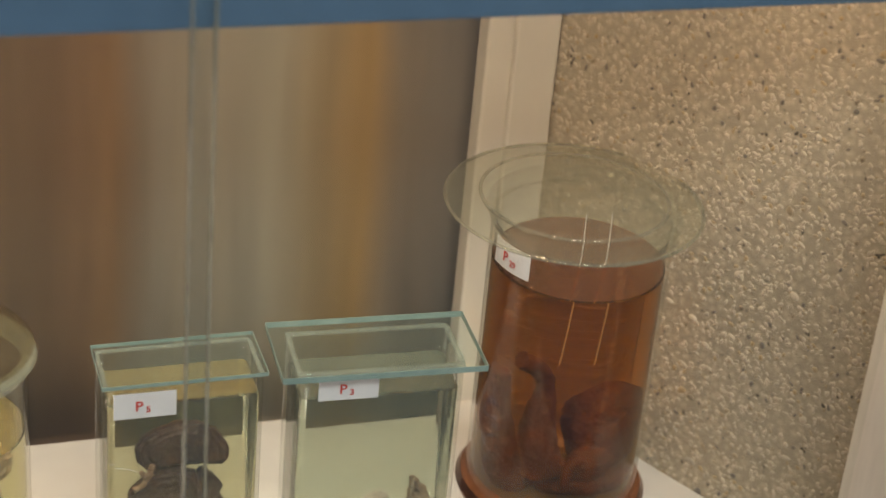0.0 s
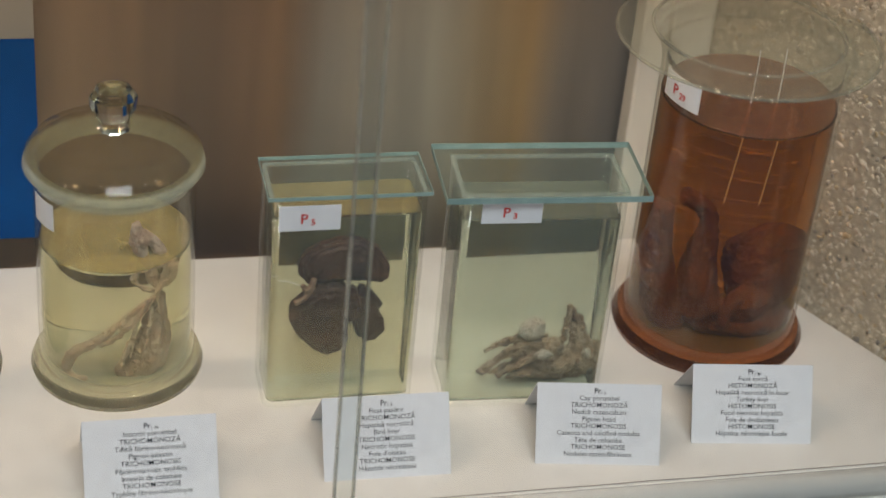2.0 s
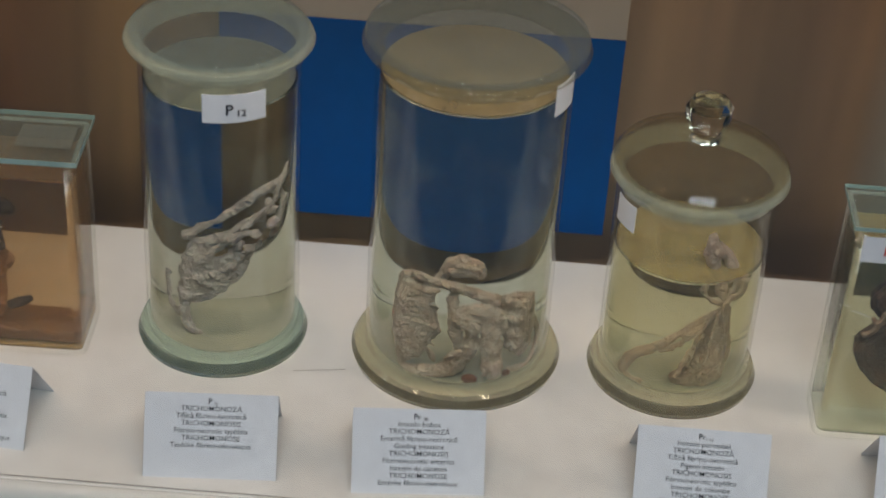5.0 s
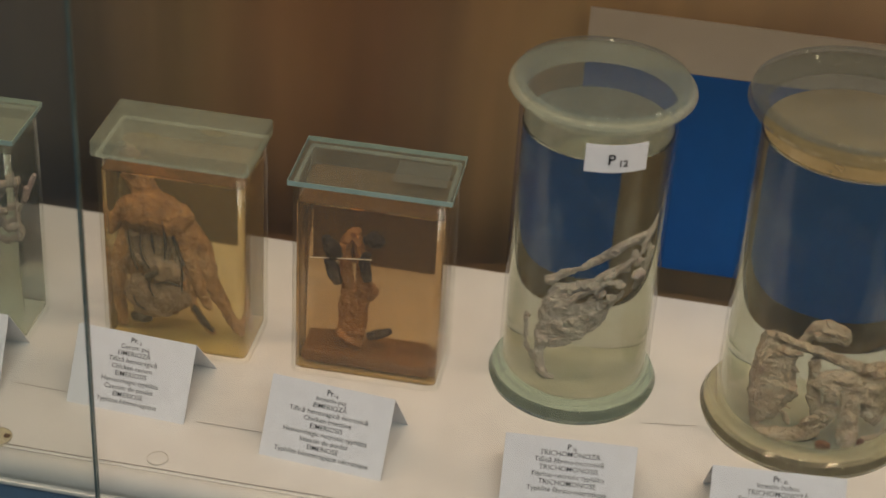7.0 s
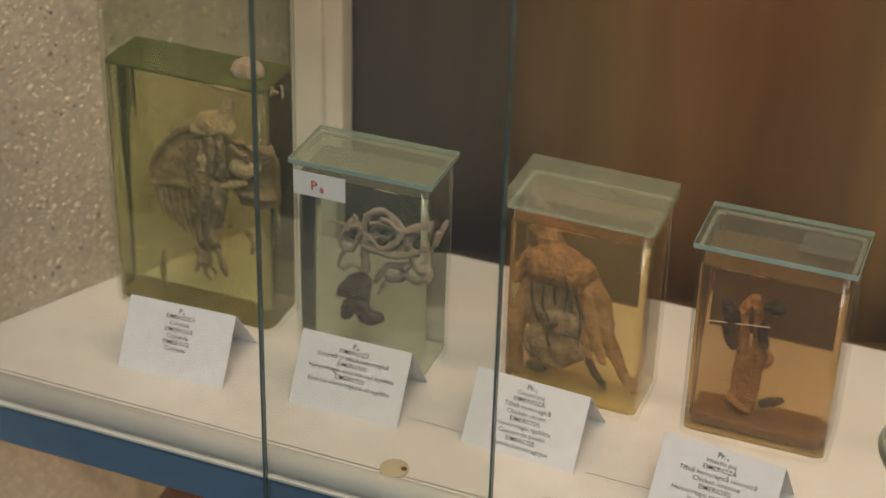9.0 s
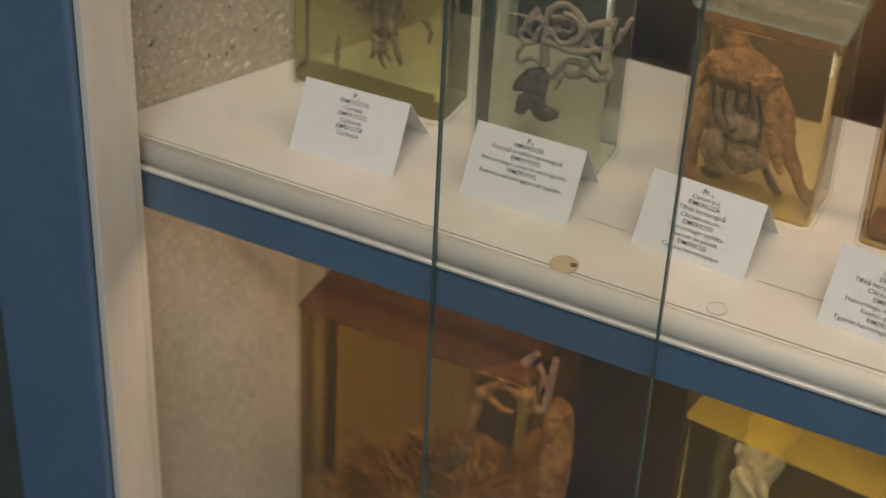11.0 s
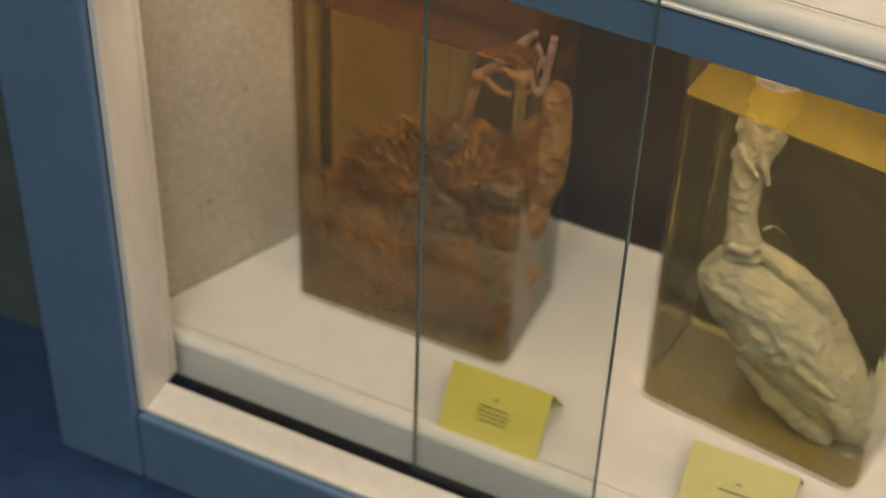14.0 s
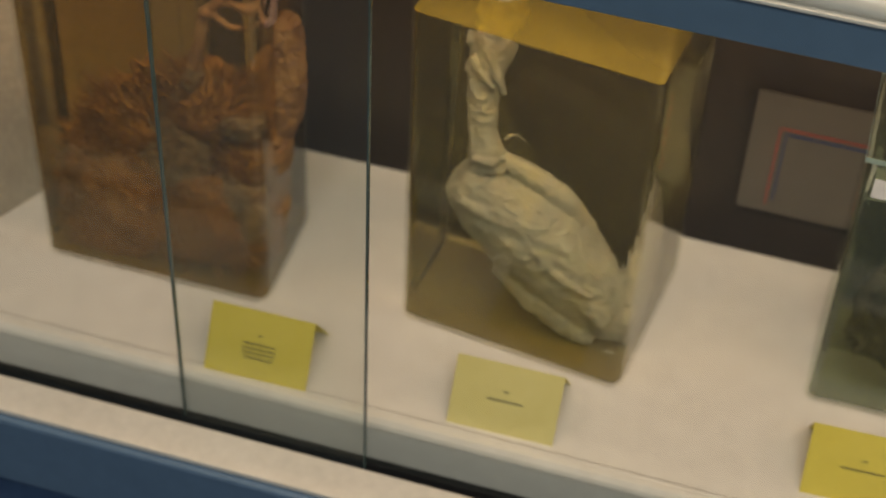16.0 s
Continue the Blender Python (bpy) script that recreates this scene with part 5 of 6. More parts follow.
# ragged gut strip in the tall greenish jar
bm = bmesh.new()
strand([(-0.0754, 0.1340, 0.0792), (-0.0683, 0.1340, 0.0859), (-0.0611, 0.1340, 0.0914), (-0.0505, 0.1340, 0.1013), (-0.0378, 0.1340, 0.1117), (-0.0275, 0.1361, 0.1168), (-0.0261, 0.1406, 0.1249)], [0.0023, 0.0021, 0.0018, 0.0021, 0.0023, 0.0026, 0.0008], 9, bm)
strand([(-0.0347, 0.1360, 0.1114), (-0.0276, 0.1360, 0.1055), (-0.0310, 0.1360, 0.0890), (-0.0354, 0.1360, 0.0799)], [0.0023, 0.0023, 0.0031, 0.0018], 10, bm)
strand([(-0.0282, 0.1345, 0.1182), (-0.0308, 0.1310, 0.1063), (-0.0410, 0.1310, 0.0952), (-0.0485, 0.1310, 0.0865)], [0.0015, 0.0018, 0.0018, 0.0015], 8, bm)
strand([(-0.0698, 0.1300, 0.0638), (-0.0606, 0.1300, 0.0744), (-0.0482, 0.1300, 0.0847), (-0.0398, 0.1300, 0.0864)], [0.0021, 0.0018, 0.0018, 0.0013], 8, bm)
strand([(-0.0686, 0.1330, 0.0749), (-0.0583, 0.1330, 0.0811), (-0.0493, 0.1330, 0.0900), (-0.0390, 0.1330, 0.0981)], [0.0026, 0.0023, 0.0018, 0.0015], 8, bm)
strand([(-0.0707, 0.1320, 0.0518), (-0.0570, 0.1320, 0.0609), (-0.0447, 0.1320, 0.0721), (-0.0397, 0.1320, 0.0799)], [0.0023, 0.0023, 0.0018, 0.0013], 8, bm)
slab([(-0.0759, 0.0452), (-0.0770, 0.0660), (-0.0715, 0.0774), (-0.0631, 0.0816), (-0.0628, 0.0665), (-0.0505, 0.0725), (-0.0449, 0.0693), (-0.0490, 0.0555), (-0.0585, 0.0443), (-0.0677, 0.0361), (-0.0735, 0.0350)], 0.1340, 0.0060, bm)
strand([(-0.0755, 0.1340, 0.0608), (-0.0756, 0.1340, 0.0413), (-0.0762, 0.1340, 0.0273), (-0.0731, 0.1340, 0.0164), (-0.0681, 0.1340, 0.0150)], [0.0023, 0.0033, 0.0028, 0.0023, 0.0010], 9, bm)
strand([(-0.0828, 0.1370, 0.0545), (-0.0831, 0.1370, 0.0367), (-0.0779, 0.1370, 0.0231)], [0.0015, 0.0018, 0.0015], 8, bm)
for k in range(30):
    t = rng.random()
    lump(V(-0.0730 + 0.0397 * t, 0.131, 0.0462 + 0.0551 * t, 0.007), (rng.uniform(0.002, 0.004), 0.0025, rng.uniform(0.0015, 0.003)), 0.5, 200, 2, 300 + k, (0, -40, 0), bm)
flesh("ragged_gut_strip", bm, PALE_GREY, IDENT, "ragged grey-beige strip of gut standing on the slant", "intestine", 0.0005, 1, 0.003)

# amber jar: two gut horns with black swellings, sediment below
bm = bmesh.new()
slab([(-0.1952, 0.0561), (-0.1770, 0.0633), (-0.1795, 0.0442), (-0.1800, 0.0243), (-0.1836, 0.0147), (-0.1904, 0.0150), (-0.1968, 0.0230), (-0.1954, 0.0412)], 0.1290, 0.0090, bm)
strand([(-0.1910, 0.1290, 0.0499), (-0.1923, 0.1290, 0.0689), (-0.1935, 0.1290, 0.0839), (-0.1906, 0.1290, 0.0927), (-0.1849, 0.1290, 0.0967)], [0.0043, 0.0036, 0.0033, 0.0023, 0.0020], 10, bm)
strand([(-0.1829, 0.1280, 0.0518), (-0.1837, 0.1280, 0.0710), (-0.1850, 0.1280, 0.0878), (-0.1885, 0.1280, 0.0943)], [0.0039, 0.0036, 0.0030, 0.0020], 10, bm)
strand([(-0.1780, 0.1260, 0.0517), (-0.1757, 0.1260, 0.0599), (-0.1798, 0.1260, 0.0641)], [0.0020, 0.0023, 0.0016], 10, bm)
strand([(-0.1963, 0.1250, 0.0277), (-0.1900, 0.1250, 0.0222), (-0.1825, 0.1250, 0.0196)], [0.0023, 0.0026, 0.0023], 10, bm)
flesh("chicken_intestine", bm, ORANGE, IDENT, "orange-tan gut standing upright in amber fluid", "intestine", 0.0006, 2, 0.003)
bm = bmesh.new()
strand([(-0.2038, 0.1200, 0.0933), (-0.2000, 0.1200, 0.0873), (-0.1971, 0.1200, 0.0795)], [0.0018, 0.0053, 0.0038], 10, bm)
flesh("blackened_gut_piece", bm, DARKBLUE, IDENT, "leaf-shaped blue-black swelling of gut in amber fluid", "intestine", 0.0006, 1, 0.001)
bm = bmesh.new()
strand([(-0.2017, 0.1200, 0.0787), (-0.1985, 0.1200, 0.0698), (-0.1953, 0.1200, 0.0623)], [0.0033, 0.0043, 0.0023], 10, bm)
flesh("blackened_gut_piece", bm, DARKBLUE, IDENT, "blue-black gut piece hanging below the swelling", "intestine", 0.0006, 1, 0.001)
bm = bmesh.new()
strand([(-0.1821, 0.1200, 0.0935), (-0.1757, 0.1200, 0.0954), (-0.1701, 0.1200, 0.0923)], [0.0013, 0.0053, 0.0023], 10, bm)
flesh("blackened_gut_piece", bm, DARKBLUE, IDENT, "leaf-shaped blue-black swelling of gut in amber fluid", "intestine", 0.0006, 1, 0.001)
bm = bmesh.new()
strand([(-0.1792, 0.1200, 0.0858), (-0.1808, 0.1200, 0.0780), (-0.1784, 0.1200, 0.0670)], [0.0023, 0.0038, 0.0028], 10, bm)
flesh("blackened_gut_piece", bm, DARKBLUE, IDENT, "blue-black gut piece hanging below the swelling", "intestine", 0.0006, 1, 0.001)
bm = bmesh.new()
strand([(-0.1771, 0.1200, 0.0286), (-0.1696, 0.1200, 0.0328), (-0.1638, 0.1200, 0.0359)], [0.0028, 0.0033, 0.0018], 10, bm)
flesh("blackened_gut_piece", bm, DARKBLUE, IDENT, "small blue-black gut piece above brown sediment", "intestine", 0.0006, 1, 0.001)
part("crossbar", tube([(-0.2117, 0.1170, 0.0789), (-0.1941, 0.1170, 0.0810), (-0.1763, 0.1170, 0.0831)], [0.0004] * 3, 6), PAPER, None)
tagged(bpy.data.objects["crossbar"], "thin pale glass rod across the jar", "rod")

bm = box(-0.216, -0.140, 0.116, 0.152, 0.0068, 0.0155, 0.0025)
bmesh.ops.subdivide_edges(bm, edges=bm.edges[:], cuts=6, use_grid_fill=True)
for v in bm.verts:
    if v.co.z > 0.013:
        v.co.z += 0.0035 * noise.noise(v.co * 90)
tagged(link_mesh("sediment", bm, SEDIMENT, None, "", True), "brown sediment settled at the jar's bottom", "sediment")

# amber jar with milky cover: small opened bird
bm = bmesh.new()
lump((-0.3040, 0.1240, 0.0897), (0.0207, 0.0124, 0.0138), 0.20, 60, 4, 214, (0, 0, 0), bm)
slab([(-0.3212, 0.0527), (-0.2899, 0.0610), (-0.2899, 0.0370), (-0.2922, 0.0201), (-0.3151, 0.0116), (-0.3216, 0.0283)], 0.1320, 0.0100, bm)
slab([(-0.3267, 0.0783), (-0.3067, 0.0949), (-0.2871, 0.0883), (-0.2751, 0.0720), (-0.2731, 0.0548), (-0.2858, 0.0474), (-0.2949, 0.0510), (-0.3136, 0.0379), (-0.3247, 0.0430), (-0.3286, 0.0620)], 0.1340, 0.0100, bm)
strand([(-0.2904, 0.1290, 0.0874), (-0.2788, 0.1290, 0.0710), (-0.2731, 0.1290, 0.0509), (-0.2640, 0.1290, 0.0293), (-0.2579, 0.1290, 0.0196), (-0.2517, 0.1290, 0.0124)], [0.0062, 0.0076, 0.0059, 0.0035, 0.0031, 0.0028], 12, bm)
strand([(-0.2969, 0.1230, 0.0900), (-0.2850, 0.1230, 0.0698), (-0.2792, 0.1230, 0.0477), (-0.2715, 0.1230, 0.0297)], [0.0041, 0.0059, 0.0038, 0.0021], 10, bm)
strand([(-0.3185, 0.1290, 0.0783), (-0.3260, 0.1290, 0.0546), (-0.3278, 0.1290, 0.0299), (-0.3259, 0.1290, 0.0077)], [0.0048, 0.0062, 0.0041, 0.0028], 12, bm)
strand([(-0.2918, 0.1220, 0.0605), (-0.2846, 0.1220, 0.0426), (-0.2780, 0.1220, 0.0250), (-0.2693, 0.1220, 0.0136)], [0.0031, 0.0031, 0.0028, 0.0017], 10, bm)
strand([(-0.3080, 0.1320, 0.0954), (-0.3140, 0.1320, 0.1073), (-0.3208, 0.1320, 0.1170), (-0.3253, 0.1320, 0.1231)], [0.0083, 0.0076, 0.0062, 0.0031], 12, bm)
strand([(-0.3231, 0.1300, 0.0923), (-0.3277, 0.1300, 0.0815), (-0.3324, 0.1300, 0.0704)], [0.0031, 0.0041, 0.0031], 10, bm)
flesh("opened_chick", bm, BROWN, IDENT, "small opened bird with splayed legs in amber fluid", "bird specimen", 0.0006, 5, 0.0022)
bm = bmesh.new()
strand([(-0.3146, 0.1190, 0.0773), (-0.3138, 0.1190, 0.0637), (-0.3098, 0.1190, 0.0561)], [0.0021, 0.0028, 0.0021], 8, bm)
strand([(-0.3077, 0.1190, 0.0779), (-0.3076, 0.1190, 0.0654), (-0.3036, 0.1190, 0.0578)], [0.0021, 0.0028, 0.0017], 8, bm)
strand([(-0.3023, 0.1190, 0.0816), (-0.2997, 0.1190, 0.0734), (-0.3012, 0.1190, 0.0651)], [0.0031, 0.0028, 0.0014], 8, bm)
strand([(-0.2949, 0.1190, 0.0843), (-0.2912, 0.1190, 0.0717), (-0.2889, 0.1190, 0.0585)], [0.0017, 0.0024, 0.0017], 8, bm)
lump((-0.2989, 0.1200, 0.0535), (0.0117, 0.0069, 0.0090), 0.35, 90, 4, 215, (0, 0, 0), bm)
lump((-0.2951, 0.1190, 0.0361), (0.0117, 0.0076, 0.0104), 0.25, 80, 4, 216, (0, 0, 0), bm)
lump((-0.3119, 0.1210, 0.0371), (0.0097, 0.0062, 0.0117), 0.30, 90, 4, 217, (0, 0, 0), bm)
lump((-0.3040, 0.1210, 0.0246), (0.0124, 0.0048, 0.0048), 0.35, 90, 4, 218, (0, 0, 0), bm)
lump((-0.3063, 0.1250, 0.0673), (0.0138, 0.0048, 0.0138), 0.35, 90, 4, 219, (0, 0, 0), bm)
flesh("chick_viscera", bm, GREYORG, IDENT, "grey-mauve viscera of the opened bird", "viscera", 0.0006, 4, 0.002)
bm = bmesh.new()
strand([(-0.3246, 0.1280, 0.1261), (-0.3244, 0.1280, 0.1288)], [0.0024, 0.0021], 10, bm)
lump((-0.3125, 0.1220, 0.0185), (0.0062, 0.0035, 0.0041), 0.30, 90, 4, 220, (0, 0, 0), bm)
# eight thin dark strands are added for the shade between the organs
strand([(-0.3174, 0.1135, 0.0806), (-0.3158, 0.1135, 0.0654), (-0.3119, 0.1135, 0.0537)], [0.0006, 0.0010, 0.0006], 8, bm)
strand([(-0.3099, 0.1135, 0.0786), (-0.3098, 0.1135, 0.0650), (-0.3050, 0.1135, 0.0564)], [0.0006, 0.0010, 0.0006], 8, bm)
strand([(-0.3035, 0.1135, 0.0822), (-0.3030, 0.1135, 0.0746), (-0.3022, 0.1135, 0.0670)], [0.0006, 0.0010, 0.0006], 8, bm)
strand([(-0.2965, 0.1135, 0.0860), (-0.2951, 0.1135, 0.0748), (-0.2964, 0.1135, 0.0634)], [0.0006, 0.0010, 0.0006], 8, bm)
strand([(-0.3040, 0.1135, 0.0519), (-0.3057, 0.1135, 0.0442), (-0.3031, 0.1135, 0.0369)], [0.0006, 0.0010, 0.0006], 8, bm)
strand([(-0.2866, 0.1135, 0.0633), (-0.2859, 0.1135, 0.0536), (-0.2865, 0.1135, 0.0415)], [0.0006, 0.0010, 0.0006], 8, bm)
strand([(-0.3022, 0.1135, 0.0460), (-0.2954, 0.1135, 0.0487), (-0.2876, 0.1135, 0.0476)], [0.0006, 0.0010, 0.0006], 8, bm)
strand([(-0.3159, 0.1135, 0.0374), (-0.3133, 0.1135, 0.0300), (-0.3074, 0.1135, 0.0268)], [0.0006, 0.0010, 0.0006], 8, bm)
strand([(-0.2804, 0.1170, 0.0337), (-0.2740, 0.1170, 0.0234), (-0.2686, 0.1170, 0.0176)], [0.0017, 0.0024, 0.0014], 10, bm)
strand([(-0.3079, 0.1140, 0.0494), (-0.3028, 0.1140, 0.0528), (-0.3001, 0.1140, 0.0551)], [0.0024, 0.0021, 0.0014], 10, bm)
strand([(-0.2924, 0.1180, 0.0815), (-0.2887, 0.1180, 0.0688), (-0.2860, 0.1180, 0.0597)], [0.0014, 0.0017, 0.0014], 10, bm)
flesh("dark_viscera", bm, DARKBLUE, IDENT, "dark gut shreds and shade-imitating strands between the bird's organs", "viscera", 0.0006, 1, 0.0012)

# clear jar: coiled gut over purple liver
bm = bmesh.new()
strand([(-0.4229, 0.1120, 0.0903), (-0.4201, 0.1120, 0.1023), (-0.4107, 0.1120, 0.1088), (-0.4012, 0.1120, 0.1037), (-0.3952, 0.1120, 0.0944), (-0.3971, 0.1120, 0.0853), (-0.4065, 0.1120, 0.0791)], [0.0022, 0.0022, 0.0022, 0.0022, 0.0022, 0.0022, 0.0022], 8, bm)
strand([(-0.4174, 0.1080, 0.0997), (-0.4080, 0.1080, 0.1012), (-0.3985, 0.1080, 0.0977), (-0.4012, 0.1080, 0.0897), (-0.4102, 0.1080, 0.0843), (-0.4180, 0.1080, 0.0902)], [0.0015, 0.0018, 0.0022, 0.0022, 0.0018, 0.0018], 8, bm)
strand([(-0.4100, 0.1060, 0.1053), (-0.4038, 0.1060, 0.1044), (-0.3994, 0.1060, 0.1001)], [0.0015, 0.0018, 0.0018], 8, bm)
strand([(-0.4274, 0.1120, 0.1013), (-0.4332, 0.1120, 0.0921), (-0.4377, 0.1120, 0.0808), (-0.4302, 0.1120, 0.0779), (-0.4244, 0.1120, 0.0904), (-0.4281, 0.1120, 0.0996)], [0.0018, 0.0018, 0.0018, 0.0018, 0.0015, 0.0015], 8, bm)
strand([(-0.4473, 0.1140, 0.0927), (-0.4383, 0.1140, 0.0933), (-0.4309, 0.1140, 0.0928)], [0.0007, 0.0011, 0.0011], 8, bm)
strand([(-0.4333, 0.1100, 0.0779), (-0.4378, 0.1100, 0.0676), (-0.4355, 0.1100, 0.0638), (-0.4288, 0.1100, 0.0683), (-0.4220, 0.1100, 0.0656)], [0.0015, 0.0015, 0.0015, 0.0015, 0.0015], 8, bm)
strand([(-0.3961, 0.1100, 0.0976), (-0.3890, 0.1100, 0.1020), (-0.3819, 0.1100, 0.1045)], [0.0022, 0.0029, 0.0029], 8, bm)
strand([(-0.3883, 0.1130, 0.0984), (-0.3939, 0.1130, 0.0893), (-0.3879, 0.1130, 0.0841), (-0.3802, 0.1130, 0.0907), (-0.3768, 0.1130, 0.0985)], [0.0022, 0.0022, 0.0022, 0.0018, 0.0015], 8, bm)
strand([(-0.3799, 0.1150, 0.0862), (-0.3759, 0.1150, 0.0969), (-0.3719, 0.1150, 0.1067)], [0.0015, 0.0015, 0.0015], 8, bm)
strand([(-0.4153, 0.1130, 0.0574), (-0.4067, 0.1130, 0.0716), (-0.3957, 0.1130, 0.0728), (-0.3893, 0.1130, 0.0799)], [0.0018, 0.0022, 0.0026, 0.0018], 8, bm)
strand([(-0.3914, 0.1100, 0.0828), (-0.3869, 0.1100, 0.0753), (-0.3817, 0.1100, 0.0703), (-0.3866, 0.1100, 0.0659), (-0.3955, 0.1100, 0.0684)], [0.0018, 0.0026, 0.0026, 0.0022, 0.0022], 8, bm)
strand([(-0.4083, 0.1140, 0.0636), (-0.4005, 0.1140, 0.0632), (-0.3937, 0.1140, 0.0689)], [0.0026, 0.0029, 0.0022], 8, bm)
strand([(-0.4084, 0.1120, 0.0611), (-0.4120, 0.1120, 0.0522), (-0.4135, 0.1120, 0.0494)], [0.0011, 0.0011, 0.0007], 8, bm)
strand([(-0.4231, 0.1080, 0.0839), (-0.4102, 0.1080, 0.0812), (-0.3974, 0.1080, 0.0820), (-0.3866, 0.1080, 0.0871)], [0.0018, 0.0022, 0.0022, 0.0018], 8, bm)
strand([(-0.4194, 0.1100, 0.0919), (-0.4207, 0.1100, 0.0778), (-0.4198, 0.1100, 0.0654)], [0.0026, 0.0033, 0.0029], 8, bm)
strand([(-0.4115, 0.1117, 0.0972), (-0.4065, 0.1117, 0.0976), (-0.4049, 0.1117, 0.0938), (-0.4085, 0.1117, 0.0898), (-0.4133, 0.1117, 0.0900)], [0.0013, 0.0013, 0.0013, 0.0013, 0.0013], 8, bm)
strand([(-0.4324, 0.1170, 0.0852), (-0.4331, 0.1170, 0.0885), (-0.4299, 0.1170, 0.0914), (-0.4263, 0.1170, 0.0907), (-0.4262, 0.1170, 0.0872)], [0.0013, 0.0013, 0.0013, 0.0013, 0.0013], 8, bm)
strand([(-0.4318, 0.1093, 0.0906), (-0.4290, 0.1093, 0.0946), (-0.4244, 0.1093, 0.0951), (-0.4229, 0.1093, 0.0915), (-0.4262, 0.1093, 0.0878)], [0.0013, 0.0013, 0.0013, 0.0013, 0.0013], 8, bm)
strand([(-0.4111, 0.1173, 0.0850), (-0.4175, 0.1173, 0.0869), (-0.4170, 0.1173, 0.0936), (-0.4102, 0.1173, 0.0978), (-0.4045, 0.1173, 0.0949)], [0.0013, 0.0013, 0.0013, 0.0013, 0.0013], 8, bm)
strand([(-0.4282, 0.1156, 0.0952), (-0.4223, 0.1156, 0.0925), (-0.4238, 0.1156, 0.0856), (-0.4311, 0.1156, 0.0821), (-0.4362, 0.1156, 0.0858)], [0.0013, 0.0013, 0.0013, 0.0013, 0.0013], 8, bm)
strand([(-0.4116, 0.1164, 0.0878), (-0.4150, 0.1164, 0.0896), (-0.4139, 0.1164, 0.0936), (-0.4097, 0.1164, 0.0956), (-0.4068, 0.1164, 0.0932)], [0.0013, 0.0013, 0.0013, 0.0013, 0.0013], 8, bm)
strand([(-0.4023, 0.1141, 0.0716), (-0.3989, 0.1141, 0.0743), (-0.3954, 0.1141, 0.0732), (-0.3957, 0.1141, 0.0694), (-0.3995, 0.1141, 0.0672)], [0.0013, 0.0013, 0.0013, 0.0013, 0.0013], 8, bm)
strand([(-0.4102, 0.1094, 0.0844), (-0.4146, 0.1094, 0.0853), (-0.4147, 0.1094, 0.0895), (-0.4104, 0.1094, 0.0925), (-0.4065, 0.1094, 0.0910)], [0.0013, 0.0013, 0.0013, 0.0013, 0.0013], 8, bm)
strand([(-0.4036, 0.1095, 0.0898), (-0.4077, 0.1095, 0.0833), (-0.4151, 0.1095, 0.0822), (-0.4178, 0.1095, 0.0879), (-0.4127, 0.1095, 0.0940)], [0.0013, 0.0013, 0.0013, 0.0013, 0.0013], 8, bm)
flesh("gut_coils", bm, COIL, IDENT, "mauve coiled bird gut hanging in clear fluid", "intestine", 0.0005, 1, 0.0016)
bm = bmesh.new()
slab([(-0.4301, 0.0604), (-0.4383, 0.0502), (-0.4398, 0.0425), (-0.4284, 0.0446), (-0.4179, 0.0450), (-0.4166, 0.0582), (-0.4218, 0.0633)], 0.1120, 0.0100, bm)
slab([(-0.4357, 0.0398), (-0.4372, 0.0287), (-0.4333, 0.0273), (-0.4273, 0.0355), (-0.4235, 0.0283), (-0.4159, 0.0270), (-0.4077, 0.0325), (-0.4092, 0.0370), (-0.4160, 0.0369), (-0.4206, 0.0462), (-0.4274, 0.0469)], 0.1110, 0.0090, bm)
flesh("purple_liver", bm, PURPLE, IDENT, "purple-grey bird liver lobes below the coils", "liver", 0.0006, 9, 0.0014)

# tall green jar: spread bird
bm = bmesh.new()
slab([(-0.5438, 0.1300), (-0.5642, 0.1139), (-0.5752, 0.0891), (-0.5738, 0.0837), (-0.5639, 0.0876), (-0.5622, 0.0738), (-0.5533, 0.0574), (-0.5453, 0.0544), (-0.5385, 0.0854)], 0.1280, 0.0050, bm)
strand([(-0.5426, 0.1250, 0.1312), (-0.5631, 0.1250, 0.1147), (-0.5741, 0.1250, 0.0887)], [0.0020, 0.0020, 0.0016], 8, bm)
strand([(-0.5727, 0.1230, 0.0864), (-0.5564, 0.1230, 0.0893), (-0.5405, 0.1230, 0.0898)], [0.0016, 0.0024, 0.0028], 8, bm)
strand([(-0.5695, 0.1250, 0.0841), (-0.5601, 0.1250, 0.0691), (-0.5486, 0.1250, 0.0554)], [0.0016, 0.0024, 0.0016], 8, bm)
slab([(-0.5213, 0.1279), (-0.5060, 0.1243), (-0.4940, 0.1153), (-0.4887, 0.1087), (-0.4928, 0.0952), (-0.5068, 0.0911), (-0.5191, 0.0998)], 0.1280, 0.0050, bm)
strand([(-0.5195, 0.1250, 0.1277), (-0.5031, 0.1250, 0.1251), (-0.4881, 0.1250, 0.1106)], [0.0020, 0.0020, 0.0016], 8, bm)
slab([(-0.5127, 0.0909), (-0.4901, 0.0985), (-0.4879, 0.0895), (-0.4932, 0.0742), (-0.4989, 0.0829), (-0.5106, 0.0834)], 0.1270, 0.0040, bm)
strand([(-0.5137, 0.1230, 0.0928), (-0.5013, 0.1230, 0.0917), (-0.4898, 0.1230, 0.0864), (-0.4881, 0.1230, 0.0708)], [0.0024, 0.0024, 0.0016, 0.0008], 8, bm)
strand([(-0.5355, 0.1290, 0.1214), (-0.5344, 0.1290, 0.0980), (-0.5345, 0.1290, 0.0738), (-0.5339, 0.1290, 0.0452)], [0.0119, 0.0135, 0.0119, 0.0072], 12, bm)
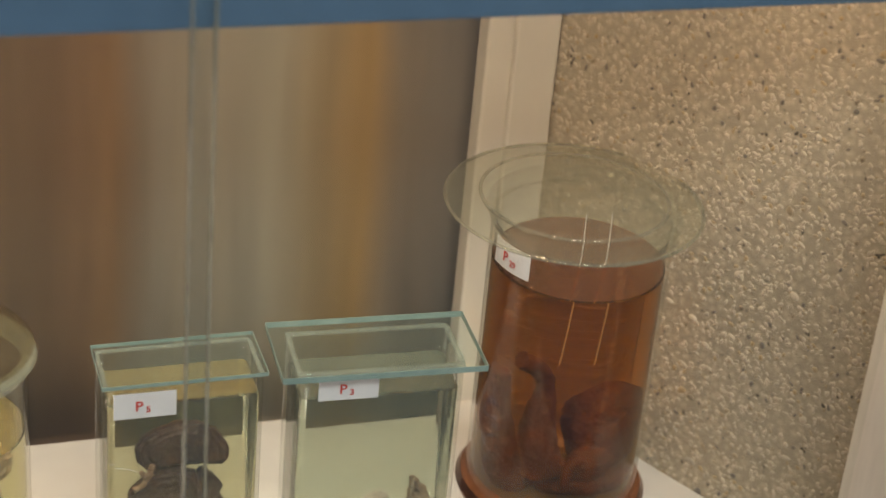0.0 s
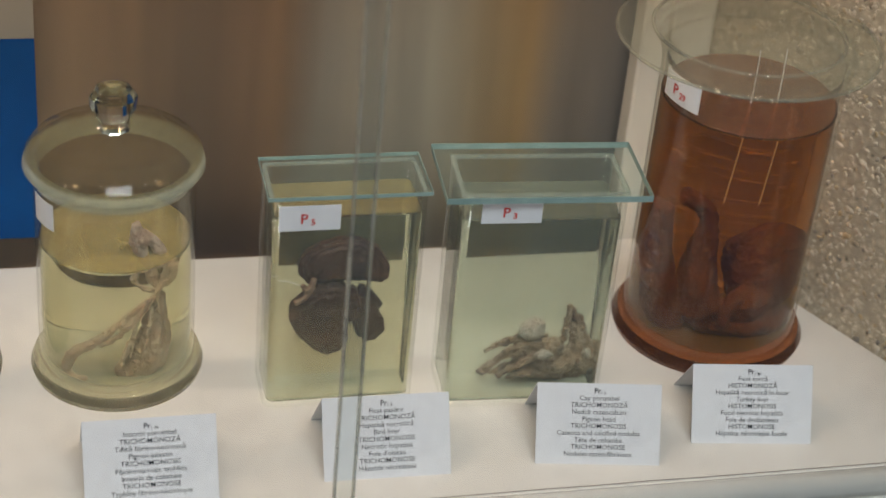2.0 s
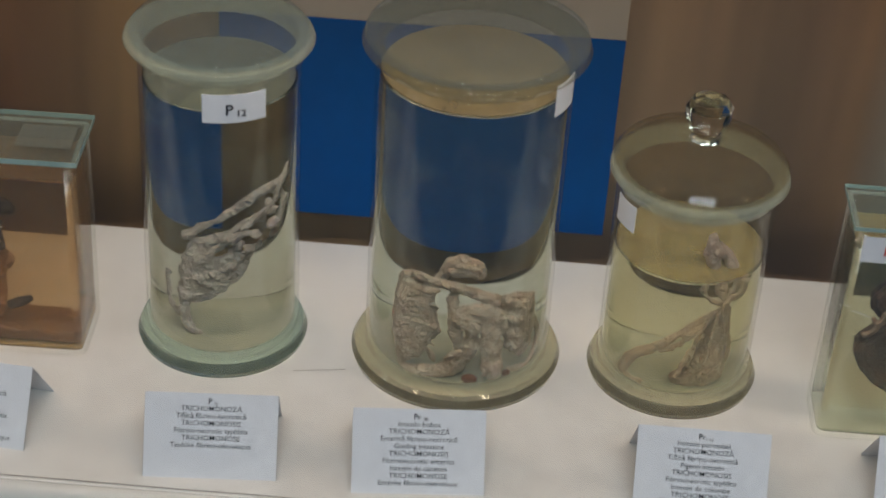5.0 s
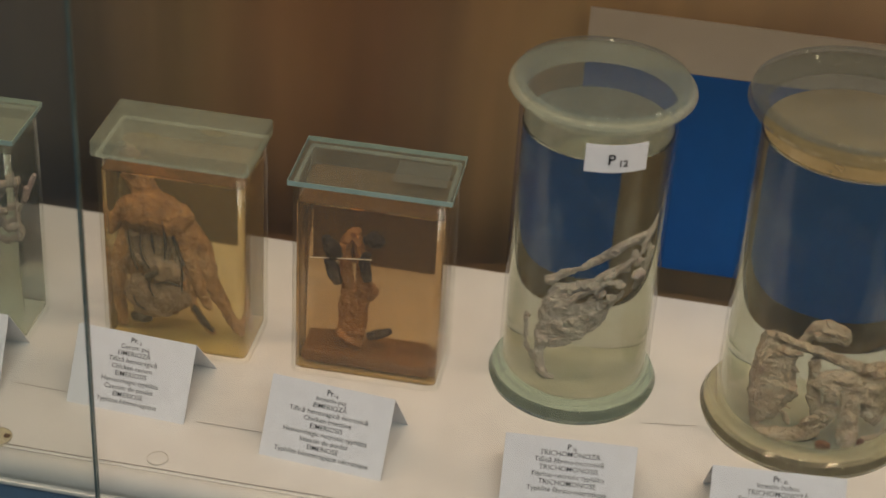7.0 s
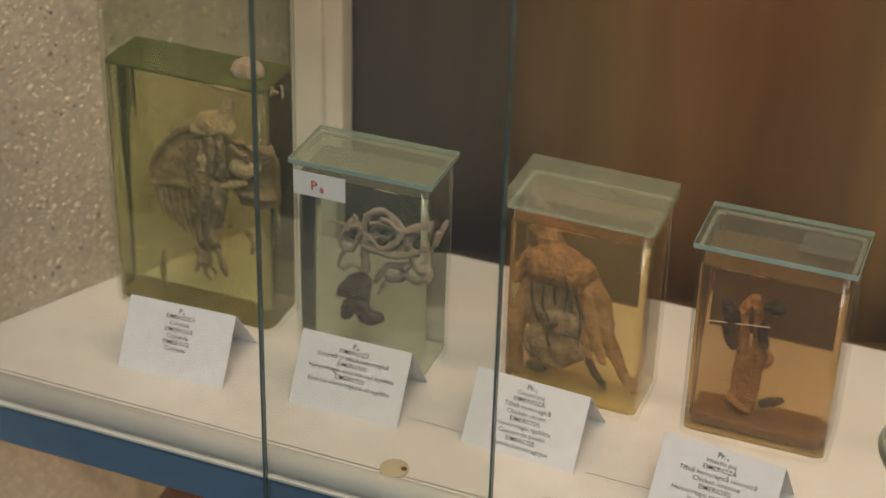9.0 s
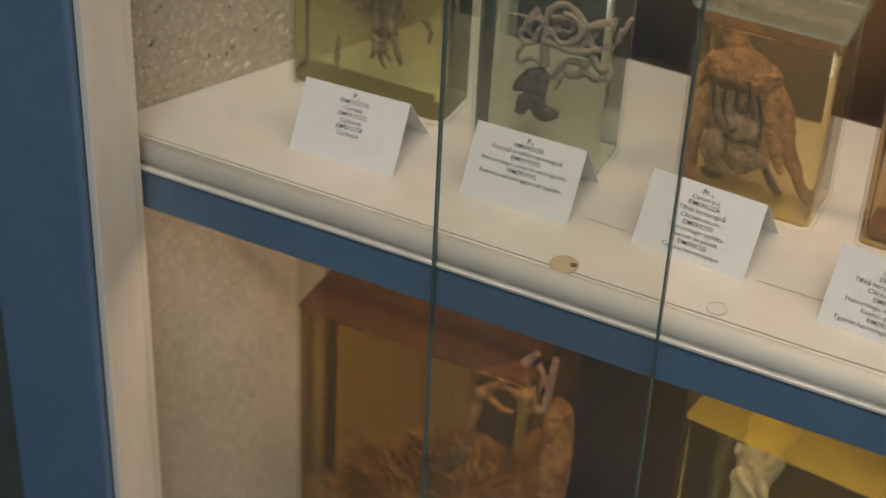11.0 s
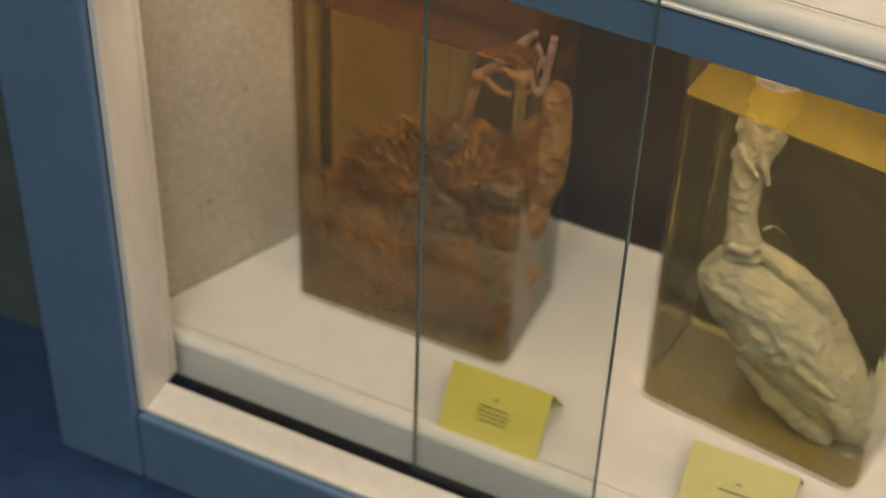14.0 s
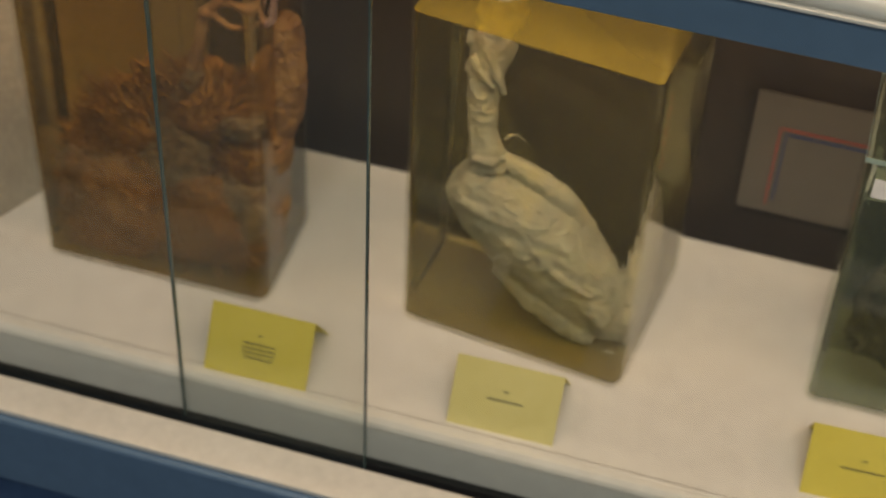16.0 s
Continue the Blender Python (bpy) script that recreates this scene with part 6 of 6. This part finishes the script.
strand([(-0.5657, 0.1250, 0.0387), (-0.5677, 0.1250, 0.0234), (-0.5667, 0.1250, 0.0107)], [0.0016, 0.0020, 0.0016], 8, bm)
strand([(-0.5064, 0.1250, 0.0656), (-0.5019, 0.1250, 0.0586), (-0.5037, 0.1250, 0.0499)], [0.0024, 0.0016, 0.0012], 8, bm)
strand([(-0.5690, 0.1240, 0.0869), (-0.5664, 0.1240, 0.0741), (-0.5637, 0.1240, 0.0637)], [0.0012, 0.0016, 0.0008], 7, bm)
strand([(-0.5641, 0.1240, 0.0880), (-0.5616, 0.1240, 0.0728), (-0.5589, 0.1240, 0.0615)], [0.0012, 0.0016, 0.0008], 7, bm)
strand([(-0.5592, 0.1240, 0.0892), (-0.5568, 0.1240, 0.0715), (-0.5542, 0.1240, 0.0594)], [0.0012, 0.0016, 0.0008], 7, bm)
strand([(-0.5544, 0.1240, 0.0903), (-0.5521, 0.1240, 0.0701), (-0.5494, 0.1240, 0.0572)], [0.0012, 0.0016, 0.0008], 7, bm)
strand([(-0.5495, 0.1240, 0.0914), (-0.5473, 0.1240, 0.0688), (-0.5447, 0.1240, 0.0550)], [0.0012, 0.0016, 0.0008], 7, bm)
flesh("spread_bird", bm, TAN, IDENT, "small bird with spread wings in yellow-green fluid", "bird specimen", 0.0006, 3, 0.0022)
bm = bmesh.new()
lump((-0.5254, 0.1250, 0.1357), (0.0127, 0.0079, 0.0079), 0.25, 70, 4, 221, (0, 0, 0), bm)
lump((-0.5357, 0.1250, 0.1304), (0.0095, 0.0056, 0.0040), 0.30, 80, 4, 222, (0, 0, 0), bm)
strand([(-0.5214, 0.1250, 0.1411), (-0.5157, 0.1250, 0.1514), (-0.5186, 0.1250, 0.1569)], [0.0056, 0.0032, 0.0024], 10, bm)
lump((-0.5053, 0.1250, 0.1738), (0.0099, 0.0079, 0.0079), 0.12, 60, 4, 223, (0, 0, 0), bm)
strand([(-0.5258, 0.1220, 0.1619), (-0.5113, 0.1220, 0.1630), (-0.4948, 0.1220, 0.1638), (-0.4836, 0.1220, 0.1635)], [0.0008, 0.0028, 0.0028, 0.0012], 8, bm)
strand([(-0.4841, 0.1250, 0.1684), (-0.4831, 0.1250, 0.1635), (-0.4832, 0.1250, 0.1582)], [0.0012, 0.0012, 0.0008], 7, bm)
lump((-0.5056, 0.1190, 0.1117), (0.0095, 0.0048, 0.0060), 0.20, 80, 4, 224, (0, 0, 0), bm)
lump((-0.5336, 0.1170, 0.1107), (0.0048, 0.0032, 0.0072), 0.25, 90, 4, 225, (0, 0, 0), bm)
strand([(-0.5220, 0.1180, 0.0957), (-0.5130, 0.1180, 0.0994), (-0.5032, 0.1180, 0.1032)], [0.0024, 0.0028, 0.0020], 8, bm)
flesh("pale_bird_neck", bm, PALE, IDENT, "pale head, beak and downy neck of the spread bird", "bird specimen", 0.0006, 4, 0.0022)
bm = bmesh.new()
strand([(-0.5361, 0.1170, 0.1258), (-0.5342, 0.1170, 0.1169), (-0.5379, 0.1170, 0.1011)], [0.0024, 0.0024, 0.0024], 8, bm)
strand([(-0.5283, 0.1170, 0.1287), (-0.5256, 0.1170, 0.1188), (-0.5276, 0.1170, 0.1050)], [0.0024, 0.0032, 0.0028], 8, bm)
strand([(-0.5214, 0.1170, 0.1282), (-0.5195, 0.1170, 0.1151), (-0.5222, 0.1170, 0.1027)], [0.0020, 0.0024, 0.0024], 8, bm)
strand([(-0.5326, 0.1170, 0.0983), (-0.5348, 0.1170, 0.0818), (-0.5371, 0.1170, 0.0630), (-0.5351, 0.1170, 0.0532)], [0.0032, 0.0036, 0.0024, 0.0016], 8, bm)
strand([(-0.5239, 0.1170, 0.0995), (-0.5236, 0.1170, 0.0845), (-0.5275, 0.1170, 0.0653), (-0.5255, 0.1170, 0.0535)], [0.0036, 0.0048, 0.0036, 0.0024], 8, bm)
strand([(-0.5297, 0.1170, 0.0910), (-0.5312, 0.1170, 0.0705), (-0.5312, 0.1170, 0.0500)], [0.0020, 0.0020, 0.0016], 8, bm)
strand([(-0.5393, 0.1170, 0.0480), (-0.5380, 0.1170, 0.0400), (-0.5408, 0.1170, 0.0317)], [0.0020, 0.0020, 0.0012], 8, bm)
strand([(-0.5320, 0.1170, 0.0498), (-0.5308, 0.1170, 0.0397), (-0.5262, 0.1170, 0.0325)], [0.0020, 0.0020, 0.0012], 8, bm)
strand([(-0.5248, 0.1170, 0.0516), (-0.5219, 0.1170, 0.0420), (-0.5198, 0.1170, 0.0312)], [0.0020, 0.0020, 0.0012], 8, bm)
strand([(-0.5345, 0.1170, 0.0467), (-0.5335, 0.1170, 0.0328), (-0.5305, 0.1170, 0.0268)], [0.0016, 0.0016, 0.0008], 8, bm)
strand([(-0.5137, 0.1170, 0.1261), (-0.5062, 0.1170, 0.1223), (-0.5006, 0.1170, 0.1174)], [0.0020, 0.0020, 0.0016], 8, bm)
flesh("bird_viscera", bm, GREYORG, IDENT, "grey-mauve exposed viscera of the spread bird", "viscera", 0.0006, 1, 0.003)

# lower shelf: brown downy body with legs bent on top
bm = bmesh.new()
lump((-0.5062, 0.1220, -0.3712), (0.0589, 0.0407, 0.0634), 0.16, 34, 5, 226, (0, 0, 0), bm)
lump((-0.4927, 0.1180, -0.3128), (0.0430, 0.0317, 0.0430), 0.18, 34, 5, 227, (0, 0, 0), bm)
lump((-0.4255, 0.1220, -0.3302), (0.0317, 0.0272, 0.0407), 0.18, 34, 5, 228, (0, 0, 0), bm)
lump((-0.4550, 0.1220, -0.3716), (0.0507, 0.0430, 0.0679), 0.12, 22, 5, 229, (0, 0, 0), bm)
lump((-0.4483, 0.1220, -0.2803), (0.0385, 0.0317, 0.0362), 0.14, 26, 5, 230, (0, 0, 0), bm)
lump((-0.5341, 0.1220, -0.4313), (0.0340, 0.0317, 0.0362), 0.14, 26, 5, 231, (0, 0, 0), bm)
strand([(-0.3989, 0.1260, -0.2091), (-0.3968, 0.1260, -0.2508), (-0.4006, 0.1260, -0.2942), (-0.4157, 0.1260, -0.3279)], [0.0118, 0.0136, 0.0136, 0.0109], 12, bm)
strand([(-0.4135, 0.1220, -0.3760), (-0.4195, 0.1220, -0.4265)], [0.0181, 0.0136], 12, bm)
for k in range(420):
    t, s = rng.random() ** 0.8, rng.random() ** 1.3
    ox, oz = -0.014 + 0.060 * s, 0.010 - 0.085 * s
    x, z = -0.5542 + 0.0826 * t + ox, -0.3932 + 0.1451 * t - 0.006 * math.sin(3.1 * t) + oz
    lean, y, n = rng.uniform(-0.9, 0.1), 0.090 + 0.012 * rng.random(), rng.uniform(0.010, 0.020)
    tube([(x, y + 0.004, z), (x + lean * n * 0.5, y, z + n * 0.45), (x + lean * n * 0.8, y + rng.uniform(-0.004, 0.004), z + n * (0.8 + 0.2 * lean))], [0.0024, 0.0017, 0.0004], 6, bm)
downy = flesh("downy_bird", bm, FUR, IDENT, "large rusty brown downy bird body filling the jar", "bird specimen", 0.0009, 4, 0.003)

# loose down on the brown body, lying upwards and outwards
bm = bmesh.new()
for c, size in (((-0.5062, 0.1220, -0.3712), (0.0589, 0.0407, 0.0634)), ((-0.4927, 0.1180, -0.3128), (0.0430, 0.0317, 0.0430)), ((-0.4255, 0.1220, -0.3302), (0.0317, 0.0272, 0.0407)), ((-0.4550, 0.1220, -0.3716), (0.0507, 0.0430, 0.0679)), ((-0.4483, 0.1220, -0.2803), (0.0385, 0.0317, 0.0362)), ((-0.5341, 0.1220, -0.4313), (0.0340, 0.0317, 0.0362))):
    for k in range(600):
        a, h = rng.uniform(math.pi * 0.95, math.pi * 2.05), rng.uniform(-0.9, 0.95)
        w = math.sqrt(1 - h * h)
        n = Vector((math.cos(a) * w, math.sin(a) * w, h))
        p = Vector(c) + Vector((n.x * size[0], n.y * size[1], n.z * size[2])) * 0.97
        way = (Vector((n.x * 0.9 - 0.25, 0, n.z * 0.5 + 0.5)) + n * 0.35 + Vector(V(0, 0, 0, 0.35))).normalized()
        q, length = way.cross(n).normalized(), rng.uniform(0.010, 0.019)
        if max(abs(p.y + way.y * length - 0.128) - 0.046, abs(p.x + way.x * length + 0.489) - 0.083) > 0:
            continue
        tip = p + way * length + n * 0.005
        mid = p + way * length * 0.5 + n * 0.004
        v0, v1, v2, v3, v4 = (bm.verts.new(x) for x in (p - q * 0.0006, p + q * 0.0006, mid + q * 0.0008, mid - q * 0.0008, tip))
        bm.faces.new((v0, v1, v2, v3))
        bm.faces.new((v3, v2, v4))
tagged(part("down", bm, FUR, downy, "fine rusty down"), kind="stuff")

bm = bmesh.new()
lump((-0.4698, 0.0950, -0.3193), (0.0281, 0.0118, 0.0340), 0.18, 35, 5, 232, (0, 0, 0), bm)
lump((-0.4364, 0.0950, -0.3636), (0.0317, 0.0109, 0.0385), 0.18, 35, 5, 233, (0, 0, 0), bm)
lump((-0.4212, 0.0960, -0.2827), (0.0136, 0.0072, 0.0118), 0.25, 60, 4, 234, (0, 0, 0), bm)
strand([(-0.4833, 0.1000, -0.2948), (-0.4623, 0.1000, -0.2650), (-0.4484, 0.1000, -0.2388)], [0.0063, 0.0072, 0.0063], 10, bm)
flesh("bare_skin", bm, GREYORG, IDENT, "grey-mauve bare breast skin of the downy bird", "bird specimen", 0.0009, 5, 0.003)
bm = bmesh.new()
strand([(-0.4514, 0.1000, -0.2380), (-0.4454, 0.1000, -0.2137), (-0.4404, 0.1000, -0.1903), (-0.4281, 0.1000, -0.1743), (-0.4121, 0.1000, -0.1548), (-0.4044, 0.1000, -0.1451)], [0.0054, 0.0045, 0.0045, 0.0032, 0.0032, 0.0023], 9, bm)
strand([(-0.4373, 0.1000, -0.1863), (-0.4261, 0.1000, -0.1945), (-0.4169, 0.1000, -0.1958)], [0.0036, 0.0027, 0.0023], 9, bm)
strand([(-0.4308, 0.1000, -0.1781), (-0.4186, 0.1000, -0.1764), (-0.4101, 0.1000, -0.1874), (-0.4012, 0.1000, -0.1931), (-0.3948, 0.1000, -0.1863)], [0.0023, 0.0023, 0.0027, 0.0032, 0.0023], 9, bm)
strand([(-0.3917, 0.1000, -0.1450), (-0.3946, 0.1000, -0.1692), (-0.3968, 0.1000, -0.1914)], [0.0027, 0.0027, 0.0027], 9, bm)
strand([(-0.4037, 0.1000, -0.1540), (-0.3992, 0.1000, -0.1662), (-0.4050, 0.1000, -0.1802)], [0.0023, 0.0018, 0.0018], 9, bm)
lump((-0.4391, 0.0980, -0.1870), (0.0059, 0.0054, 0.0054), 0.10, 60, 4, 235, (0, 0, 0), bm)
flesh("folded_legs", bm, PINKISH, IDENT, "pinkish bent legs and claws above the brown body", "bird specimen", 0.0007, 1, 0.0015)

# lower shelf: plucked pale bird, neck up
bm = bmesh.new()
strand([(-0.2671, 0.1460, -0.3093), (-0.2433, 0.1460, -0.3251), (-0.2092, 0.1460, -0.3493), (-0.1795, 0.1460, -0.3823), (-0.1579, 0.1460, -0.4090), (-0.1488, 0.1460, -0.4287)], [0.0196, 0.0368, 0.0447, 0.0384, 0.0274, 0.0141], 20, bm)
strand([(-0.2458, 0.1400, -0.2942), (-0.2526, 0.1400, -0.2679), (-0.2550, 0.1400, -0.2408), (-0.2547, 0.1400, -0.2161), (-0.2504, 0.1400, -0.1883), (-0.2507, 0.1400, -0.1674), (-0.2546, 0.1400, -0.1482)], [0.0172, 0.0106, 0.0110, 0.0118, 0.0157, 0.0149, 0.0125], 14, bm)
strand([(-0.2528, 0.1200, -0.3236), (-0.2280, 0.1200, -0.3247), (-0.2001, 0.1200, -0.3355), (-0.1779, 0.1200, -0.3488)], [0.0063, 0.0157, 0.0165, 0.0071], 12, bm)
strand([(-0.2336, 0.1300, -0.3810), (-0.2035, 0.1300, -0.4007), (-0.1751, 0.1300, -0.4225), (-0.1586, 0.1300, -0.4335)], [0.0071, 0.0165, 0.0125, 0.0055], 12, bm)
strand([(-0.2057, 0.1180, -0.3679), (-0.1748, 0.1180, -0.3809), (-0.1508, 0.1180, -0.4029)], [0.0063, 0.0102, 0.0078], 12, bm)
strand([(-0.2365, 0.1380, -0.2843), (-0.2119, 0.1380, -0.2944), (-0.1908, 0.1380, -0.3075), (-0.1795, 0.1380, -0.3237)], [0.0071, 0.0102, 0.0102, 0.0063], 10, bm)
lump((-0.2507, 0.1400, -0.1860), (0.0172, 0.0118, 0.0149), 0.35, 60, 4, 236, (0, 0, 0), bm)
lump((-0.2512, 0.1400, -0.1630), (0.0165, 0.0118, 0.0141), 0.35, 60, 4, 237, (0, 0, 0), bm)
lump((-0.2575, 0.1400, -0.2122), (0.0125, 0.0094, 0.0086), 0.30, 70, 4, 238, (0, 0, 0), bm)
strand([(-0.2641, 0.1100, -0.3143), (-0.2379, 0.1100, -0.3286), (-0.2114, 0.1100, -0.3599)], [0.0047, 0.0039, 0.0031], 8, bm)
strand([(-0.2137, 0.1060, -0.3358), (-0.1878, 0.1060, -0.3618), (-0.1615, 0.1060, -0.3736)], [0.0031, 0.0039, 0.0027], 8, bm)
strand([(-0.1674, 0.1260, -0.4412), (-0.1467, 0.1260, -0.4373), (-0.1284, 0.1260, -0.4159)], [0.0020, 0.0016, 0.0012], 7, bm)
strand([(-0.2382, 0.1400, -0.2677), (-0.2299, 0.1400, -0.2606), (-0.2219, 0.1400, -0.2648)], [0.0016, 0.0012, 0.0008], 7, bm)
strand([(-0.2506, 0.1280, -0.1918), (-0.2439, 0.1280, -0.2086), (-0.2391, 0.1280, -0.2225)], [0.0039, 0.0035, 0.0016], 8, bm)
strand([(-0.2643, 0.1260, -0.1955), (-0.2550, 0.1260, -0.2091), (-0.2462, 0.1260, -0.2181)], [0.0027, 0.0027, 0.0020], 8, bm)
strand([(-0.2399, 0.1080, -0.3621), (-0.2336, 0.1080, -0.3623), (-0.2264, 0.1080, -0.3525)], [0.0012, 0.0016, 0.0012], 7, bm)
strand([(-0.2582, 0.1240, -0.2823), (-0.2440, 0.1240, -0.2832), (-0.2351, 0.1240, -0.2735)], [0.0031, 0.0031, 0.0024], 8, bm)
flesh("plucked_bird", bm, SKIN_Y, IDENT, "pale plucked bird body hanging neck up in yellow fluid", "bird specimen", 0.001, 8, 0.0026)

bm = bmesh.new()
for k in range(26):
    tube([V(0.05, 0.152, -0.36, 0.030), V(0.05, 0.150, -0.36, 0.034), V(0.05, 0.150, -0.37, 0.034), V(0.05, 0.150, -0.36, 0.030)], [0.004, 0.006, 0.005, 0.003], 7, bm)
flesh("dark_tangle", bm, DARKTANGLE, IDENT, "dark tangle of olive-brown tissue in a jar", "specimen", 0.0016, 1)

# ---- small things ----
# chipped round plugs in the shelf's front edge, and hairline cracks
for x, y, s, label in ((-0.361, 0.012, 0.0085, "broken yellowed plastic plug in the shelf"), (-0.2705, 0.016, 0.0058, "round white plug hole in the shelf")):
    pl = thing("shelf_plug", pose(x, y, 0.0), label, "plug", "shelf plugs")
    part("cap", lathe([(0, 0.0006), (s * 0.9, 0.0006), (s, 0.0003), (s, -0.0004), (0, -0.0004)], 28, False), mottled("yellowed_plastic", (0.50, 0.42, 0.26), (0.64, 0.56, 0.38), 90, 0.4) if s > 0.007 else WHITE, pl)
    if s > 0.007:
        # no opening is cut: a raised dark disc gives the gap its shade
        part("hole", lathe([(0, 0.0009), (s * 0.22, 0.0009), (s * 0.22, 0.0004), (0, 0.0004)], 12, False), SEDIMENT, pl, "dark disc imitating the shaded gap in the cap").location = (s * 0.62, 0.0015, 0)
    bm = lathe([(s * 0.95, 0.0007), (s * 1.0, 0.0007), (s * 1.0, 0.0002), (s * 0.95, 0.0002)], 28)
    part("rim", bm, mottled("faint_grime", (0.40, 0.35, 0.28), (0.62, 0.57, 0.49), 300, 0.8), pl, "dark grime round the plug")


def crack(points, w):
    bm = bmesh.new()
    pts = [(x, y + 0.0006 * noise.noise(Vector((x * 90, y * 40, 1)))) for x, y in points]
    for (xa, ya), (xb, yb) in zip(pts, pts[1:]):
        d = Vector((xb - xa, yb - ya, 0)).normalized() * w
        n = Vector((-d.y, d.x, 0))
        vs = [bm.verts.new((xa + s * n.x, ya + s * n.y, 0.0004)) for s in (1, -1)] + [bm.verts.new((xb + s * n.x, yb + s * n.y, 0.0004)) for s in (-1, 1)]
        bm.faces.new(vs)
    return bm


GRIME = mottled("grey_brown_grime", (0.16, 0.13, 0.10), (0.28, 0.24, 0.19), 60, 0.8)
for pts in ([(-0.372 + 0.014 * k, 0.061 - 0.0006 * k) for k in range(8)], [(-0.26 + 0.02 * k, 0.052) for k in range(6)], [(-0.016 + 0.006 * k, 0.115 + 0.001 * k) for k in range(6)]):
    tagged(link_mesh("hairline_crack", crack(pts, 0.00022), GRIME, None), "thin dark hairline crack in the shelf", "crack", "", "structure")
groove = crack([(-0.66 + 0.03 * k, 0.0075) for k in range(46)], 0.0003)
tagged(link_mesh("front_groove", groove, GRIME, None), "thin dirty joint along the shelf's front", "joint", "", "structure")
low_groove = crack([(-0.65 + 0.03 * k, 0.0085) for k in range(45)], 0.0003)
lg = tagged(link_mesh("front_groove", low_groove, GRIME, None), "thin dirty joint along the shelf's front", "joint", "", "structure")
lg.location = (0, 0, LZ)
